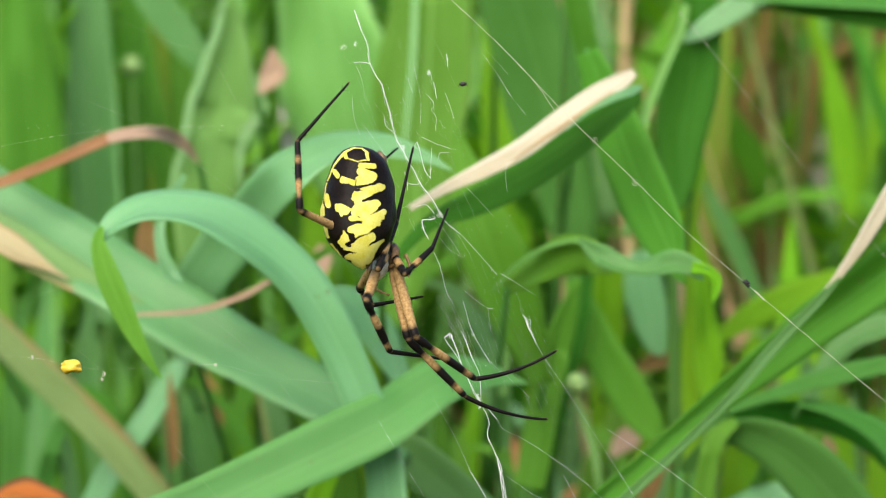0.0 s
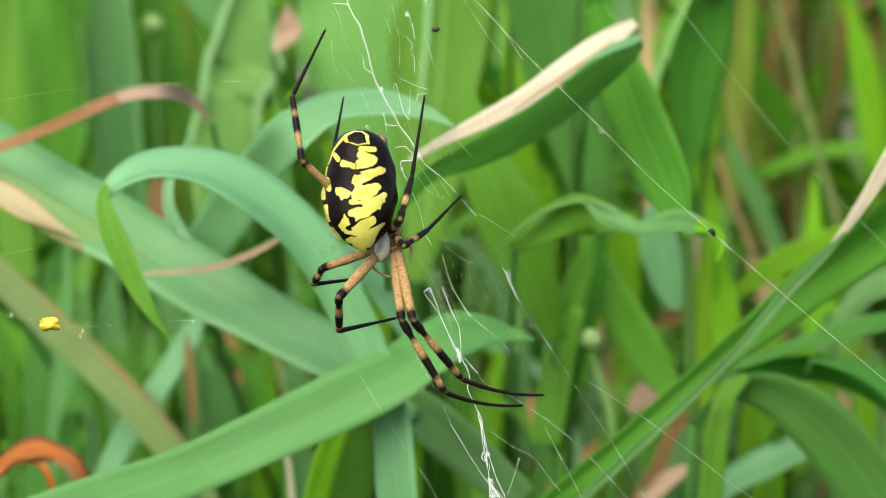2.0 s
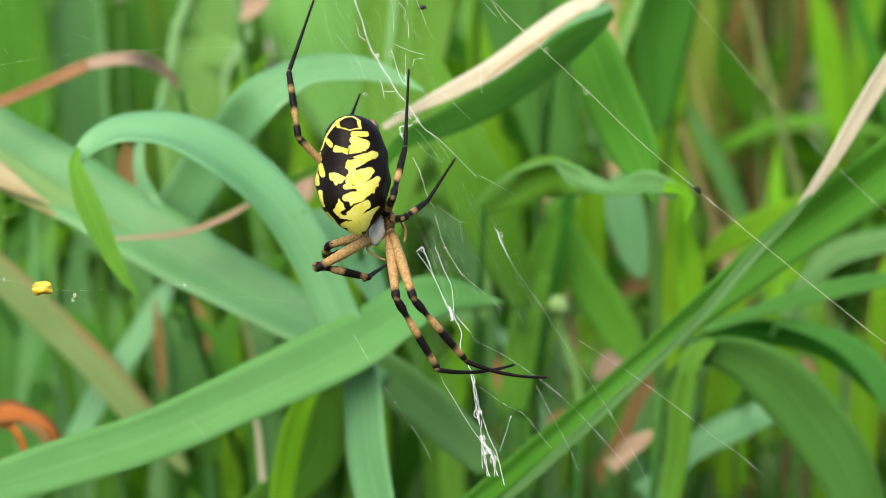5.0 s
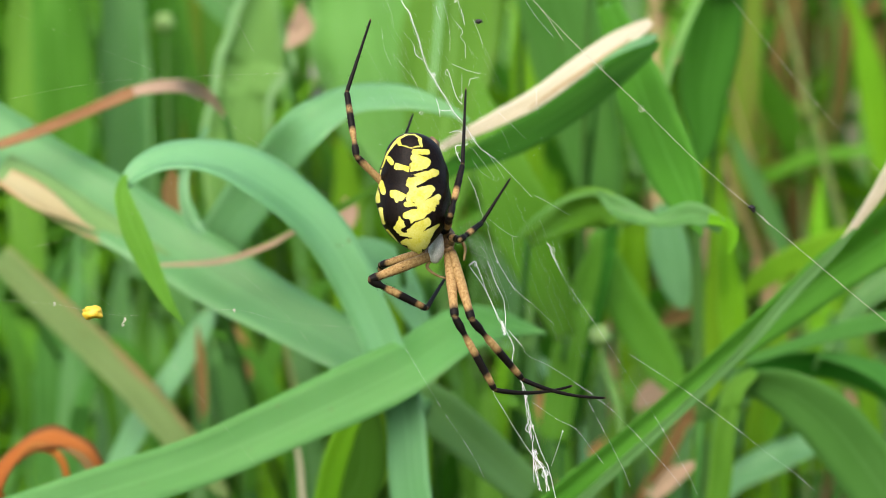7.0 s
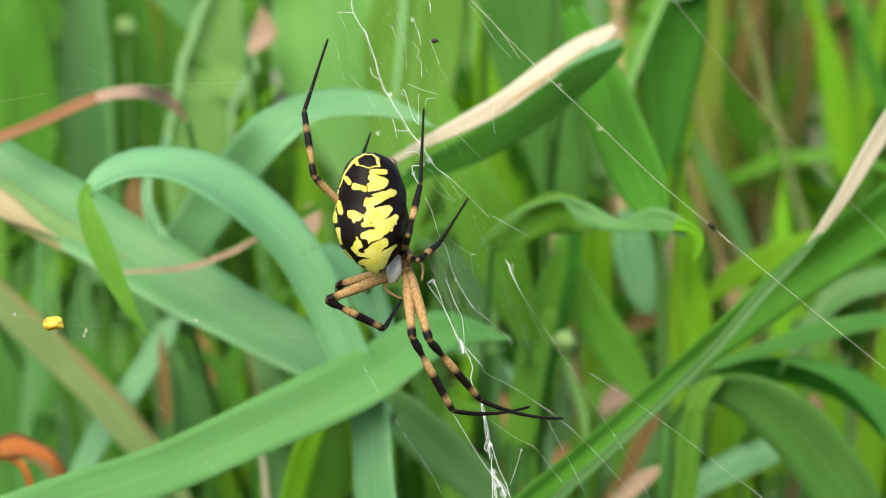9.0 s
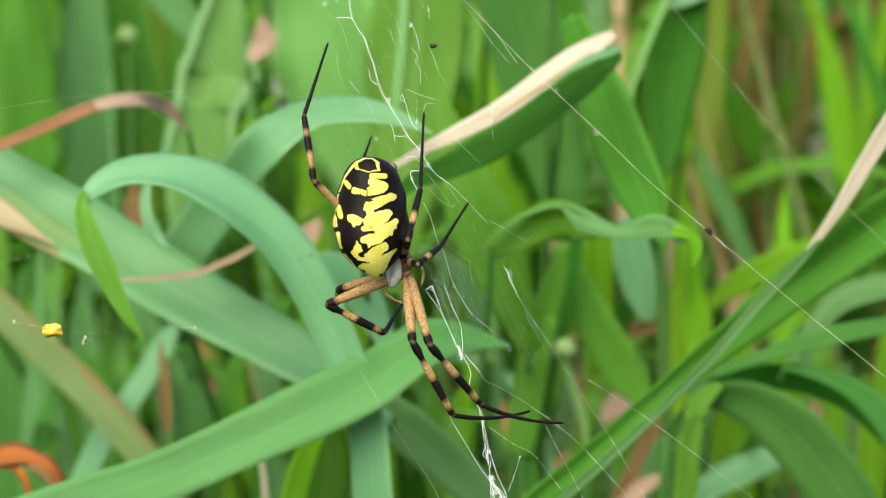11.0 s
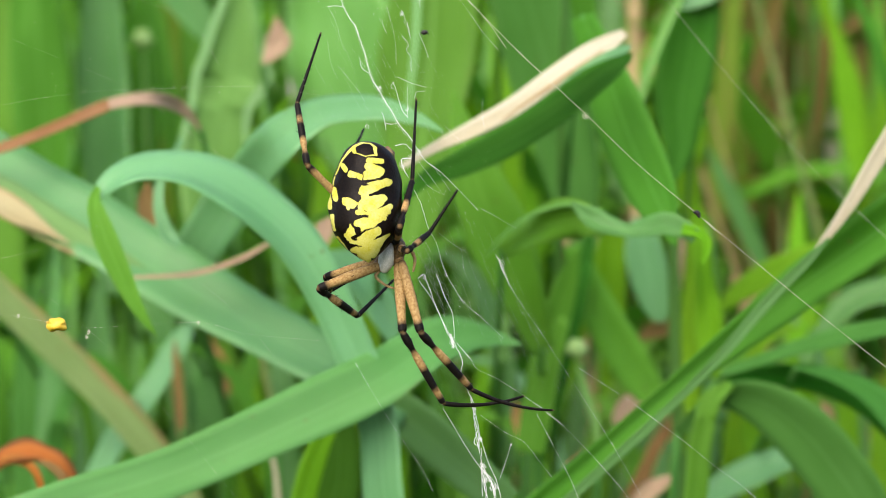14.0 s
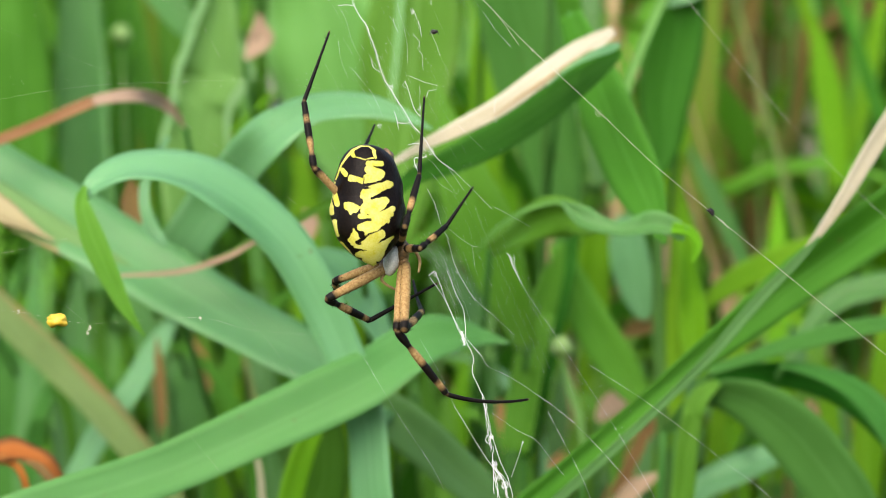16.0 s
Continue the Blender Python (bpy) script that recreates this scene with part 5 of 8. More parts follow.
blade("grass_plant", "leaf", LEAF_MID, "mid-green grass leaf out of focus", 0.1,
      [(3.8, 230.0, 330.9, 4.3, -10), (3.5, 232.0, 338.3, 5.3, 15), (3.2, 234.0, 345.8, 5.5, 5), (2.8, 236.0, 353.4, 4.9, 5), (2.4, 238.0, 361.0, 3.4, -10), (2.0, 240.0, 368.6, 0.4, -10)])
blade("grass_plant", "leaf", LEAF_LIT, "yellow-green grass leaf out of focus", 0.1,
      [(91.0, 230.0, 330.9, 5.1, -25), (92.7, 232.0, 339.0, 6.3, -25), (93.8, 234.0, 347.3, 6.6, 5), (94.4, 236.0, 355.6, 5.8, 15), (94.5, 238.0, 364.0, 4.1, 5), (94.0, 240.0, 372.4, 0.5, 15)])
blade("grass_plant", "leaf", LEAF_LIT, "yellow-green grass leaf out of focus", 0.1,
      [(45.3, 280.0, 338.1, 3.7, 15), (46.0, 282.0, 347.1, 4.6, 15), (46.6, 284.0, 356.1, 4.8, -10), (47.0, 286.0, 365.2, 4.2, 5), (47.3, 288.0, 374.4, 3.0, 5), (47.5, 290.0, 383.7, 0.3, 5)])
blade("grass_plant", "leaf", LEAF_BLUE, "blue-green grass leaf out of focus", 0.1,
      [(28.2, 260.0, 329.7, 4.5, -25), (27.7, 262.0, 338.3, 5.5, -10), (27.6, 264.0, 347.1, 5.8, -10), (28.0, 266.0, 355.8, 5.1, 5), (28.8, 268.0, 364.7, 3.6, 5), (30.0, 270.0, 373.6, 0.4, -10)])
blade("grass_plant", "leaf", KHAKI_DRY, "brown withered grass stalk far behind", 0.1,
      [(88.3, 380.0, 397.0, 3.9, 5), (88.9, 382.0, 414.7, 4.8, -25), (89.5, 384.0, 432.5, 5.0, -25), (89.9, 386.0, 450.3, 4.4, 15), (90.2, 388.0, 468.3, 3.1, -10), (90.4, 390.0, 486.4, 0.4, 5)])
blade("grass_plant", "leaf", KHAKI_DRY, "brown withered grass stalk far behind", 0.1,
      [(97.8, 380.0, 397.0, 3.2, 5), (99.0, 382.0, 414.7, 4.0, -10), (99.9, 384.0, 432.5, 4.2, 5), (100.7, 386.0, 450.3, 3.7, -25), (101.2, 388.0, 468.3, 2.6, -25), (101.6, 390.0, 486.4, 0.3, -25)])
blade("grass_plant", "leaf", KHAKI_DRY, "brown withered grass stalk far behind", 0.1,
      [(83.6, 400.0, 403.4, 3.3, -25), (84.3, 402.0, 421.9, 4.1, -10), (84.7, 404.0, 440.5, 4.3, -10), (84.6, 406.0, 459.3, 3.8, 15), (84.1, 408.0, 478.1, 2.7, -25), (83.1, 410.0, 497.0, 0.3, -25)])
blade("grass_plant", "leaf", KHAKI_DRY, "brown withered grass stalk far behind", 0.1,
      [(112.7, 380.0, 409.6, 3.7, 15), (112.4, 382.0, 426.4, 4.5, -10), (112.6, 384.0, 443.2, 4.7, 5), (113.2, 386.0, 460.2, 4.2, 15), (114.3, 388.0, 477.2, 3.0, -10), (115.9, 390.0, 494.4, 0.3, 15)])
blade("grass_plant", "leaf", KHAKI_LEAF, "yellow-green grass leaf out of focus", 0.1,
      [(75.1, 360.0, 397.1, 5.3, 5), (75.7, 362.0, 409.4, 6.5, 5), (76.1, 364.0, 421.7, 6.7, -10), (76.1, 366.0, 434.1, 6.0, 5), (75.9, 368.0, 446.6, 4.2, 15), (75.4, 370.0, 459.1, 0.5, 15)])
blade("grass_plant", "leaf", KHAKI_DRY, "yellow-green grass leaf out of focus", 0.1,
      [(102.2, 430.0, 393.4, 5.8, 5), (102.2, 432.0, 411.0, 7.2, 5), (102.1, 434.0, 428.7, 7.4, 15), (102.0, 436.0, 446.4, 6.6, 15), (102.0, 438.0, 464.3, 4.7, -25), (101.9, 440.0, 482.2, 0.5, 5)])
blade("grass_plant", "leaf", LEAF_LIT, "yellow-green grass leaf out of focus", 0.1,
      [(-17.3, 300.0, 336.0, 8.6, 15), (-18.7, 302.0, 348.1, 10.7, 5), (-19.7, 304.0, 360.3, 11.1, 15), (-20.3, 306.0, 372.5, 9.9, 15), (-20.6, 308.0, 384.9, 7.0, -25), (-20.4, 310.0, 397.3, 0.8, -10)])
blade("grass_plant", "leaf", LEAF_LIT, "yellow-green grass leaf out of focus", 0.1,
      [(17.4, 320.0, 382.9, 6.9, 15), (17.4, 322.0, 393.8, 8.6, 5), (17.3, 324.0, 404.8, 8.9, 5), (17.2, 326.0, 415.8, 7.9, -25), (17.1, 328.0, 427.0, 5.6, 5), (17.0, 330.0, 438.2, 0.6, 15)])
blade("grass_plant", "leaf", LEAF_BLUE, "blue-green arching grass leaf in the tuft", 0.1,
      [(11.7, 222.4, 353.0, 3.0, 20), (11.2, 224.4, 365.9, 4.4, 35), (9.7, 226.4, 377.5, 5.5, 10), (7.2, 228.4, 387.3, 5.0, 35), (3.5, 230.4, 394.5, 3.8, 20), (-1.2, 232.4, 398.8, 2.2, 10), (-7.0, 234.4, 399.7, 0.2, 20)])
blade("grass_plant", "leaf", LEAF_MID, "green arching grass leaf in the tuft", 0.1,
      [(17.0, 270.2, 343.6, 1.6, 35), (16.3, 272.2, 352.7, 2.4, 10), (14.1, 274.2, 360.9, 2.9, 10), (10.5, 276.2, 367.7, 2.7, 10), (5.3, 278.2, 372.8, 2.1, 10), (-1.4, 280.2, 375.8, 1.2, 35), (-9.6, 282.2, 376.3, 0.3, 20)])
blade("grass_plant", "leaf", LEAF_MID, "green arching grass leaf in the tuft", 0.1,
      [(18.5, 194.4, 342.1, 2.5, 20), (18.1, 196.4, 348.6, 3.6, 20), (16.9, 198.4, 354.5, 4.5, 35), (14.8, 200.4, 359.5, 4.1, 20), (11.8, 202.4, 363.1, 3.1, 35), (7.8, 204.4, 365.2, 1.8, 35), (3.0, 206.4, 365.5, 0.2, 10)])
blade("grass_plant", "leaf", LEAF_PALE, "pale arching grass leaf in the tuft", 0.1,
      [(23.4, 222.1, 342.9, 1.7, 35), (22.8, 224.1, 352.2, 2.4, 20), (20.8, 226.1, 360.6, 3.0, 10), (17.4, 228.1, 367.6, 2.8, 35), (12.5, 230.1, 372.9, 2.1, 35), (6.2, 232.1, 375.9, 1.2, 20), (-1.5, 234.1, 376.5, 0.2, 10)])
blade("grass_plant", "leaf", LEAF_MID, "green arching grass leaf in the tuft", 0.1,
      [(27.8, 231.9, 337.2, 2.2, 35), (28.6, 233.9, 348.0, 3.2, 10), (30.9, 235.9, 357.8, 3.9, 10), (34.6, 237.9, 366.0, 3.6, 10), (39.9, 239.9, 372.1, 2.8, 10), (46.6, 241.9, 375.7, 1.6, 10), (54.8, 243.9, 376.3, 0.3, 20)])
blade("grass_plant", "leaf", LEAF_MID, "green arching grass leaf in the tuft", 0.1,
      [(31.7, 230.2, 345.3, 2.2, 20), (32.6, 232.2, 356.7, 3.2, 35), (35.1, 234.2, 367.0, 4.0, 10), (39.2, 236.2, 375.6, 3.6, 20), (44.9, 238.2, 382.1, 2.8, 20), (52.2, 240.2, 385.9, 1.6, 20), (61.2, 242.2, 386.6, 0.3, 20)])
blade("grass_plant", "leaf", LEAF_BLUE, "blue-green arching grass leaf in the tuft", 0.1,
      [(37.3, 256.4, 337.0, 1.7, 10), (38.1, 258.4, 344.3, 2.5, 20), (40.3, 260.4, 351.0, 3.1, 35), (43.7, 262.4, 356.6, 2.8, 20), (48.6, 264.4, 360.7, 2.2, 35), (54.8, 266.4, 363.1, 1.2, 10), (62.4, 268.4, 363.4, 0.3, 10)])
blade("grass_plant", "leaf", LEAF_MID, "green arching grass leaf in the tuft", 0.1,
      [(38.3, 212.2, 343.8, 2.2, 10), (38.1, 214.2, 350.5, 3.1, 10), (37.4, 216.2, 356.7, 3.9, 35), (36.0, 218.2, 361.8, 3.5, 20), (34.0, 220.2, 365.6, 2.7, 35), (31.3, 222.2, 367.8, 1.6, 10), (28.0, 224.2, 368.1, 0.2, 20)])
blade("grass_plant", "leaf", LEAF_BLUE, "blue-green arching grass leaf in the tuft", 0.1,
      [(42.2, 212.5, 338.7, 2.4, 10), (42.9, 214.5, 346.1, 3.5, 35), (44.8, 216.5, 352.7, 4.4, 35), (47.8, 218.5, 358.2, 4.0, 35), (52.1, 220.5, 362.3, 3.1, 20), (57.5, 222.5, 364.7, 1.8, 20), (64.1, 224.5, 365.0, 0.2, 10)])
blade("grass_plant", "leaf", LEAF_LIT, "yellow-green arching grass leaf in the tuft", 0.1,
      [(45.3, 205.0, 346.8, 1.7, 35), (46.1, 207.0, 353.4, 2.5, 20), (48.0, 209.0, 359.4, 3.1, 35), (51.2, 211.0, 364.4, 2.8, 10), (55.5, 213.0, 368.1, 2.2, 20), (61.1, 215.0, 370.2, 1.2, 35), (67.8, 217.0, 370.6, 0.2, 20)])
blade("grass_plant", "leaf", LEAF_MID, "green arching grass leaf in the tuft", 0.1,
      [(53.3, 249.7, 335.6, 2.0, 35), (54.1, 251.7, 347.7, 2.9, 35), (56.2, 253.7, 358.7, 3.6, 20), (59.5, 255.7, 367.9, 3.3, 20), (64.2, 257.7, 374.8, 2.5, 10), (70.1, 259.7, 378.8, 1.5, 10), (77.4, 261.7, 379.6, 0.3, 10)])
blade("grass_plant", "leaf", LEAF_LIT, "yellow-green arching grass leaf in the tuft", 0.1,
      [(55.4, 229.4, 345.2, 2.1, 20), (55.2, 231.4, 358.5, 3.0, 20), (54.3, 233.4, 370.5, 3.8, 20), (52.6, 235.4, 380.5, 3.4, 10), (50.2, 237.4, 388.0, 2.6, 20), (47.0, 239.4, 392.4, 1.5, 20), (43.1, 241.4, 393.3, 0.3, 35)])
blade("grass_plant", "leaf", LEAF_LIT, "yellow-green arching grass leaf in the tuft", 0.1,
      [(54.9, 188.9, 346.4, 1.9, 20), (55.6, 190.9, 356.8, 2.8, 20), (57.1, 192.9, 366.3, 3.5, 20), (59.5, 194.9, 374.2, 3.1, 20), (62.7, 196.9, 380.1, 2.4, 35), (66.9, 198.9, 383.5, 1.4, 35), (72.0, 200.9, 384.2, 0.2, 20)])
blade("grass_plant", "leaf", LEAF_LIT, "yellow-green arching grass leaf in the tuft", 0.1,
      [(68.8, 277.4, 343.5, 1.9, 35), (68.5, 279.4, 352.7, 2.8, 35), (67.3, 281.4, 361.1, 3.4, 35), (65.1, 283.4, 368.1, 3.1, 10), (61.8, 285.4, 373.3, 2.4, 35), (57.6, 287.4, 376.3, 1.4, 35), (52.3, 289.4, 376.9, 0.3, 35)])
blade("grass_plant", "leaf", LEAF_LIT, "yellow-green arching grass leaf in the tuft", 0.1,
      [(63.4, 198.3, 341.6, 1.9, 35), (63.0, 200.3, 351.6, 2.7, 35), (61.4, 202.3, 360.8, 3.4, 35), (58.6, 204.3, 368.5, 3.1, 10), (54.5, 206.3, 374.2, 2.4, 20), (49.1, 208.3, 377.5, 1.4, 10), (42.4, 210.3, 378.1, 0.2, 10)])
blade("grass_plant", "leaf", LEAF_LIT, "yellow-green arching grass leaf in the tuft", 0.1,
      [(74.0, 251.0, 346.1, 2.1, 20), (74.5, 253.0, 357.3, 3.0, 35), (75.7, 255.0, 367.5, 3.7, 10), (77.4, 257.0, 375.9, 3.4, 20), (79.8, 259.0, 382.3, 2.6, 35), (82.8, 261.0, 386.0, 1.5, 10), (86.4, 263.0, 386.7, 0.3, 35)])
blade("grass_plant", "leaf", LEAF_LIT, "yellow-green arching grass leaf in the tuft", 0.1,
      [(80.6, 269.6, 344.9, 1.7, 20), (80.3, 271.6, 354.6, 2.5, 10), (78.8, 273.6, 363.4, 3.1, 10), (76.1, 275.6, 370.7, 2.8, 35), (72.2, 277.6, 376.1, 2.1, 10), (67.0, 279.6, 379.3, 1.2, 20), (60.6, 281.6, 379.9, 0.3, 10)])
blade("grass_plant", "leaf", LEAF_MID, "green arching grass leaf in the tuft", 0.1,
      [(78.5, 225.4, 344.6, 2.4, 35), (79.0, 227.4, 354.5, 3.5, 20), (80.0, 229.4, 363.5, 4.3, 35), (81.5, 231.4, 371.1, 3.9, 10), (83.5, 233.4, 376.7, 3.0, 10), (85.9, 235.4, 380.0, 1.7, 20), (88.9, 237.4, 380.6, 0.3, 20)])
blade("grass_plant", "leaf", LEAF_BLUE, "blue-green arching grass leaf in the tuft", 0.1,
      [(86.6, 253.0, 348.7, 2.3, 20), (86.4, 255.0, 359.5, 3.4, 20), (85.1, 257.0, 369.3, 4.2, 20), (82.9, 259.0, 377.5, 3.8, 35), (79.5, 261.0, 383.7, 3.0, 10), (75.1, 263.0, 387.3, 1.7, 35), (69.7, 265.0, 387.9, 0.3, 35)])
blade("grass_plant", "leaf", LEAF_LIT, "yellow-green arching grass leaf in the tuft", 0.1,
      [(87.3, 231.2, 340.2, 2.7, 20), (87.2, 233.2, 352.8, 3.9, 20), (86.4, 235.2, 364.2, 4.8, 20), (84.8, 237.2, 373.8, 4.4, 20), (82.5, 239.2, 380.9, 3.4, 10), (79.3, 241.2, 385.1, 1.9, 10), (75.4, 243.2, 385.9, 0.3, 10)])
blade("grass_plant", "leaf", LEAF_LIT, "yellow-green arching grass leaf in the tuft", 0.1,
      [(99.1, 278.7, 340.9, 2.1, 10), (100.3, 280.7, 348.1, 3.0, 10), (103.2, 282.7, 354.7, 3.7, 35), (107.9, 284.7, 360.1, 3.4, 20), (114.3, 286.7, 364.1, 2.6, 10), (122.4, 288.7, 366.5, 1.5, 10), (132.4, 290.7, 366.9, 0.3, 10)])
blade("grass_plant", "leaf", LEAF_LIT, "yellow-green arching grass leaf in the tuft", 0.1,
      [(87.8, 188.3, 346.0, 2.6, 35), (88.4, 190.3, 358.3, 3.8, 20), (89.4, 192.3, 369.5, 4.7, 20), (90.9, 194.3, 378.9, 4.2, 20), (92.9, 196.3, 385.9, 3.3, 20), (95.3, 198.3, 390.0, 1.9, 20), (98.2, 200.3, 390.8, 0.2, 10)])
blade("grass_plant", "leaf", LEAF_DARK, "dark green arching grass leaf in the tuft", 0.1,
      [(-97.1, 216.9, 353.3, 2.0, 35), (-97.7, 218.9, 362.2, 2.9, 35), (-98.9, 220.9, 370.3, 3.6, 20), (-100.6, 222.9, 377.1, 3.3, 10), (-102.9, 224.9, 382.1, 2.5, 35), (-105.8, 226.9, 385.1, 1.4, 35), (-109.2, 228.9, 385.6, 0.2, 35)])
blade("grass_plant", "leaf", LEAF_COOL, "green arching grass leaf in the tuft", 0.1,
      [(-85.5, 205.0, 345.4, 2.2, 10), (-85.4, 207.0, 353.4, 3.2, 10), (-84.6, 209.0, 360.7, 3.9, 35), (-83.0, 211.0, 366.8, 3.6, 20), (-80.6, 213.0, 371.4, 2.7, 10), (-77.4, 215.0, 374.0, 1.6, 35), (-73.3, 217.0, 374.5, 0.2, 35)])
blade("grass_plant", "leaf", LEAF_DARK, "green arching grass leaf in the tuft", 0.1,
      [(-75.7, 202.8, 352.7, 1.6, 35), (-76.7, 204.8, 361.5, 2.3, 20), (-79.0, 206.8, 369.5, 2.8, 35), (-82.6, 208.8, 376.2, 2.6, 35), (-87.6, 210.8, 381.2, 2.0, 20), (-94.0, 212.8, 384.1, 1.1, 10), (-101.8, 214.8, 384.6, 0.2, 35)])
blade("grass_plant", "leaf", LEAF_DARK, "dark green arching grass leaf in the tuft", 0.1,
      [(-65.9, 199.4, 347.1, 2.4, 10), (-66.5, 201.4, 355.6, 3.5, 10), (-67.9, 203.4, 363.3, 4.3, 10), (-70.1, 205.4, 369.7, 3.9, 35), (-73.1, 207.4, 374.5, 3.0, 20), (-76.8, 209.4, 377.3, 1.7, 20), (-81.4, 211.4, 377.8, 0.2, 35)])
blade("grass_plant", "leaf", LEAF_BLUE, "blue-green arching grass leaf in the tuft", 0.1,
      [(-59.2, 223.5, 350.5, 2.9, 35), (-60.0, 225.5, 363.8, 4.3, 35), (-62.1, 227.5, 375.9, 5.3, 35), (-65.5, 229.5, 386.1, 4.8, 35), (-70.2, 231.5, 393.6, 3.7, 20), (-76.2, 233.5, 398.1, 2.1, 35), (-83.6, 235.5, 399.0, 0.2, 20)])
blade("grass_plant", "leaf", LEAF_DARK, "dark green arching grass leaf in the tuft", 0.1,
      [(-49.2, 221.9, 344.2, 2.4, 10), (-48.7, 223.9, 357.1, 3.4, 20), (-46.5, 225.9, 368.7, 4.3, 10), (-42.9, 227.9, 378.5, 3.9, 35), (-37.7, 229.9, 385.8, 3.0, 35), (-30.9, 231.9, 390.1, 1.7, 20), (-22.5, 233.9, 390.9, 0.2, 10)])
blade("grass_plant", "leaf", LEAF_DARK, "dark green arching grass leaf in the tuft", 0.1,
      [(-37.5, 194.1, 343.9, 1.5, 20), (-38.3, 196.1, 354.0, 2.2, 35), (-40.6, 198.1, 363.1, 2.7, 10), (-44.4, 200.1, 370.8, 2.5, 20), (-49.6, 202.1, 376.5, 1.9, 20), (-56.3, 204.1, 379.8, 1.1, 20), (-64.5, 206.1, 380.4, 0.2, 35)])
blade("grass_plant", "leaf", LEAF_DARK, "dark green arching grass leaf in the tuft", 0.1,
      [(-30.6, 237.1, 342.1, 1.5, 35), (-31.0, 239.1, 355.9, 2.2, 20), (-32.0, 241.1, 368.4, 2.8, 10), (-33.6, 243.1, 378.9, 2.5, 20), (-35.9, 245.1, 386.7, 1.9, 20), (-38.7, 247.1, 391.3, 1.1, 20), (-42.2, 249.1, 392.2, 0.3, 10)])

# ---------- orb web, in rigid pieces that swing
PXM = 0.32 * math.tan(radians(10)) / 784


def wp(u, v, depth=0.0):
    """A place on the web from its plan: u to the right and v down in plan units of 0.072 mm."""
    k = 1 + depth / 0.32
    return np.array(((u - 784) * PXM * k, depth, 0.40 - (v - 441) * PXM * k))


web = new("orb_web")
tagged(web, "white silk orb web with a zigzag silk band, torn and dusty", "spider web")


class Strands:
    """Collects silk threads into one mesh about a pivot."""

    def __init__(self, pivot):
        self.pivot, self.vs, self.fs = wp(*pivot), [], []

    def line(self, pts, r, n=10, sag=0.0, jitter=0.0, rnd=random):
        c = spline(pts, n * (len(pts) - 1))
        q = []
        for i, (u, v, d) in enumerate(c):
            s = i / (len(c) - 1)
            q.append(wp(u + rnd.uniform(-1, 1) * jitter, v + sag * 4 * s * (1 - s) + rnd.uniform(-1, 1) * jitter, d) - self.pivot)
        vs, fs = tube(q, [r * PXM * (1 + 0.35 * rnd.uniform(-1, 1)) for _ in q], 4)
        b = len(self.vs)
        self.vs += vs
        self.fs += [tuple(i + b for i in f) for f in fs]

    def dashed(self, pts, r, n=64, keep=0.55, jitter=0.3, rnd=random):
        """A fine thread of which only stretches are thick enough to catch the light."""
        c = spline(pts, n * (len(pts) - 1))
        q = [wp(*p) - self.pivot for p in c[::3]]
        vs, fs = tube(q, 0.23 * r * PXM, 3)
        b = len(self.vs)
        self.vs += vs
        self.fs += [tuple(j + b for j in f) for f in fs]
        i = 0
        while i < len(c) - 2:
            k = rnd.choice((1, 1, 1, 2, 3))
            part = c[i:i + k + 1]
            if len(part) > 1 and rnd.random() < keep * 0.5:
                q = [wp(u + rnd.uniform(-1, 1) * jitter, v + rnd.uniform(-1, 1) * jitter, d) - self.pivot for u, v, d in part]
                vs, fs = tube(q, [1.1 * r * PXM * (0.5 + rnd.random()) for _ in q], 4)
                b = len(self.vs)
                self.vs += vs
                self.fs += [tuple(j + b for j in f) for f in fs]
            i += k

    def bead(self, u, v, d, r, rnd=random):
        b = len(self.vs)
        c = wp(u, v, d) - self.pivot
        dirs = ((1, 0, 0), (-1, 0, 0), (0, 1, 0), (0, -1, 0), (0, 0, 1), (0, 0, -1))
        self.vs += [c + np.array(k) * r * PXM * rnd.uniform(0.6, 1.5) for k in dirs]
        self.fs += [tuple(b + i for i in f) for f in ((0, 2, 4), (2, 1, 4), (1, 3, 4), (3, 0, 4), (2, 0, 5), (1, 2, 5), (3, 1, 5), (0, 3, 5))]

    def make(self, name, mat, label):
        ob = mesh_object(name, self.vs, self.fs, mat, web, label, smooth=False)
        ob.location = Vector(self.pivot)
        return ob


rs = random.Random(21)
up = Strands((700, 150))


def silk(st, r, jitter, *pts, d=0.006, n=5):
    """One thread through plan points at one depth."""
    st.line([(u, v, d) for u, v in pts], r, n, jitter=jitter, rnd=rs)


def dots(st, r, keep, *pts, d=0.008, beads=0):
    """A fine beaded thread through plan points."""
    c = [(u, v, d) for u, v in pts]
    st.dashed(c, r, keep=keep, rnd=rs)
    for _ in range(beads):
        u, v, _d = spline(c, 60)[rs.randint(0, 60)]
        st.bead(u, v, d, rs.uniform(0.5, 1.0), rs)


def knot(st, u, v, size, count, r, d=0.006):
    """A small tangle of loops."""
    for _ in range(count):
        a, k = rs.uniform(0, 6.28), size * rs.uniform(0.4, 1.0)
        silk(st, 0.62 * r, 0.9, (u + rs.uniform(-3, 3), v + rs.uniform(-3, 3)), (u + k * math.cos(a), v + k * math.sin(a)),
             (u + 0.8 * k * math.cos(a + 1.3), v + 0.8 * k * math.sin(a + 1.3)), d=d, n=4)


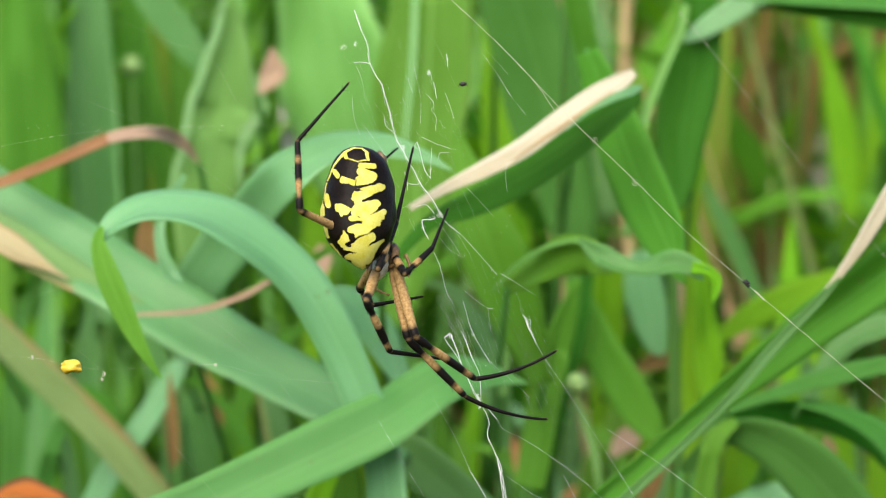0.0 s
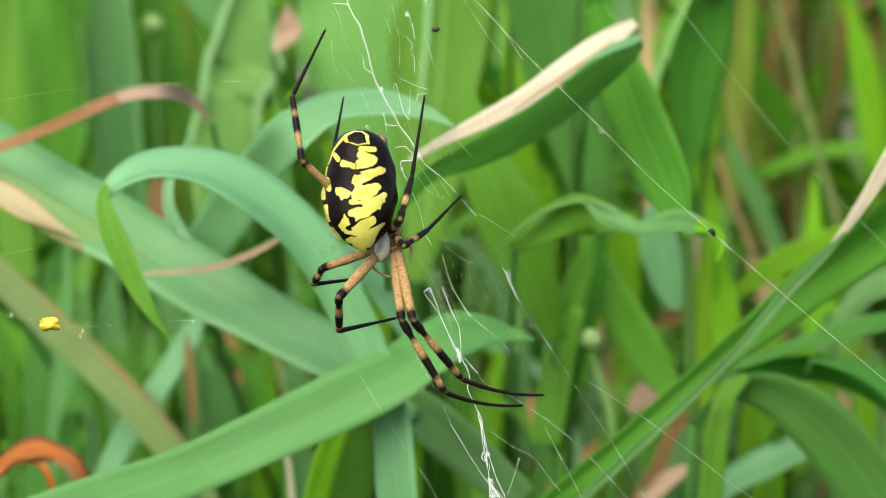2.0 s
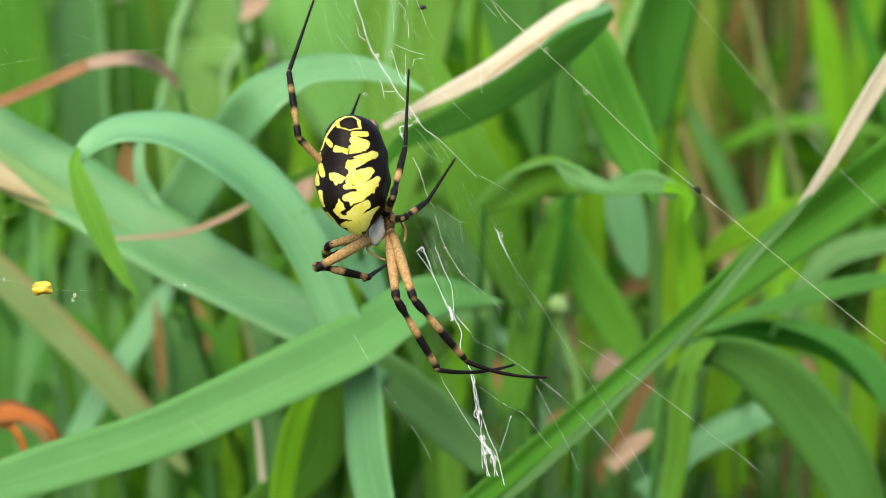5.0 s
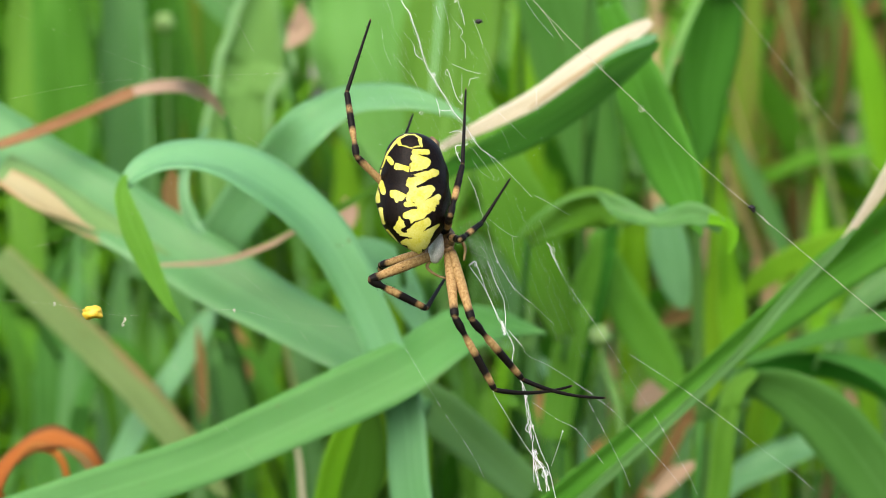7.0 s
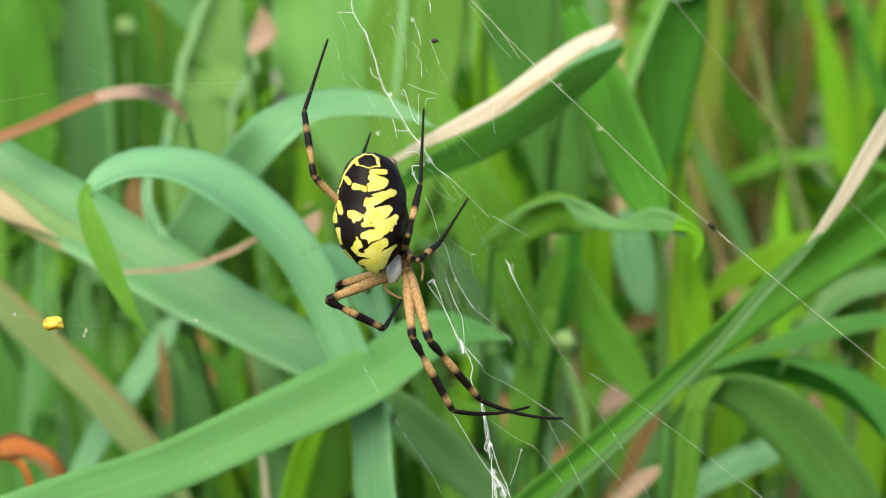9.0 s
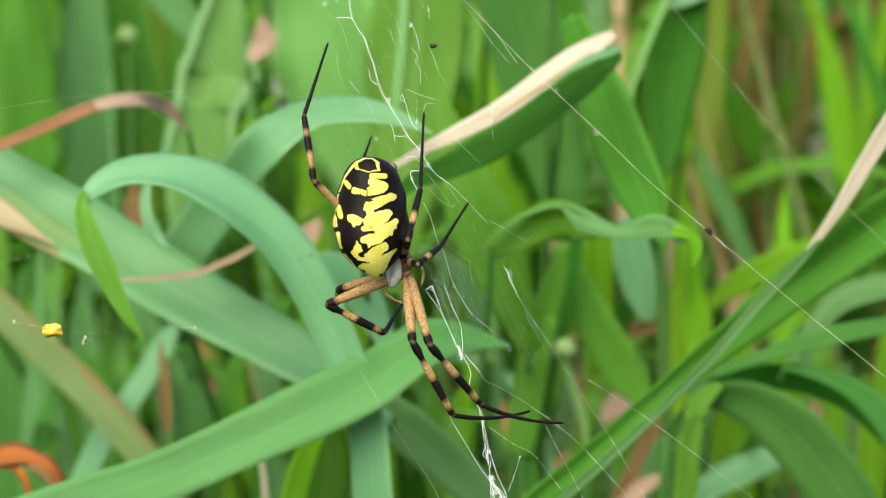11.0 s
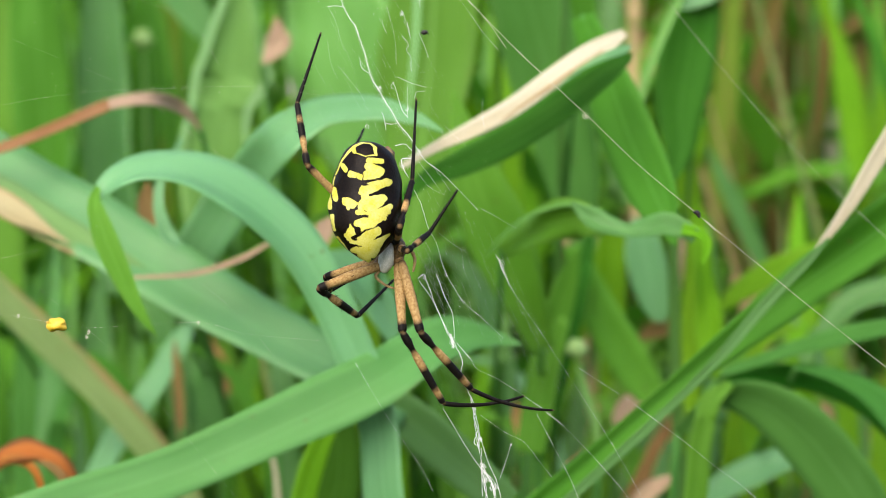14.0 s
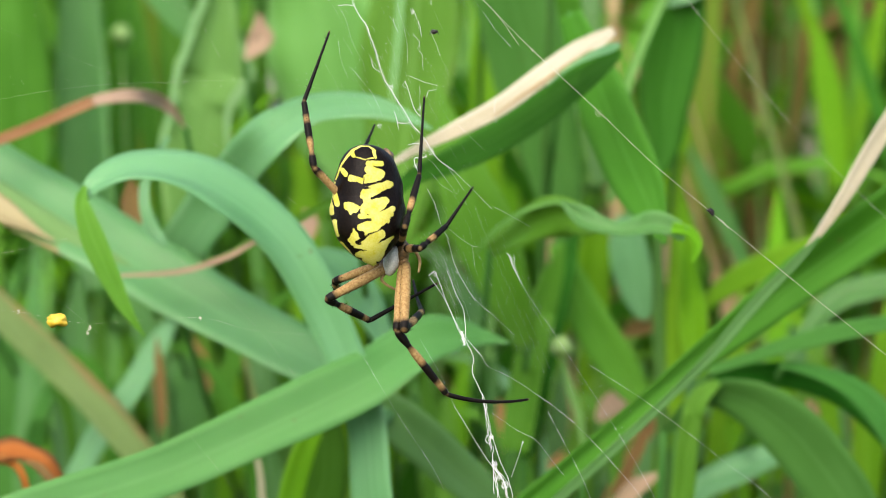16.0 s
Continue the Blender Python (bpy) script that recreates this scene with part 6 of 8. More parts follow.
BAND = ((592, -60), (604, -28), (617, 0), (620, 22), (624, 34), (635, 55), (644, 66), (652, 90), (661, 114), (668, 141), (677, 167), (685, 179), (697, 200), (710, 220), (721, 240), (736, 258), (747, 273), (758, 292))
silk(up, 0.5, 0.45, *BAND, n=4)
silk(up, 0.13, 0.9, *[(u + 2, v + 1) for u, v in BAND], n=4)
silk(up, 0.11, 1.2, *[(u - 1, v + 4) for u, v in BAND[6:]], n=4)
silk(up, 0.5, 0.4, (595, 32), (608, 31), (623, 33))
dots(up, 0.24, 0.6, (595, 32), (608, 55), (617, 88))
silk(up, 0.4, 0.5, (653, 128), (657, 143), (668, 150))
silk(up, 0.4, 0.6, (692, 220), (697, 238), (699, 252))
silk(up, 0.5, 0.5, (697, 239), (708, 242), (719, 240))
silk(up, 0.45, 0.5, (712, 167), (717, 180), (728, 216), (738, 229))
silk(up, 0.3, 0.3, (712, 167), (708, 175), (717, 181))
silk(up, 0.2, 0.3, (738, 176), (738, 205), (738, 228))
up.bead(738, 229, 0.006, 1.5, rs)
silk(up, 0.26, 0.9, (721, 158), (743, 168), (757, 172), (770, 176))
silk(up, 0.28, 0.7, (750, 196), (754, 185), (769, 183))
silk(up, 0.3, 0.8, (727, 38), (731, 46), (733, 58))
silk(up, 0.42, 0.7, (736, 60), (740, 74), (742, 88))
silk(up, 0.26, 1.0, (727, 84), (739, 99), (736, 110), (743, 121), (744, 146))
silk(up, 0.26, 0.6, (692, 55), (695, 68), (701, 79))
silk(up, 0.18, 0.3, (758, 80), (766, 98), (774, 121))
up.bead(774, 121, 0.006, 1.2, rs)
silk(up, 0.4, 0.9, (757, 10), (759, 20), (760, 33))
dots(up, 0.26, 0.5, (615, 139), (640, 170), (655, 190), (670, 223), beads=3)
dots(up, 0.26, 0.5, (595, 95), (600, 130), (612, 160), beads=2)
dots(up, 0.22, 0.5, (700, 30), (715, 90), (717, 135), beads=2)
dots(up, 0.26, 0.6, (820, 7), (846, 40), (872, 78), (900, 110), d=0.0, beads=4)
dots(up, 0.2, 0.5, (826, 0), (850, 24), (868, 44), d=0.0)
dots(up, 0.22, 0.5, (804, 245), (830, 270), (852, 292), beads=2)
silk(up, 0.14, 0.3, (872, 195), (870, 220), (874, 247))
for u, v, size, count in ((685, 177, 8, 9), (727, 46, 5, 7), (575, 6, 6, 5), (597, 0, 5, 5), (758, 292, 8, 9), (744, 300, 6, 6), (736, 215, 5, 5), (665, 246, 5, 6), (729, 316, 5, 6), (759, 18, 3, 4)):
    knot(up, u, v, size, count, 0.24)
silk(up, 0.75, 0.7, (744, 302), (727, 304), (730, 320), (739, 337))
silk(up, 0.42, 0.6, (716, 280), (727, 277), (736, 279), (747, 291))
silk(up, 0.5, 0.4, (758, 292), (772, 309), (795, 325))
dots(up, 0.42, 0.9, (795, 325), (828, 358), (863, 395), beads=5)
dots(up, 0.3, 0.8, (869, 392), (898, 408), (930, 427), beads=3)
silk(up, 0.36, 0.9, (750, 358), (762, 386), (772, 421), (786, 449))
dots(up, 0.26, 0.6, (758, 309), (780, 338), (797, 362))
dots(up, 0.26, 0.6, (783, 316), (800, 340), (813, 360))
dots(up, 0.24, 0.6, (757, 330), (775, 352), (800, 366), (805, 360))
for i in range(34):
    u, v = rs.uniform(575, 800), rs.uniform(0, 300)
    k = rs.uniform(8, 34)
    dots(up, rs.uniform(0.06, 0.13), 0.4, (u, v), (u + 0.3 * k, v + 0.55 * k), (u + 0.55 * k + rs.uniform(-3, 3), v + k))
for i in range(60):
    up.bead(rs.uniform(570, 880), rs.uniform(0, 330), 0.006, rs.uniform(0.3, 0.75), rs)
for i in range(24):
    u, v = rs.uniform(565, 780), rs.uniform(-40, 230)
    silk(up, rs.uniform(0.018, 0.034), 0.3, (u, v), (u + 30, v + 55), (u + 58, v + 115), d=0.009, n=4)
UPPER = up.make("upper_silk", SILK, "white silk band with loose tufts and torn threads")

lo = Strands((830, 600))
MIST = ((748, 440), (770, 482), (790, 525), (806, 565), (818, 612))
for i in range(26):
    o = rs.gauss(0, 8)
    silk(lo, rs.uniform(0.018, 0.04), 1.0, *[(u + o, v + rs.uniform(-4, 4) - 0.4 * o) for u, v in MIST[rs.randint(0, 1):rs.randint(3, 5)]], n=6)
silk(lo, 0.8, 0.8, (753, 514), (764, 507), (772, 526), (778, 542))
silk(lo, 0.45, 0.6, (755, 516), (783, 558), (806, 610), (815, 624))
silk(lo, 0.5, 0.6, (778, 542), (792, 576), (806, 606), (815, 626))
silk(lo, 0.5, 0.6, (786, 505), (799, 540), (815, 577), (819, 620))
silk(lo, 0.3, 0.6, (786, 449), (804, 505), (835, 558))
for k in range(4):
    silk(lo, 0.55, 1.8, (811 + k, 612), (814 + k, 626), (815 + k, 638))
knot(lo, 815, 625, 9, 10, 0.3)
knot(lo, 764, 512, 7, 8, 0.3)
knot(lo, 803, 507, 4, 5, 0.25)
silk(lo, 0.62, 0.6, (820, 632), (829, 648), (833, 665), (830, 683), (838, 702), (846, 719), (852, 732), (857, 747))
for k in range(4):
    silk(lo, 0.4, 1.3, (847 + k, 722 + 6 * k), (852 + 1.2 * k, 750), (856 + 2 * k, 774), (858 + 2 * k, 794), (861 + k, 812 + 4 * k))
for k in range(3):
    silk(lo, 0.42, 1.4, (868 + 2 * k, 852), (878 + 2 * k, 866), (888 + k, 884), (893 + 2 * k, 915))
    silk(lo, 0.42, 1.4, (866 + k, 842), (868 + 2 * k, 862), (873 + k, 884), (878 + 2 * k, 915))
silk(lo, 0.6, 0.8, (858, 795), (854, 806), (861, 811))
silk(lo, 0.45, 0.5, (865, 793), (873, 820), (881, 844), (896, 877), (908, 930))
silk(lo, 0.4, 0.4, (799, 745), (807, 758), (845, 820), (866, 850), (885, 868), (900, 890))
silk(lo, 0.5, 0.8, (868, 815), (867, 840), (869, 862), (870, 900))
for u, v, size in ((870, 846, 7), (876, 872, 9), (888, 884, 9), (866, 800, 5)):
    knot(lo, u, v, size, 14, 0.26)
silk(lo, 0.26, 0.4, (920, 809), (912, 836), (900, 870))
lo.bead(920, 809, 0.006, 1.6, rs)
dots(lo, 0.27, 0.6, (823, 628), (846, 654), (859, 674), (892, 690), (940, 720), (1013, 774), beads=8)
silk(lo, 0.4, 0.4, (823, 628), (836, 644), (847, 656))
dots(lo, 0.27, 0.6, (865, 756), (910, 787), (943, 804), (972, 840), (993, 866), beads=8)
dots(lo, 0.27, 0.6, (823, 540), (842, 562), (868, 584), (907, 620), beads=8)
silk(lo, 0.5, 0.7, (891, 474), (898, 481), (902, 495), (909, 510), (916, 523), d=0.01)
silk(lo, 0.3, 0.6, (896, 478), (906, 484), (905, 498), (911, 508), d=0.01)
knot(lo, 901, 488, 5, 8, 0.22, 0.01)
dots(lo, 0.27, 0.6, (916, 523), (937, 558), (973, 610), (1026, 692), (1091, 793), (1142, 882), (1160, 920), d=0.011, beads=22)
dots(lo, 0.25, 0.6, (940, 720), (990, 755), (1046, 808), (1106, 874), (1130, 905), d=0.011, beads=14)
dots(lo, 0.26, 0.7, (965, 753), (1000, 820), (1026, 870), (1040, 905), d=0.011, beads=6)
dots(lo, 0.3, 0.7, (1040, 672), (1056, 682), (1127, 728), (1162, 753), (1233, 806), (1283, 846), (1329, 879), (1370, 915), d=0.01, beads=24)
dots(lo, 0.3, 0.7, (790, 432), (810, 448), (830, 461), (839, 462))
dots(lo, 0.26, 0.7, (830, 461), (833, 480), (835, 498), beads=3)
dots(lo, 0.2, 0.6, (640, 660), (700, 760), (760, 850), (780, 890), d=0.01, beads=4)
dots(lo, 0.2, 0.6, (735, 620), (775, 690), (800, 745), beads=4)
for i in range(13):
    o = 4 + 12.8 * i + rs.uniform(-6, 6)
    dots(lo, rs.uniform(0.05, 0.11), 0.3, (748 + o, 330 + 10 * i), (788 + o * 1.05, 430 + 11 * i), (818 + o * 1.2, 520 + 12 * i), (850 + o * 1.25, 600 + 13 * i), d=0.009, beads=1)
for i in range(70):
    u = rs.uniform(800, 1120)
    lo.bead(u, 470 + (u - 800) * 1.05 + rs.uniform(-60, 90), 0.011, rs.uniform(0.3, 0.8), rs)
LOWER = lo.make("lower_silk", SILK, "white silk band and fine dotted threads")

an = Strands((1150, 320))
an.line([(700, -110, 0.0), (820, 0, 0.0), (940, 122, 0.0), (1058, 233, 0.0), (1150, 322, 0.0), (1254, 410, 0.0), (1400, 532, 0.0), (1568, 668, 0.0), (1900, 930, 0.0)], 0.42, 14, jitter=0.35, rnd=rs)
an.line([(838, 18, 0.0), (880, 62, 0.0), (915, 112, 0.0)], 0.45, 8, jitter=0.5, rnd=rs)
for u, v, k in ((1056, 234, 6), (985, 161, 5), (940, 122, 2.5)):
    for i in range(9):
        a = rs.uniform(0, 6.28)
        an.line([(u, v, 0), (u + k * math.cos(a), v + k * math.sin(a), 0), (u + k * math.cos(a + 1), v + k * math.sin(a + 1), 0)], 0.18, 3, rnd=rs)
for i in range(6):
    an.bead(1270 + 3 * i, 423 + 3 * i, 0.0, 2.0, rs)
ANCHOR = an.make("anchor_thread", SILK_GREY, "thick beaded silk anchor line")
sp = Strands((1150, 320))
sp.bead(1254, 409, -0.0004, 5, rs)
sp.bead(1257, 413, -0.0004, 4, rs)
sp.bead(1251, 407, -0.0004, 4, rs)
SPECK = sp.make("debris", BLACK, "dark speck caught on the anchor line")

fa = Strands((1400, 260))
fa.line([(1120, -70, -0.03), (1190, 12, -0.03), (1330, 185, -0.03), (1450, 318, -0.03), (1568, 432, -0.03), (1760, 610, -0.03)], 0.24, 14, rnd=rs)
FARLINE = fa.make("outer_thread", SILK_DULL, "blurred dusty outer thread")

lf = Strands((92, 585))
lf.dashed([(-120, 560, 0.0), (20, 570, 0.0), (92, 583, 0.0), (160, 590, 0.0), (340, 580, 0.0), (430, 600, 0.0), (560, 612, 0.0)], 0.19, rnd=rs)
lf.dashed([(-60, 205, 0.0), (60, 182, 0.0), (180, 168, 0.0), (300, 163, 0.0), (440, 160, 0.0), (560, 175, 0.0)], 0.19, rnd=rs)
lf.dashed([(-40, 55, 0.01), (120, 120, 0.01), (220, 165, 0.01), (340, 250, 0.01), (520, 380, 0.01)], 0.11, rnd=rs)
lf.dashed([(180, -20, 0.0), (260, 14, 0.0), (330, 40, 0.0), (380, 120, 0.0)], 0.16, rnd=rs)
lf.dashed([(60, 520, 0.0), (200, 640, 0.0), (330, 790, 0.0), (420, 900, 0.0)], 0.1, rnd=rs)
lf.dashed([(300, 470, 0.0), (420, 570, 0.0), (520, 690, 0.0)], 0.1, rnd=rs)
lf.dashed([(-20, 470, 0.0), (50, 455, 0.0), (110, 440, 0.0)], 0.16, rnd=rs)
for i in range(70):
    u, v = rs.choice(((rs.uniform(0, 560), 163 + rs.uniform(-8, 8)), (rs.uniform(20, 540), rs.uniform(20, 640))))
    lf.bead(u, v, 0.0, rs.uniform(0.4, 0.9), rs)
for u, v in ((147, 606), (24, 570), (345, 582), (150, 598)):
    for i in range(6):
        a = rs.uniform(0, 6.28)
        lf.line([(u, v, 0), (u + 3 * math.cos(a), v + 4 * math.sin(a), 0), (u + 3 * math.cos(a + 2.0), v + 4 * math.sin(a + 1.5), 0)], 0.32, 3, rnd=rs)
LEFT = lf.make("side_thread", SILK_GREY, "fine dotted side threads with white fluff")


def lumpy(name, mat, label, size, seed, parent=None, rough=0.35):
    bm = bmesh.new()
    bmesh.ops.create_icosphere(bm, subdivisions=3, radius=1.0)
    for v in bm.verts:
        k = 1 + rough * noise.noise(v.co * 1.7 + Vector((seed, 0, 0)))
        v.co = Vector((v.co.x * size[0] * k, v.co.y * size[1] * k, v.co.z * size[2] * k))
    me = bpy.data.meshes.new(name)
    bm.to_mesh(me)
    bm.free()
    me.materials.append(mat)
    me.shade_smooth()
    ob = new(name, me)
    ob.parent = parent
    return tagged(ob, label)


for root, place, size in ((BUD_PLANT, (-0.0748, 0.274, 0.4503), 0.0024), (PALE_BUD_PLANT, (0.0233, 0.160, 0.3809), 0.0021)):
    bud = lumpy("bud", BUD_GREEN, "round pale green flower bud", (size, size, 0.95 * size), 12, root, 0.2)
    bud.location = Vector(place) - root.location
petal = tagged(lumpy("yellow_petal", PETAL, "", (0.00145, 0.0010, 0.0008), 3, None, 0.5), "small yellow petal scrap caught on a thread", "petal")
gnat = tagged(new("small_gnat"), "tiny dark gnat caught in the web", "insect")
lumpy("gnat_body", BLACK, "", (0.00042, 0.0003, 0.0003), 8, gnat)
for k in (-1, 1):
    vs, fs = tube([(0, 0, 0), (0.0004 * k, 0, 0.0003), (0.0006 * k, 0, -0.0004)], 0.00004, 4)
    mesh_object("gnat_leg", vs, fs, BLACK, gnat)

# ---------- spider
spider = new("garden_spider")
tagged(spider, "black and yellow garden spider hanging head-down on its web", "spider")

# markings of the back as rounded strokes: from x, z to x, z, the two half widths
CROWN = [(-9, 104.3, -21.3, 99, 1.42, 2.46), (-21.3, 99, -31.3, 90, 2.46, 2.99), (-31.3, 90, -40.3, 78.3, 2.99, 2.46), (-40.3, 78.3, -47, 65, 2.26, 1.74), (-47, 65, -55.6, 45, 1.58, 1.21), (-9, 104.3, 3.7, 103, 1.05, 1.05),
     (3.7, 103, 13.7, 95.7, 1.05, 1.94), (12, 94.3, 15.4, 83, 2.62, 2.62), (-22.3, 85, -1.3, 79, 0.26, 0.42), (-1.3, 79, 11, 82.3, 0.47, 1.58)]
UPPER_LOBES = [(3, 72.3, 26.4, 72, 4.8, 4.8), (3.7, 61, 23.7, 54, 7.56, 8.4), (-0.3, 47.7, 18.7, 49.7, 5.64, 8.04), (-7, 40, 13.7, 45, 3.96, 5.64), (-0.3, 19, 42, 36.3, 9.6, 5.16), (4.4, 27.7, 37.7, 35, 4.8, 7.2),
     (-7.6, 14.3, 3.7, 19.7, 3.6, 6.36), (2, -4.3, 33, 6.7, 11.16, 6.84), (-3.6, -11, 26.4, -1, 7.2, 8.4), (-1.3, 25, 2, -11.7, 6.36, 6.36)]
LOWER_LOBES = [(-11, -21, 13.7, -17, 4.44, 6.36), (13.7, -16.7, 46, -7.7, 7.2, 5.16), (13.7, -22.3, 39.7, -16.7, 5.64, 7.56), (-11, -40, 10.4, -35.7, 6, 9.96), (3.7, -41.7, 33, -29, 10.44, 7.56), (-21, -74.3, 0.4, -73, 2.04, 5.16),
     (0.4, -65.7, 25, -51.7, 9.6, 8.04), (4.4, -72.3, 18.7, -65, 10.44, 6.84), (-16.3, -87.7, 3.7, -85, 4.44, 12), (3.7, -82.3, 20.4, -78.3, 12, 12)]
TAIL_LOBES = [(20.4, -78.3, 45.4, -56.7, 8.04, 2.76), (7, -95, 11.7, -103, 12, 5.16), (18.7, -91.7, 30.4, -72.3, 8.04, 5.64), (-3, -95, 3.7, -98.3, 5.64, 7.2), (3.7, -38.3, 5.4, -65, 8.04, 8.04)]
SPOTS = [(-43, 61, -37, 53.3, 4.73, 4.73), (-28.6, 47, -9, 42.3, 5.5, 4.73), (-55.6, 18.3, -52.3, 1.7, 4.4, 5.17), (-32.3, -2.3, -21, -6.7, 7.7, 7.7), (-37.6, 1.7, -33, -1.7, 2.97, 5.17), (-21, -6.7, -13.6, -5, 5.17, 2.53),
     (-28, -8.3, -27.6, -15.7, 5.17, 2.2), (-22.3, -43.3, -21.3, -53.3, 1.87, 5.83), (-21.3, -53.3, -21, -62.3, 6.6, 9.9), (-29, -62.3, -13.6, -63, 4.4, 4.4), (-63, 2.3, -62, -15.7, 2.97, 2.97), (-57, -29, -51, -53.7, 4.4, 2.97)]
RIM = [(-26.3, 94.3, -23.0, 86.3, 4.0, 3.3), (-22.3, 85.0, -1.3, 79.0, 0.8, 1.0),
     (-46.3, -65.0, -25.6, -87.7, 1.3, 1.3), (-57.0, 41.0, -63.0, 4.3, 1.0, 1.0)]
LOBES = CROWN + UPPER_LOBES + LOWER_LOBES + TAIL_LOBES + SPOTS + RIM
GAPS_RIGHT = [(18.7, 62.3, 34.4, 66.7, 0.4, 2.16), (-0.3, 34.3, 17, 38.3, 0.4, 0.8), (17, 38.3, 39.7, 47.7, 0.8, 3.2), (9.7, 11, 30.4, 17.7, 0.4, 1.6), (30.4, 17.7, 51, 25, 1.6, 4.24), (21, -14.3, 32, -7.7, 0.4, 1.36),
     (32, -7.7, 45, 3.3, 1.36, 4.24), (41, -21, 51, -23, 0.56, 2.64), (3.7, -51.7, 18.7, -47, 1.36, 1.04), (18.7, -47, 36.4, -35.7, 1.04, 2.96), (18.7, -67.3, 28.7, -61.7, 0.64, 2.16), (28.7, -61.7, 51, -46.7, 2.16, 4.56)]
GAPS_LEFT = [(-31.6, 55.7, -34.3, 41.7, 1.3, 1.3), (-4.0, 47.7, -5.6, 33.7, 1.0, 1.3), (-46.3, 60.0, -51.3, 45.0, 0.7, 0.8),
     (-17, 31, 10.4, 26.7, 3.4, 0.68), (-17, -28.3, 8.4, -28.3, 2.8, 0.59), (-16.3, -66.3, 3.7, -53, 3.65, 1.44), (-25, -79.3, -1, -79.3, 0.85, 0.68), (1, -17, 5, -17.7, 0.85, 0.85), (12.4, -17.7, 15, -17.7, 0.59, 0.59),
     (-41.3, 55.7, -37, 63.3, 0.34, 0.34), (-27, 45.7, -25, 40, 0.34, 0.34), (-17.6, 45.7, -16.3, 39, 0.42, 0.42), (3.7, 35, 6.4, 34.3, 0.59, 0.59), (17, 29, 19, 27.7, 0.34, 0.34), (-9, -78.3, -7, -81.7, 0.42, 0.42)]
GAPS = GAPS_RIGHT + GAPS_LEFT


def stroke_value(x, z, items):
    """How deep a point lies inside the nearest rounded stroke."""
    best = -50.0
    x, z = x + 1.3 * noise.noise((x * 0.13, z * 0.13, 1.0)), z + 1.3 * noise.noise((x * 0.13, z * 0.13, 7.0))
    for x0, z0, x1, z1, r0, r1 in items:
        dx, dz = x1 - x0, z1 - z0
        k = min(1.0, max(0.0, ((x - x0) * dx + (z - z0) * dz) / (dx * dx + dz * dz)))
        best = max(best, r0 + (r1 - r0) * k - math.hypot(x - x0 - k * dx, z - z0 - k * dz))
    return best


def abdomen():
    prof = spline([(0, 108, -2, 0.5), (0.03, 105, -2, 17), (0.08, 96, -1, 33), (0.16, 76, 0.5, 49), (0.3, 45, 1, 59), (0.48, 5, 0.5, 65.5), (0.58, -15, 0.5, 66), (0.7, -45, 1, 60),
                   (0.8, -65, 2, 50), (0.89, -85, 4, 34), (0.96, -100, 8, 15), (1.0, -108, 11, 0.5)], 160)
    vs, fs, val = [], [], []
    m = 168
    for _, z, cx, r in prof:
        for k in range(m):
            a = 2 * math.pi * k / m
            x, y = r * math.cos(a), r * math.sin(a)
            y *= 0.86 if y < 0 else 0.95
            dimple = 1 - 0.02 * math.cos(a * 6) * math.sin(z * 0.12)
            vs.append(((cx + x * dimple) * PXM, (y + 0.30 * min(0.0, z - 15)) * PXM, z * PXM))
            wrap = cx + x
            v = stroke_value(wrap, z, LOBES)
            g = stroke_value(wrap, z, GAPS)
            v -= 60.0 if y > 0 and abs(x) < 0.93 * r else 0.0
            val.append(min(v, -g))
    for i in range(len(prof) - 1):
        for k in range(m):
            a, b = i * m + k, i * m + (k + 1) % m
            fs.append((a, a + m, b + m, b))
    return mesh_object("abdomen", vs, fs, ABDOMEN, spider, "glossy black abdomen with yellow lobed bands and spots", None, ("pattern", val))


ABDO = abdomen()


def body_blob(name, mat, label, centre, size, turn, seed, rough=0.12):
    ob = lumpy(name, mat, label, [s * PXM for s in size], seed, spider, rough)
    ob.matrix_basis = pose(centre[0] * PXM, centre[1] * PXM, centre[2] * PXM, 0, turn, 0)
    return ob


body_blob("carapace", CARAPACE, "silvery haired carapace", (42, 22, -98), (15, 20, 28), 12, 2, 0.03)
body_blob("head", HIP, "mottled brown head region", (62, 24, -84), (12, 18, 24), 5, 4)
body_blob("spinnerets", SPIN, "brown spinnerets", (37, 16, 89), (8, 11, 14), -35, 5, 0.3).parent = ABDO
for x0, z0, x1, z1, x2, z2 in ((32, -118, 24, -132, 58, -152), (84, -80, 92, -98, 90, -120)):
    c = spline([(x0, 26, z0), (x1, 22, z1), ((x1 + x2) / 2, 20, (z1 + z2) / 2 - 4), (x2, 18, z2)], 14)
    vs, fs = tube(c * PXM, [PXM * r for r in np.linspace(3.4, 2.0, 15)], 8)
    mesh_object("pedipalp", vs, fs, TAN, spider, "thin amber pedipalp")

LENGTHS = {"A": (13.96, 8.78, 10.08), "B": (12.59, 7.20, 7.05), "C": (6.84, 9.00, 10.80), "D": (5.40, 6.12, 6.84), "E": (9.28, 10.80, 11.23), "F": (9.64, 10.94, 11.23), "G": (8.78, 8.49, 10.08), "J": (8.06, 4.32, 6.84)}
HIPS = {"A": (2.09, 2.16, -4.68), "B": (2.45, 3.24, -4.32), "C": (4.03, 1.80, -5.04), "D": (4.32, 2.16, -5.54), "E": (4.46, 1.44, -7.56), "F": (4.89, 1.01, -7.41), "G": (2.45, 1.58, -7.92), "J": (2.02, 2.45, -7.41)}
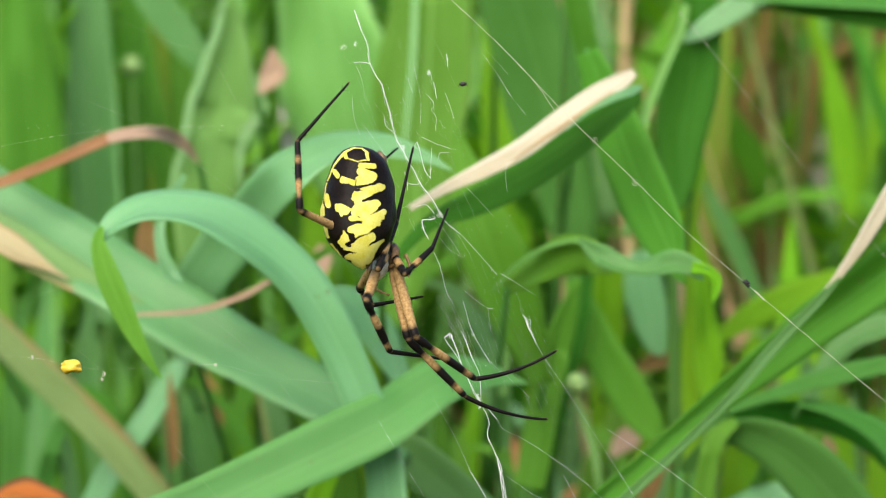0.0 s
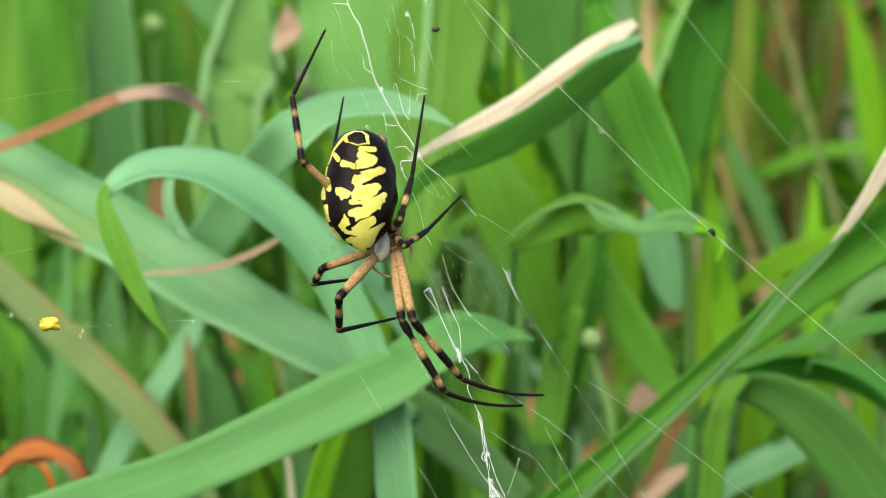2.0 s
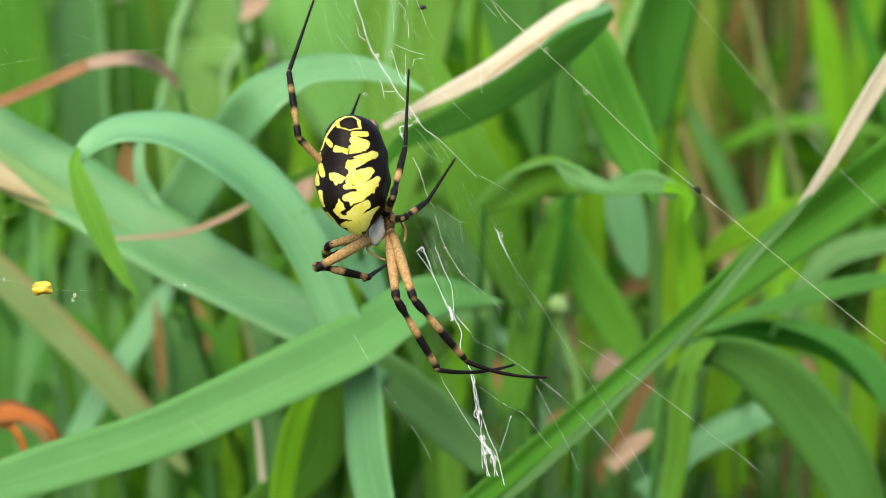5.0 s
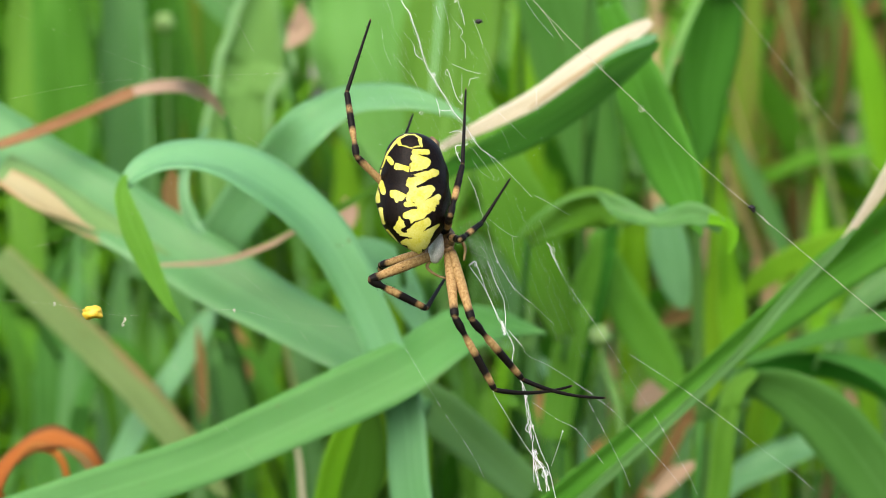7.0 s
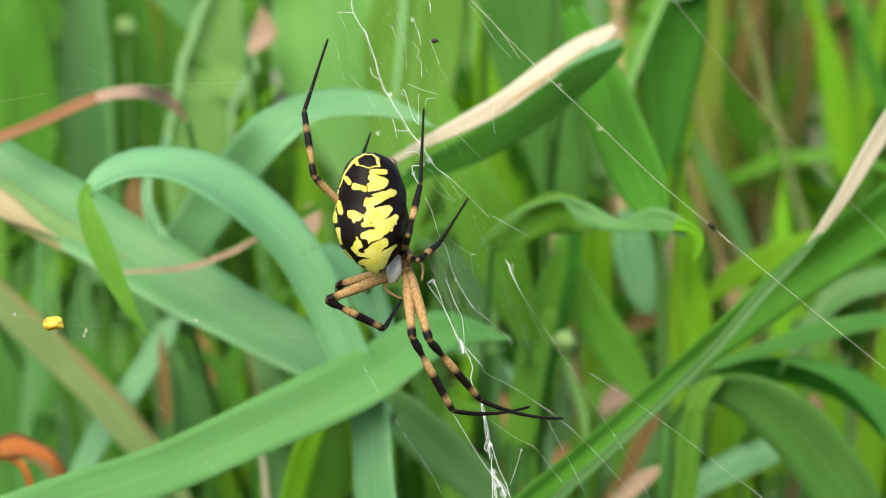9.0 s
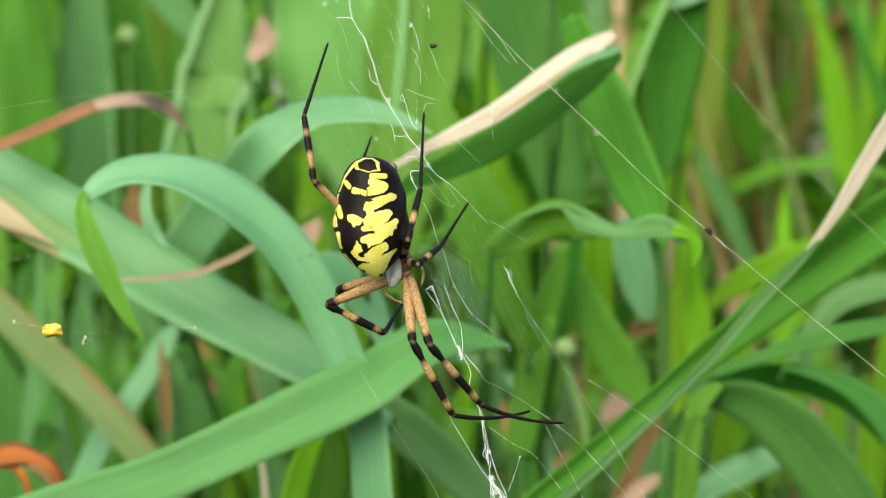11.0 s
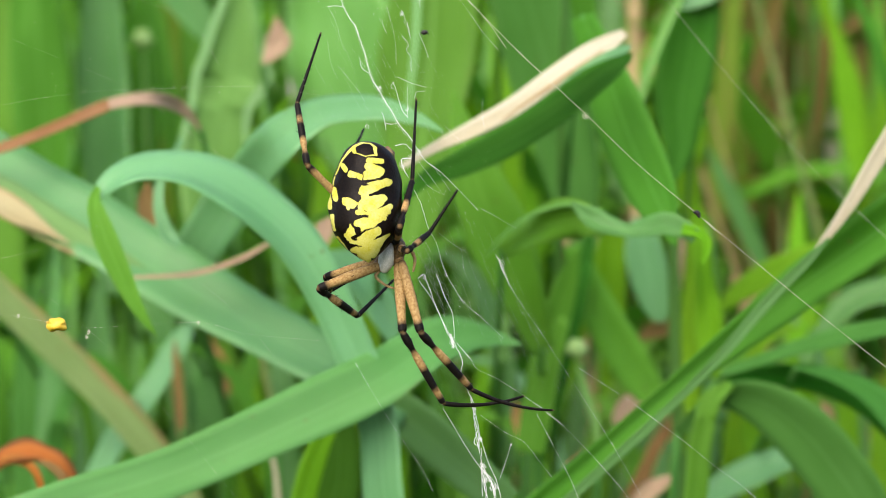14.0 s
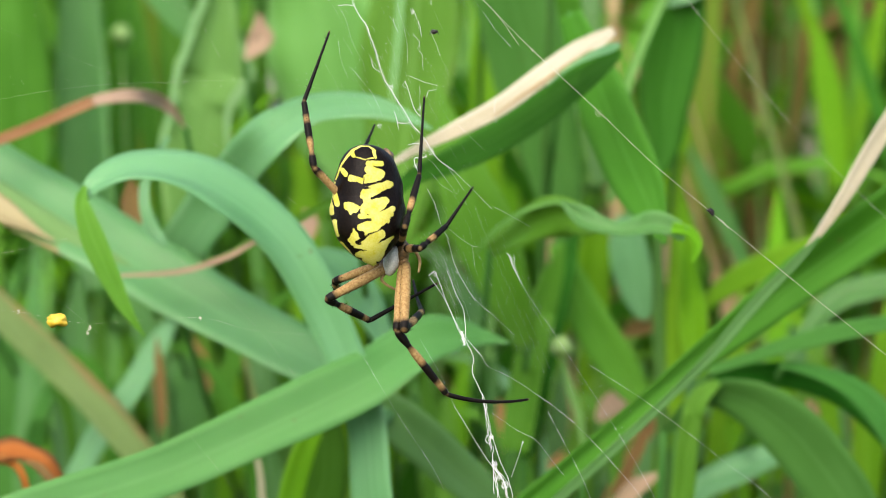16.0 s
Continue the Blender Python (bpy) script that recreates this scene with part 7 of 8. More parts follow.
for key, (hx, hy, hz) in HIPS.items():
    body_blob("leg_base", HIP, "", (hx * 0.001 / PXM - 5, hy * 0.001 / PXM + 4, hz * 0.001 / PXM + 4), (9, 9, 11), 30, len(key))
# band edges along each piece: from, to, dark
BANDS = {"femur": ((0.0, 0.06), (0.84, 1.0)), "tibia": ((0.0, 0.30), (0.50, 0.80), (0.88, 1.0)), "tarsus": ((0.0, 1.0),)}
BANDS_SIDE = {"femur": ((0.0, 0.42), (0.66, 1.0)), "tibia": ((0.0, 0.34), (0.50, 1.0)), "tarsus": ((0.0, 1.0),)}
BANDS_BACK = {"femur": ((0.0, 0.1), (0.90, 1.0)), "tibia": ((0.0, 0.22), (0.42, 0.68), (0.76, 1.0)), "tarsus": ((0.0, 1.0),)}
SHAPE = {"femur": ((0.0, 6.5), (0.12, 8.8), (0.5, 9.6), (0.80, 7.6), (0.90, 8.2), (0.96, 7.6), (1.0, 4.8)),
         "tibia": ((0.0, 4.8), (0.06, 7.4), (0.15, 7.8), (0.23, 5.2), (0.27, 5.0), (0.36, 7.2), (0.6, 7.4), (0.88, 6.2), (0.95, 6.0), (1.0, 3.8)),
         "tarsus": ((0.0, 3.8), (0.06, 4.6), (0.4, 3.6), (0.62, 2.9), (0.66, 2.6), (0.70, 2.9), (0.97, 2.3), (1.0, 1.0))}


def leg_piece(kind, length, fat, bands, seed, bend=0.0):
    """One leg joint along +z with coloured rings and bristles."""
    rnd = random.Random(seed)
    n, m = 40, 12
    prof = SHAPE[kind]
    vs, fs, tone = [], [], []
    over = 3.0 * PXM
    for i in range(n + 1):
        s = i / n
        r = np.interp(s, [p[0] for p in prof], [p[1] for p in prof]) * PXM * fat
        if i in (0, n):
            r *= 0.55
        t = max(min(s - a, b - s) for a, b in bands) * 12
        for k in range(m):
            a = 2 * math.pi * k / m
            vs.append((r * math.cos(a), r * math.sin(a) - bend * length * 4 * s * (1 - s), -over + s * (length + 2 * over)))
            tone.append(t)
    for i in range(n):
        for k in range(m):
            a, b = i * m + k, i * m + (k + 1) % m
            fs.append((a, b, b + m, a + m))
    fs.append(tuple(range(m))[::-1])
    fs.append(tuple(range(n * m, (n + 1) * m)))
    for _ in range(38 if kind == "femur" else 56 if kind == "tibia" else 40):
        s = rnd.uniform(0.04, 0.97)
        a = rnd.uniform(0, 6.283)
        r = np.interp(s, [p[0] for p in prof], [p[1] for p in prof]) * PXM * fat * 0.9
        h = rnd.uniform(3.0, 6.0 if kind == "femur" else 9.5) * PXM
        z = s * length
        b = len(vs)
        drop = bend * length * 4 * s * (1 - s)
        for da in (-0.08, 0.08):
            vs.append((r * math.cos(a + da), r * math.sin(a + da) - drop, z))
        vs.append((r * math.cos(a), r * math.sin(a) - drop, z + 0.9 * PXM))
        vs.append(((r + h * 0.75) * math.cos(a), (r + h * 0.75) * math.sin(a) - drop, z + h * 0.8))
        tone += [1.0] * 4
        fs += [(b, b + 1, b + 3), (b + 1, b + 2, b + 3), (b + 2, b, b + 3)]
    return mesh_object("leg_" + kind, vs, fs, LEG, spider, {"femur": "tan upper leg joint with dark knee", "tibia": "banded black and tan middle leg joint", "tarsus": "slender black leg end"}[kind], None, ("tone", tone))


legs = {}
FAT = {"A": 0.85, "B": 0.75, "C": 0.85, "D": 0.8, "E": 1.0, "F": 1.0, "G": 1.0, "J": 0.9}
for number, key in enumerate(LENGTHS):
    rings = BANDS_SIDE if key in "CD" else BANDS_BACK if key in "AB" else BANDS
    legs[key] = [leg_piece(kind, ln / 1000, FAT[key], rings[kind], number * 5 + i, 0.06 if key in "EF" and i == 2 else 0.0)
                 for i, (kind, ln) in enumerate(zip(("femur", "tibia", "tarsus"), LENGTHS[key]))]


def joint(a, b):
    """Pose of a leg piece that runs from a towards b."""
    a, b = Vector(a) / 1000, Vector(b) / 1000
    return Matrix.Translation(a) @ (b - a).to_track_quat("Z", "Y").to_matrix().to_4x4()


# ---------- movement
def step(pieces, rows):
    """Key the three pieces of one leg: seconds, knee, ankle and tip."""
    hip = next(HIPS[k] for k in legs if legs[k] is pieces)
    walk(pieces[0], [(t, joint(hip, knee)) for t, knee, ankle, tip in rows])
    walk(pieces[1], [(t, joint(knee, ankle)) for t, knee, ankle, tip in rows])
    walk(pieces[2], [(t, joint(ankle, tip)) for t, knee, ankle, tip in rows])


def shifted(rows, dx, dy, dz):
    return [(t, Matrix.Translation((dx, dy, dz)) @ m) for t, m in rows]


def sway(plant, rows):
    """A plant that rocks in the wind: seconds, shift across and up in mm."""
    base = plant.matrix_basis.copy()
    walk(plant, [(t, Matrix.Translation((dx / 1000, 0, dz / 1000)) @ base) for t, dx, dz in rows])


def motions():
    walk(spider, [
        (0.0, pose(-0.01418, 0, 0.41031, 0, 1.34, 0)),
        (0.5, pose(-0.01102, 0, 0.40878, 0, -5.47, 0)),
        (1.0, pose(-0.01103, 0, 0.40905, 0, -1.44, 0)),
        (1.5, pose(-0.01316, 0, 0.40759, 0, -1.28, 0)),
        (2.0, pose(-0.01301, 0, 0.40713, 0, 1.24, 0)),
        (2.5, pose(-0.01254, 0, 0.40645, 0, 1.04, 0)),
        (3.0, pose(-0.01124, 0, 0.40550, 0, 2.13, 0)),
        (3.5, pose(-0.00830, 0, 0.40450, 0, 2.47, 0)),
        (4.0, pose(-0.00938, 0, 0.40275, 0, -0.39, 0)),
        (6.3, pose(-0.01072, 0, 0.40532, 0, -0.39, 0)),
        (6.5, pose(-0.01068, 0, 0.40491, 0, -0.19, 0)),
        (7.0, pose(-0.00866, 0, 0.40539, 0, -0.26, 0)),
        (7.5, pose(-0.00910, 0, 0.40415, 0, -0.47, 0)),
        (8.0, pose(-0.00860, 0, 0.40448, 0, -0.29, 0)),
        (8.5, pose(-0.00967, 0, 0.40372, 0, -0.09, 0)),
        (11.0, pose(-0.00919, 0, 0.40403, 0, 0.00, 0)),
        (11.5, pose(-0.00872, 0, 0.40374, 0, -0.01, 0)),
        (12.0, pose(-0.00853, 0, 0.40365, 0, 0.08, 0)),
        (12.5, pose(-0.00973, 0, 0.40386, 0, 0.02, 0)),
        (13.0, pose(-0.00856, 0, 0.40416, 0, -0.09, 0)),
        (13.5, pose(-0.00989, 0, 0.40423, 0, 0.38, 0)),
        (14.0, pose(-0.01095, 0, 0.40513, 0, 2.78, 0)),
        (14.5, pose(-0.01173, 0, 0.40616, 0, 5.71, 0)),
        (15.0, pose(-0.01264, 0, 0.40570, 0, 0.56, 0)),
        (15.5, pose(-0.01169, 0, 0.40550, 0, -0.21, 0)),
        (16.0, pose(-0.01018, 0, 0.40465, 0, -0.41, 0)),
    ])
    step(legs["A"], [
        (0.0, (-7.06, -7.64, -0.75), (-7.65, -6.12, 7.87), (-1.56, -3.52, 15.47)),
        (0.5, (-6.57, -6.13, 2.49), (-7.55, -1.77, 10.05), (-2.28, 1.44, 18.02)),
        (1.0, (-7.85, -6.00, 0.77), (-9.39, -2.70, 8.76), (-4.68, 0.44, 17.09)),
        (1.5, (-6.92, -5.12, 3.12), (-8.06, -2.98, 11.56), (-3.75, 0.26, 20.07)),
        (2.0, (-7.08, -4.42, 3.54), (-8.64, -1.56, 11.70), (-4.83, 1.73, 20.43)),
        (2.5, (-7.17, -5.28, 2.67), (-8.66, -2.71, 10.93), (-4.92, -0.26, 19.96)),
        (3.0, (-7.26, -4.29, 3.44), (-8.84, -1.77, 11.70), (-5.83, -0.03, 21.16)),
        (3.5, (-7.46, -2.53, 4.37), (-8.99, 0.30, 12.54), (-6.06, 2.96, 21.81)),
        (4.0, (-6.49, -3.12, 4.99), (-7.58, -1.61, 13.57), (-4.27, 0.93, 22.74)),
        (6.3, (-7.15, -2.67, 4.61), (-8.50, -0.27, 12.94), (-5.58, 1.94, 22.33)),
        (11.0, (-7.15, -2.67, 4.61), (-8.50, -0.27, 12.94), (-5.58, 1.94, 22.33)),
        (12.9, (-7.15, -2.67, 4.61), (-8.50, -0.27, 12.94), (-5.58, 1.94, 22.33)),
        (13.5, (-7.08, -2.38, 4.82), (-8.77, 0.78, 12.84), (-5.88, 3.47, 22.11)),
        (14.0, (-7.60, -2.49, 4.23), (-9.50, 0.70, 12.19), (-7.10, 3.45, 21.58)),
        (14.5, (-7.92, -3.62, 3.15), (-10.23, -0.37, 10.98), (-7.91, 1.41, 20.62)),
        (15.0, (-6.28, -4.53, 4.28), (-7.76, -3.02, 12.80), (-4.95, 0.59, 21.78)),
        (15.5, (-6.68, -3.56, 4.56), (-7.90, -2.04, 13.12), (-4.85, 1.10, 22.19)),
        (16.0, (-6.66, -3.35, 4.71), (-7.95, -1.36, 13.16), (-4.82, 1.74, 22.23)),
    ])
    step(legs["B"], [
        (0.0, (-0.24, 13.51, 2.46), (1.34, 19.69, 5.79), (4.41, 25.25, 8.85)),
        (0.5, (-1.92, 14.43, -0.53), (-5.10, 19.87, 2.95), (-7.96, 24.67, 7.25)),
        (1.0, (-5.27, 13.06, -2.72), (-5.98, 18.29, 2.18), (-4.59, 21.62, 8.24)),
        (1.5, (-2.86, 13.08, 1.48), (-4.34, 17.94, 6.58), (-2.59, 21.09, 12.64)),
        (2.0, (-2.95, 13.39, 0.81), (-4.43, 18.33, 5.84), (-3.34, 19.54, 12.70)),
        (2.5, (-2.95, 13.09, 1.37), (-4.56, 18.33, 6.04), (-3.78, 20.66, 12.65)),
        (3.0, (-3.17, 12.69, 1.83), (-4.78, 17.95, 6.46), (-5.14, 20.92, 12.85)),
        (3.5, (-1.82, 13.00, 2.41), (-2.31, 19.01, 6.33), (-1.32, 24.92, 10.05)),
        (4.0, (-0.75, 12.65, 3.42), (-0.49, 18.42, 7.71), (0.94, 24.03, 11.73)),
        (6.3, (-1.58, 12.55, 3.15), (-1.77, 18.31, 7.46), (-0.64, 24.12, 11.29)),
        (11.0, (-1.58, 12.55, 3.15), (-1.77, 18.31, 7.46), (-0.64, 24.12, 11.29)),
        (12.9, (-1.58, 12.55, 3.15), (-1.77, 18.31, 7.46), (-0.64, 24.12, 11.29)),
        (13.5, (-1.75, 12.23, 3.45), (-2.08, 18.13, 7.54), (-0.86, 24.23, 10.88)),
        (14.0, (-1.92, 12.27, 3.30), (-2.67, 18.09, 7.46), (-1.77, 24.37, 10.55)),
        (14.5, (-2.01, 12.33, 3.18), (-3.11, 18.28, 7.07), (-2.41, 24.76, 9.76)),
        (15.0, (-0.54, 12.38, 3.81), (-0.68, 18.27, 7.94), (0.20, 24.60, 10.94)),
        (15.5, (-0.83, 12.01, 4.11), (-0.89, 17.90, 8.24), (0.05, 24.22, 11.22)),
        (16.0, (-0.72, 11.97, 4.19), (-0.66, 17.87, 8.31), (0.48, 24.06, 11.49)),
    ])
    step(legs["C"], [
        (0.0, (2.72, -4.36, -7.71), (4.81, 1.91, -1.60), (6.64, 6.27, 8.10)),
        (0.5, (3.36, -4.86, -6.43), (5.00, 0.39, 0.69), (6.63, 4.77, 10.42)),
        (1.0, (6.59, -4.17, -2.90), (12.20, -2.62, 3.96), (17.08, 3.36, 11.51)),
        (1.5, (4.94, -4.93, -4.24), (6.20, 2.16, 1.15), (8.72, 4.03, 11.48)),
        (2.0, (5.34, -4.74, -3.54), (6.50, 2.37, 1.83), (7.90, 4.24, 12.37)),
        (2.5, (5.08, -4.83, -3.75), (6.34, 2.28, 1.61), (7.40, 4.14, 12.19)),
        (3.0, (4.91, -4.79, -3.42), (6.00, 1.81, 2.60), (6.27, 4.51, 13.05)),
        (3.5, (4.66, -4.84, -3.55), (5.93, 1.73, 2.45), (6.10, 4.25, 12.95)),
        (4.0, (5.38, -4.66, -3.25), (6.98, 1.53, 3.09), (7.55, 4.11, 13.56)),
        (6.3, (4.79, -4.65, -2.90), (6.30, 1.36, 3.63), (6.70, 5.45, 13.61)),
        (11.0, (4.79, -4.65, -2.90), (6.30, 1.36, 3.63), (6.70, 5.45, 13.61)),
        (12.9, (4.79, -4.65, -2.90), (6.30, 1.36, 3.63), (6.70, 5.45, 13.61)),
        (13.5, (4.67, -4.61, -2.74), (6.23, 1.92, 3.26), (6.47, 4.65, 13.70)),
        (14.0, (4.62, -4.71, -3.03), (5.76, 1.84, 3.03), (5.69, 3.77, 13.65)),
        (14.5, (4.77, -4.75, -3.22), (5.59, 1.80, 2.90), (5.13, 3.69, 13.52)),
        (15.0, (5.18, -4.67, -3.16), (6.69, 1.50, 3.22), (7.31, 3.38, 13.83)),
        (15.5, (4.94, -4.64, -2.92), (6.64, 1.12, 3.78), (7.39, 4.24, 14.08)),
        (16.0, (4.79, -4.63, -2.83), (6.62, 1.12, 3.85), (7.28, 4.66, 14.03)),
    ])
    step(legs["D"], [
        (0.0, (6.09, -2.16, -8.25), (9.46, 1.62, -4.81), (11.33, 5.77, 0.29)),
        (0.5, (8.95, -0.59, -5.91), (12.55, 4.25, -4.87), (18.47, 6.64, -2.43)),
        (1.0, (4.04, -1.90, -9.09), (7.99, 2.53, -7.61), (11.97, 6.59, -3.81)),
        (1.5, (6.10, -2.69, -7.11), (8.71, 2.63, -5.58), (13.03, 5.73, -1.28)),
        (2.0, (5.85, -2.84, -6.87), (8.58, 2.25, -4.87), (12.84, 5.06, -0.32)),
        (2.5, (5.64, -2.84, -7.08), (9.12, 1.68, -4.88), (12.81, 5.04, -0.21)),
        (3.0, (6.03, -2.88, -6.44), (9.47, 1.44, -3.81), (12.78, 4.58, 1.28)),
        (3.5, (6.01, -2.94, -6.06), (9.28, 1.70, -3.79), (13.08, 3.30, 1.66)),
        (4.0, (6.61, -2.73, -5.34), (9.77, 2.10, -3.32), (13.57, 3.64, 2.16)),
        (6.3, (6.05, -2.94, -5.96), (8.76, 2.12, -3.81), (12.39, 3.30, 1.86)),
        (11.0, (6.05, -2.94, -5.96), (8.76, 2.12, -3.81), (12.39, 3.30, 1.86)),
        (12.9, (6.05, -2.94, -5.96), (8.76, 2.12, -3.81), (12.39, 3.30, 1.86)),
        (13.5, (6.02, -2.96, -5.78), (8.82, 1.77, -3.09), (12.05, 5.10, 1.92)),
        (14.0, (5.73, -3.03, -6.02), (8.27, 1.98, -3.58), (11.60, 3.68, 2.14)),
        (14.5, (5.85, -3.01, -5.81), (8.68, 1.74, -3.19), (12.18, 3.16, 2.52)),
        (15.0, (7.30, -2.33, -5.25), (10.67, 1.98, -2.51), (13.95, 5.32, 2.48)),
        (15.5, (6.69, -2.69, -5.40), (10.17, 1.69, -2.93), (13.67, 4.13, 2.41)),
        (16.0, (6.75, -2.66, -5.53), (10.06, 1.61, -2.66), (13.51, 4.78, 2.32)),
    ])
    step(legs["E"], [
        (0.0, (6.67, -0.16, -16.43), (14.09, 3.09, -23.56), (24.79, 5.02, -26.37)),
        (0.5, (5.27, -1.60, -16.29), (9.36, 2.98, -25.17), (17.46, 7.54, -31.47)),
        (1.0, (5.41, -0.16, -16.65), (9.32, 3.60, -25.99), (18.53, 7.31, -31.22)),
        (1.5, (4.72, -0.16, -16.70), (9.68, 3.39, -25.61), (20.00, 6.40, -28.82)),
        (2.0, (5.63, -1.79, -16.18), (11.21, 0.07, -25.24), (21.22, 4.82, -27.06)),
        (2.5, (5.19, -0.16, -16.67), (10.77, 1.70, -25.72), (20.74, 6.56, -27.48)),
        (3.0, (5.47, -2.01, -16.12), (11.25, 0.03, -25.00), (21.12, 5.32, -25.74)),
        (3.5, (5.29, -0.16, -16.66), (11.16, 2.60, -25.29), (21.46, 7.03, -24.61)),
        (4.0, (5.51, -2.52, -15.89), (10.75, 0.72, -24.76), (20.88, 5.55, -24.36)),
        (6.3, (5.34, -2.88, -15.73), (10.41, -1.02, -25.07), (20.42, 4.07, -24.88)),
        (11.0, (5.34, -2.88, -15.73), (10.41, -1.02, -25.07), (20.42, 4.07, -24.88)),
        (12.9, (5.34, -2.88, -15.73), (10.41, -1.02, -25.07), (20.42, 4.07, -24.88)),
        (13.5, (5.14, -0.69, -16.57), (10.46, 1.69, -25.66), (20.59, 6.49, -24.93)),
        (14.0, (5.58, -0.97, -16.45), (11.19, 1.60, -25.31), (21.60, 5.64, -24.07)),
        (14.5, (5.78, -0.16, -16.61), (12.88, 2.18, -24.39), (23.44, 5.86, -23.30)),
        (15.0, (4.70, -0.50, -16.63), (10.51, 4.80, -24.03), (21.52, 6.73, -25.08)),
        (15.5, (4.31, -1.50, -16.36), (10.02, 3.62, -23.95), (20.81, 6.44, -25.28)),
        (16.0, (3.71, -2.46, -15.95), (9.96, 0.85, -24.10), (20.55, 4.48, -25.01)),
    ])
    step(legs["F"], [
        (0.0, (7.66, -2.00, -16.15), (15.35, 3.76, -21.38), (25.72, 5.70, -17.56)),
        (0.5, (1.04, -5.57, -13.32), (5.51, 0.54, -21.22), (16.21, 2.48, -18.41)),
        (1.0, (8.59, -0.66, -16.16), (14.86, 1.23, -24.93), (24.71, 3.17, -29.95)),
        (1.5, (5.99, -0.66, -16.85), (11.52, 4.68, -24.63), (22.25, 6.62, -27.30)),
        (2.0, (7.08, -2.48, -16.13), (13.27, 2.50, -23.65), (23.92, 5.40, -25.74)),
        (2.5, (6.59, -0.66, -16.76), (12.63, 4.16, -24.51), (23.51, 6.59, -25.83)),
        (3.0, (7.54, -1.13, -16.44), (13.95, 3.96, -23.69), (24.16, 6.61, -27.56)),
        (3.5, (7.90, -0.66, -16.42), (14.75, 4.21, -23.44), (25.40, 6.14, -26.42)),
        (4.0, (7.81, -3.30, -15.54), (14.36, -0.07, -23.68), (25.03, 2.51, -26.04)),
        (6.3, (7.48, -2.27, -16.11), (13.97, 1.89, -23.87), (24.71, 3.94, -26.40)),
        (11.0, (7.48, -2.27, -16.11), (13.97, 1.89, -23.87), (24.71, 3.94, -26.40)),
        (12.9, (7.48, -2.27, -16.11), (13.97, 1.89, -23.87), (24.71, 3.94, -26.40)),
        (13.5, (7.52, -2.15, -16.14), (14.07, 2.04, -23.84), (24.71, 4.64, -26.31)),
        (14.0, (7.88, -1.14, -16.33), (14.73, 3.58, -23.42), (25.50, 5.78, -25.71)),
        (14.5, (-0.23, -5.28, -12.63), (5.70, 2.81, -16.98), (8.02, 9.85, -8.55)),
        (15.0, (5.16, -1.98, -16.58), (7.38, 8.05, -12.81), (5.78, 17.49, -6.95)),
        (15.5, (4.83, -2.68, -16.32), (7.07, 7.49, -12.97), (5.80, 18.05, -9.39)),
        (16.0, (4.65, -3.68, -15.84), (6.93, 6.79, -13.63), (5.73, 17.25, -9.72)),
    ])
    step(legs["G"], [
        (0.0, (1.41, -6.30, -11.64), (4.48, -1.63, -18.03), (12.00, 4.99, -19.10)),
        (0.5, (-0.92, -4.89, -12.80), (-1.75, 1.84, -17.91), (5.99, 8.28, -17.71)),
        (1.0, (-1.46, -2.47, -14.66), (-2.55, 4.04, -20.01), (5.06, 10.49, -18.58)),
        (1.5, (-2.68, -2.80, -13.53), (-3.43, 4.21, -18.27), (3.86, 11.09, -17.20)),
        (2.0, (-2.21, -3.42, -13.43), (-2.49, 3.75, -17.96), (4.56, 10.79, -16.44)),
        (2.5, (-3.61, -1.82, -13.29), (-3.91, 5.10, -18.20), (4.32, 10.64, -16.43)),
        (3.0, (-5.42, 0.07, -11.51), (-4.26, 6.50, -16.94), (3.72, 9.10, -11.36)),
        (3.5, (-4.06, 0.07, -13.62), (-0.31, 7.69, -13.58), (3.77, 16.84, -12.47)),
        (4.0, (-4.26, -1.68, -12.55), (0.86, 5.09, -12.47), (4.60, 14.43, -11.83)),
        (6.3, (-5.59, 0.07, -11.11), (1.65, 2.48, -14.84), (4.20, 11.29, -10.66)),
        (11.0, (-5.59, 0.07, -11.11), (1.65, 2.48, -14.84), (4.20, 11.29, -10.66)),
        (12.9, (-5.59, 0.07, -11.11), (1.65, 2.48, -14.84), (4.20, 11.29, -10.66)),
        (13.5, (-5.47, 0.07, -11.40), (1.42, 3.56, -14.94), (3.98, 12.33, -10.71)),
        (14.0, (-5.47, 0.07, -11.41), (-0.53, 6.09, -14.80), (3.73, 13.80, -9.90)),
        (14.5, (-5.34, 0.07, -11.68), (-1.55, 6.61, -15.56), (7.04, 8.34, -10.60)),
        (15.0, (-5.19, 0.07, -11.97), (-0.11, 6.12, -15.08), (8.77, 7.86, -10.66)),
        (15.5, (-5.17, 0.07, -12.02), (0.12, 6.05, -14.92), (8.81, 7.79, -10.14)),
        (16.0, (-5.21, 0.07, -11.94), (0.11, 6.03, -14.83), (8.83, 7.77, -10.09)),
    ])
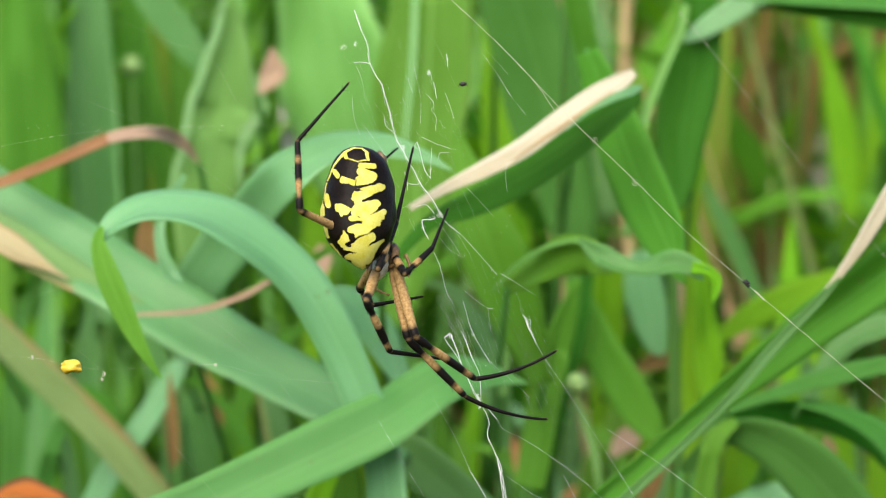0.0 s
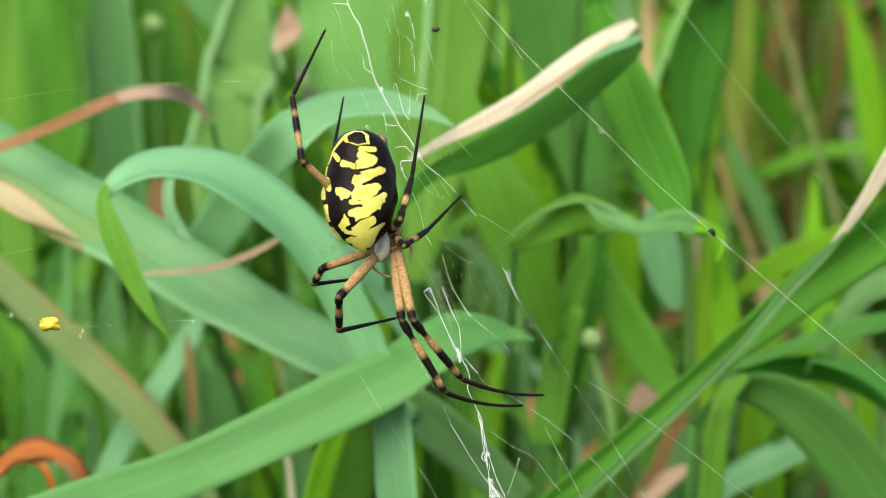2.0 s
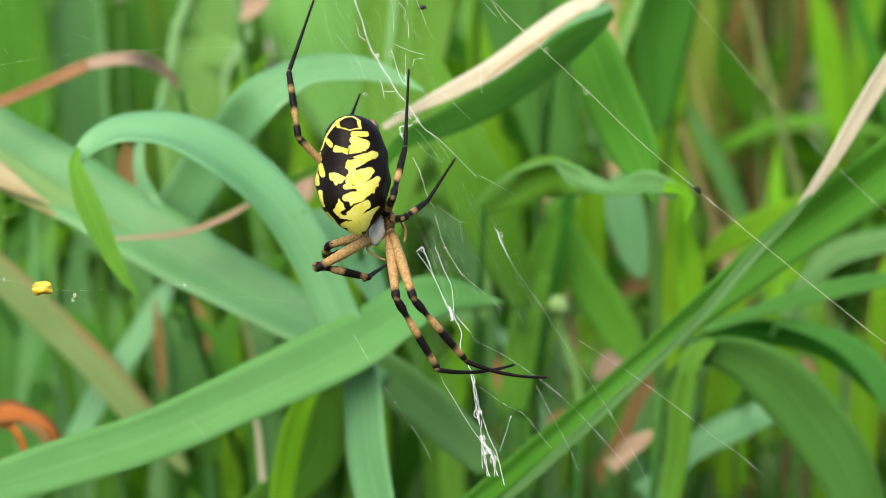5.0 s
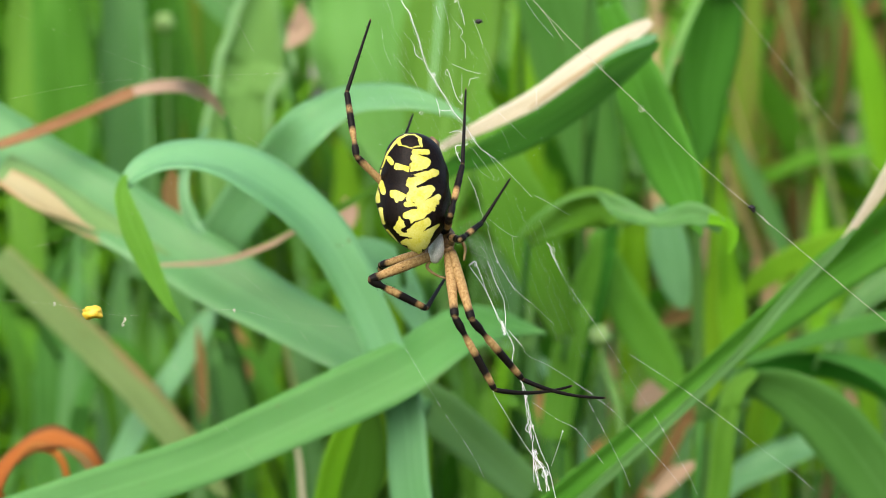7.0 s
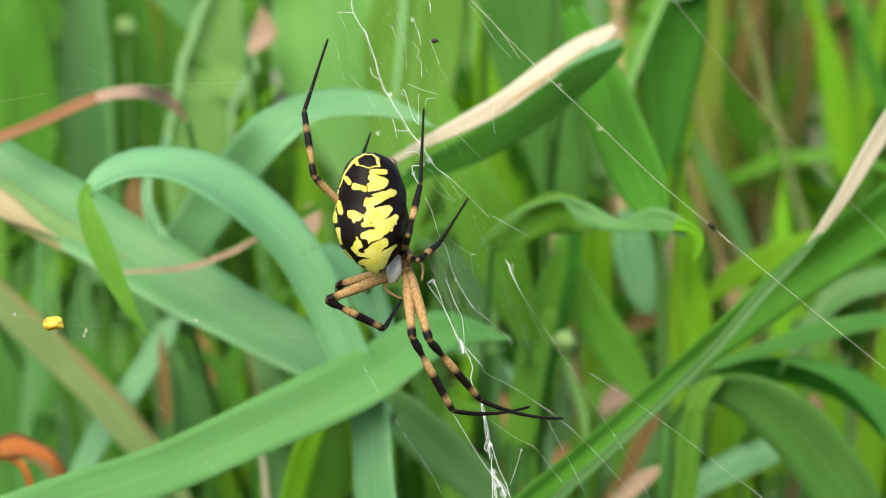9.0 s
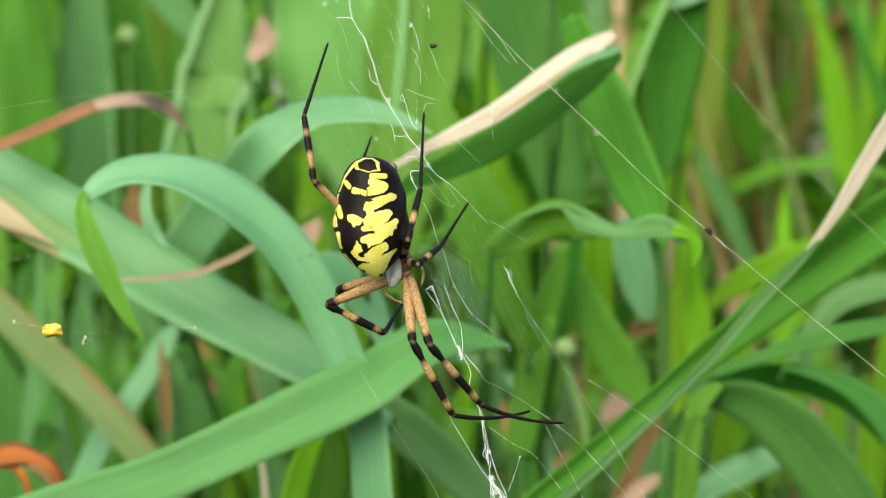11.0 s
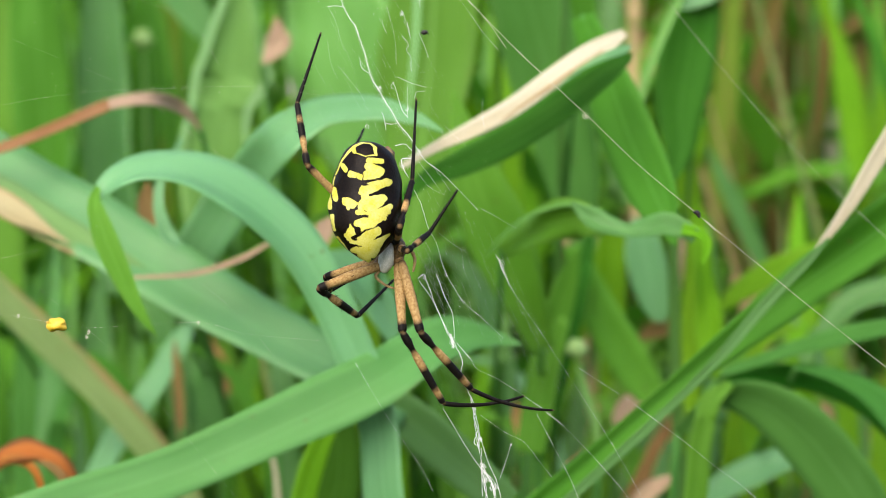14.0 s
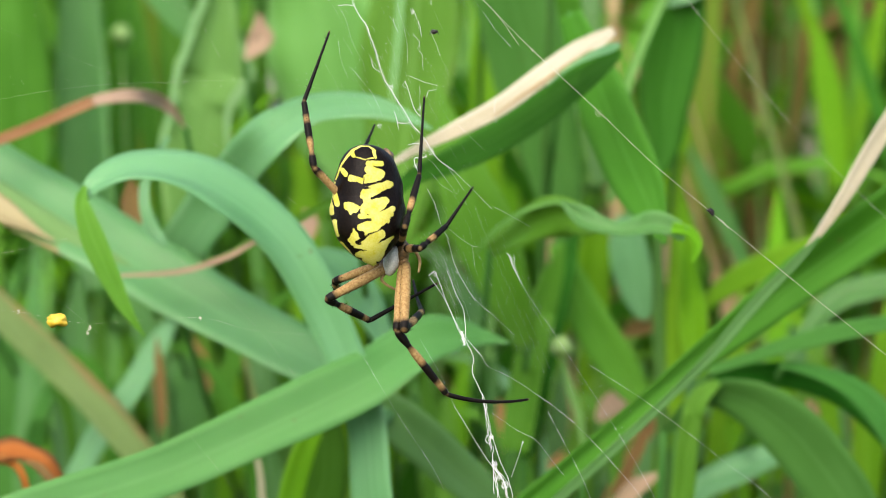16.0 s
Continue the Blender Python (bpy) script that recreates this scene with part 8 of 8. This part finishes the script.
    step(legs["J"], [
        (0.0, (0.10, 9.73, -10.28), (1.82, 13.02, -12.49), (8.36, 14.55, -11.19)),
        (0.5, (-1.25, 9.42, -9.78), (-2.90, 12.89, -11.76), (2.96, 14.98, -8.92)),
        (1.0, (-2.45, 6.69, -12.61), (-4.70, 9.89, -14.45), (-1.88, 15.84, -12.59)),
        (1.5, (-3.96, 6.85, -10.55), (-4.79, 10.72, -12.29), (-0.82, 16.20, -11.35)),
        (2.0, (-4.93, 5.61, -10.01), (-6.21, 9.14, -12.15), (-0.05, 11.99, -11.34)),
        (2.5, (-4.06, 6.08, -11.27), (-5.49, 9.78, -12.98), (0.47, 12.10, -10.55)),
        (3.0, (-3.86, 5.64, -11.91), (-4.92, 9.64, -13.13), (0.20, 12.26, -9.43)),
        (3.5, (-3.67, 7.38, -10.31), (-4.43, 11.26, -12.04), (0.06, 15.97, -9.94)),
        (4.0, (-3.24, 8.30, -9.18), (-4.09, 12.23, -10.74), (0.43, 17.19, -9.41)),
        (6.3, (-4.34, 7.05, -9.25), (-4.52, 11.20, -10.44), (0.20, 15.89, -8.87)),
        (11.0, (-4.34, 7.05, -9.25), (-4.52, 11.20, -10.44), (0.20, 15.89, -8.87)),
        (12.9, (-4.34, 7.05, -9.25), (-4.52, 11.20, -10.44), (0.20, 15.89, -8.87)),
        (13.5, (-4.52, 6.74, -9.36), (-4.78, 10.87, -10.61), (0.13, 15.22, -8.68)),
        (14.0, (-4.88, 5.82, -9.88), (-4.54, 9.69, -11.76), (0.30, 13.51, -8.80)),
        (14.5, (-3.78, 6.19, -11.57), (-4.11, 10.14, -13.30), (0.40, 14.04, -9.96)),
        (15.0, (-4.05, 7.16, -9.86), (-4.01, 11.22, -11.32), (0.41, 15.85, -8.91)),
        (15.5, (-4.18, 7.02, -9.80), (-4.22, 11.13, -11.11), (0.56, 15.41, -8.76)),
        (16.0, (-4.37, 6.81, -9.68), (-4.40, 10.92, -11.01), (0.40, 15.28, -8.84)),
    ])
    walk(UPPER, [
        (0.0, pose(-0.00757, 0, 0.41983, 0, 2.25, 0)),
        (0.5, pose(-0.00657, 0, 0.42070, 0, 1.21, 0)),
        (1.0, pose(-0.00791, 0, 0.42053, 0, 2.14, 0)),
        (1.5, pose(-0.00936, 0, 0.42183, 0, 2.50, 0)),
        (2.0, pose(-0.00934, 0, 0.42193, 0, 2.51, 0)),
        (2.5, pose(-0.00902, 0, 0.42118, 0, 1.78, 0)),
        (3.0, pose(-0.00817, 0, 0.42157, 0, 2.33, 0)),
        (3.5, pose(-0.00524, 0, 0.42112, 0, 2.06, 0)),
        (4.0, pose(-0.00552, 0, 0.42003, 0, 0.36, 0)),
        (6.3, pose(-0.00747, 0, 0.42257, 0, -0.36, 0)),
        (6.5, pose(-0.00755, 0, 0.42207, 0, -0.28, 0)),
        (7.0, pose(-0.00521, 0, 0.42257, 0, -0.22, 0)),
        (7.5, pose(-0.00594, 0, 0.42125, 0, -0.23, 0)),
        (8.0, pose(-0.00536, 0, 0.42160, 0, -0.16, 0)),
        (8.5, pose(-0.00635, 0, 0.42078, 0, -0.14, 0)),
        (11.0, pose(-0.00605, 0, 0.42094, 0, 0.00, 0)),
        (11.5, pose(-0.00558, 0, 0.42076, 0, -0.34, 0)),
        (12.0, pose(-0.00553, 0, 0.42058, 0, -0.30, 0)),
        (12.5, pose(-0.00676, 0, 0.42076, 0, -0.65, 0)),
        (13.0, pose(-0.00554, 0, 0.42100, 0, -0.43, 0)),
        (13.5, pose(-0.00701, 0, 0.42106, 0, -0.11, 0)),
        (14.0, pose(-0.00843, 0, 0.42174, 0, -0.15, 0)),
        (14.5, pose(-0.00876, 0, 0.42231, 0, -0.46, 0)),
        (15.0, pose(-0.00861, 0, 0.42266, 0, -0.57, 0)),
        (15.5, pose(-0.00787, 0, 0.42268, 0, -0.74, 0)),
        (16.0, pose(-0.00626, 0, 0.42172, 0, -0.84, 0)),
    ])
    walk(gnat, shifted([
        (0.0, pose(-0.00560, 0, 0.42097, 0, 0.16, 0)),
        (0.5, pose(-0.00432, 0, 0.42231, 0, 0.03, 0)),
        (1.0, pose(-0.00572, 0, 0.42188, 0, 0.21, 0)),
        (1.5, pose(-0.00784, 0, 0.42257, 0, 0.10, 0)),
        (2.0, pose(-0.00822, 0, 0.42252, 0, 0.02, 0)),
        (2.5, pose(-0.00815, 0, 0.42150, 0, 0.26, 0)),
        (3.0, pose(-0.00748, 0, 0.42144, 0, 0.15, 0)),
        (3.5, pose(-0.00474, 0, 0.42053, 0, 0.17, 0)),
        (4.0, pose(-0.00509, 0, 0.41986, 0, 0.36, 0)),
        (6.5, pose(-0.00746, 0, 0.42205, 0, -0.28, 0)),
        (7.0, pose(-0.00513, 0, 0.42253, 0, -0.22, 0)),
        (7.5, pose(-0.00567, 0, 0.42113, 0, -0.23, 0)),
        (8.0, pose(-0.00512, 0, 0.42147, 0, -0.16, 0)),
        (8.5, pose(-0.00632, 0, 0.42075, 0, -0.14, 0)),
        (11.0, pose(-0.00605, 0, 0.42094, 0, 0.00, 0)),
        (11.5, pose(-0.00558, 0, 0.42058, 0, -0.13, 0)),
        (12.0, pose(-0.00557, 0, 0.42047, 0, -0.18, 0)),
        (12.5, pose(-0.00681, 0, 0.42070, 0, -0.06, 0)),
        (13.0, pose(-0.00567, 0, 0.42097, 0, -0.04, 0)),
        (13.5, pose(-0.00700, 0, 0.42113, 0, -0.03, 0)),
        (14.0, pose(-0.00843, 0, 0.42205, 0, 0.02, 0)),
        (14.5, pose(-0.00888, 0, 0.42262, 0, -0.10, 0)),
        (15.0, pose(-0.00879, 0, 0.42287, 0, -0.15, 0)),
        (15.5, pose(-0.00784, 0, 0.42292, 0, -0.15, 0)),
        (16.0, pose(-0.00645, 0, 0.42191, 0, -0.06, 0)),
    ], 66 * PXM, 0.011, 81 * PXM))
    walk(LOWER, [
        (0.0, pose(0.00227, 0, 0.38759, 0, 0.16, 0)),
        (0.5, pose(0.00271, 0, 0.38846, 0, 0.03, 0)),
        (1.0, pose(0.00118, 0, 0.38781, 0, 0.21, 0)),
        (1.5, pose(0.00024, 0, 0.38812, 0, 0.10, 0)),
        (2.0, pose(0.00047, 0, 0.38800, 0, 0.02, 0)),
        (2.5, pose(0.00056, 0, 0.38728, 0, 0.26, 0)),
        (3.0, pose(0.00171, 0, 0.38750, 0, 0.15, 0)),
        (3.5, pose(0.00473, 0, 0.38683, 0, 0.17, 0)),
        (4.0, pose(0.00429, 0, 0.38643, 0, 0.36, 0)),
        (6.3, pose(0.00222, 0, 0.38993, 0, -0.36, 0)),
        (6.5, pose(0.00219, 0, 0.38950, 0, -0.28, 0)),
        (7.0, pose(0.00409, 0, 0.39001, 0, -0.22, 0)),
        (7.5, pose(0.00363, 0, 0.38901, 0, -0.23, 0)),
        (8.0, pose(0.00414, 0, 0.38923, 0, -0.16, 0)),
        (8.5, pose(0.00309, 0, 0.38858, 0, -0.14, 0)),
        (11.0, pose(0.00331, 0, 0.38856, 0, 0.00, 0)),
        (11.5, pose(0.00376, 0, 0.38841, 0, -0.13, 0)),
        (12.0, pose(0.00393, 0, 0.38808, 0, -0.18, 0)),
        (12.5, pose(0.00261, 0, 0.38843, 0, -0.06, 0)),
        (13.0, pose(0.00363, 0, 0.38860, 0, -0.04, 0)),
        (13.5, pose(0.00234, 0, 0.38864, 0, -0.03, 0)),
        (14.0, pose(0.00117, 0, 0.38917, 0, 0.02, 0)),
        (14.5, pose(0.00117, 0, 0.38961, 0, -0.10, 0)),
        (15.0, pose(0.00141, 0, 0.39002, 0, -0.15, 0)),
        (15.5, pose(0.00200, 0, 0.39004, 0, -0.15, 0)),
        (16.0, pose(0.00323, 0, 0.38957, 0, -0.06, 0)),
    ])
    line_rows = [
        (0.0, pose(0.02746, 0, 0.40739, 0, 0.47, 0)),
        (0.5, pose(0.02790, 0, 0.40854, 0, 0.86, 0)),
        (1.0, pose(0.02615, 0, 0.40765, 0, 1.63, 0)),
        (1.5, pose(0.02469, 0, 0.40864, 0, 0.98, 0)),
        (2.0, pose(0.02419, 0, 0.40835, 0, 1.31, 0)),
        (2.5, pose(0.02426, 0, 0.40783, 0, 0.91, 0)),
        (3.0, pose(0.02501, 0, 0.40825, 0, 0.65, 0)),
        (3.5, pose(0.02786, 0, 0.40721, 0, 0.47, 0)),
        (4.0, pose(0.02726, 0, 0.40682, 0, 0.37, 0)),
        (6.3, pose(0.02559, 0, 0.41024, 0, -0.35, 0)),
        (6.5, pose(0.02555, 0, 0.40963, 0, -0.39, 0)),
        (7.0, pose(0.02722, 0, 0.41010, 0, 0.21, 0)),
        (7.5, pose(0.02711, 0, 0.40898, 0, -0.26, 0)),
        (8.0, pose(0.02759, 0, 0.40922, 0, -0.32, 0)),
        (8.5, pose(0.02627, 0, 0.40856, 0, -0.29, 0)),
        (11.0, pose(0.02634, 0, 0.40871, 0, 0.00, 0)),
        (11.5, pose(0.02686, 0, 0.40829, 0, -0.21, 0)),
        (12.0, pose(0.02680, 0, 0.40826, 0, -0.13, 0)),
        (12.5, pose(0.02550, 0, 0.40861, 0, -0.19, 0)),
        (13.0, pose(0.02646, 0, 0.40883, 0, -0.11, 0)),
        (13.5, pose(0.02531, 0, 0.40906, 0, -0.36, 0)),
        (14.0, pose(0.02396, 0, 0.41008, 0, -0.39, 0)),
        (14.5, pose(0.02380, 0, 0.41087, 0, -0.58, 0)),
        (15.0, pose(0.02404, 0, 0.41136, 0, -0.72, 0)),
        (15.5, pose(0.02483, 0, 0.41138, 0, -0.45, 0)),
        (16.0, pose(0.02604, 0, 0.41033, 0, -0.44, 0)),
    ]
    for ob in (ANCHOR, SPECK):
        walk(ob, line_rows)
    walk(FARLINE, shifted(line_rows, 250 * PXM, 0, 60 * PXM))
    left_rows = [
        (0.0, pose(-0.05041, 0, 0.39014, 0, 0.16, 0)),
        (0.5, pose(-0.05060, 0, 0.39068, 0, 0.03, 0)),
        (1.0, pose(-0.05197, 0, 0.39072, 0, 0.21, 0)),
        (1.5, pose(-0.05298, 0, 0.39092, 0, 0.10, 0)),
        (2.0, pose(-0.05243, 0, 0.39039, 0, 0.02, 0)),
        (2.5, pose(-0.05218, 0, 0.38970, 0, 0.26, 0)),
        (3.0, pose(-0.05135, 0, 0.38945, 0, 0.15, 0)),
        (3.5, pose(-0.04982, 0, 0.38955, 0, 0.17, 0)),
        (4.0, pose(-0.04945, 0, 0.38956, 0, 0.36, 0)),
        (6.3, pose(-0.05159, 0, 0.38969, 0, -0.36, 0)),
        (6.5, pose(-0.05138, 0, 0.38980, 0, -0.28, 0)),
        (7.0, pose(-0.04980, 0, 0.38991, 0, -0.22, 0)),
        (7.5, pose(-0.05044, 0, 0.38996, 0, -0.23, 0)),
        (8.0, pose(-0.05005, 0, 0.39015, 0, -0.16, 0)),
        (8.5, pose(-0.05017, 0, 0.38969, 0, -0.14, 0)),
        (11.0, pose(-0.04980, 0, 0.38964, 0, 0.00, 0)),
        (11.5, pose(-0.04960, 0, 0.38971, 0, -0.13, 0)),
        (12.0, pose(-0.04912, 0, 0.38958, 0, -0.18, 0)),
        (12.5, pose(-0.04956, 0, 0.38952, 0, -0.06, 0)),
        (13.0, pose(-0.04899, 0, 0.38938, 0, -0.04, 0)),
        (13.5, pose(-0.04981, 0, 0.38922, 0, -0.03, 0)),
        (14.0, pose(-0.05062, 0, 0.38928, 0, 0.02, 0)),
        (14.5, pose(-0.05121, 0, 0.38958, 0, -0.10, 0)),
        (15.0, pose(-0.05122, 0, 0.38994, 0, -0.15, 0)),
        (15.5, pose(-0.05075, 0, 0.39004, 0, -0.15, 0)),
        (16.0, pose(-0.04963, 0, 0.38988, 0, -0.06, 0)),
    ]
    walk(LEFT, left_rows)
    sway(BLEACHED, [(0.0, 0.4, -0.6), (0.5, 0.3, -0.3), (1.0, 0, 0), (1.5, 0, 0.3), (2.0, -0.4, 0.3), (2.5, -0.1, 0.1), (3.0, 0, 0), (3.5, 0, -0.1), (4.0, 0.2, -0.3), (6.3, 0, 0), (11.0, 0, 0), (16.0, 0, 0)])
    sway(CRINKLED, [(0.0, 0, 0.2), (0.5, 0, 0), (1.0, 0, -0.1), (2.0, -0.2, -0.4), (2.5, -0.1, -0.5), (3.0, 0, 0.1), (4.0, 0, 0.1), (6.3, 0, 0), (11.0, 0, 0), (16.0, 0, 0)])
    sway(LOOPED, [(0.0, 0, -0.1), (1.0, 0, 0.2), (2.0, 0, 0.2), (3.0, 0, -0.1), (3.5, 0, -0.3), (4.2, 0, 0), (6.5, 0.1, 0.2), (8.0, 0.2, -0.1), (11.0, 0, 0), (12.0, -0.1, -0.2), (13.0, 0, 0), (14.5, 0, 0.1), (16.0, 0, -0.1)])
    walk(petal, shifted(left_rows, 0, -0.0005, 0.0))


motions()
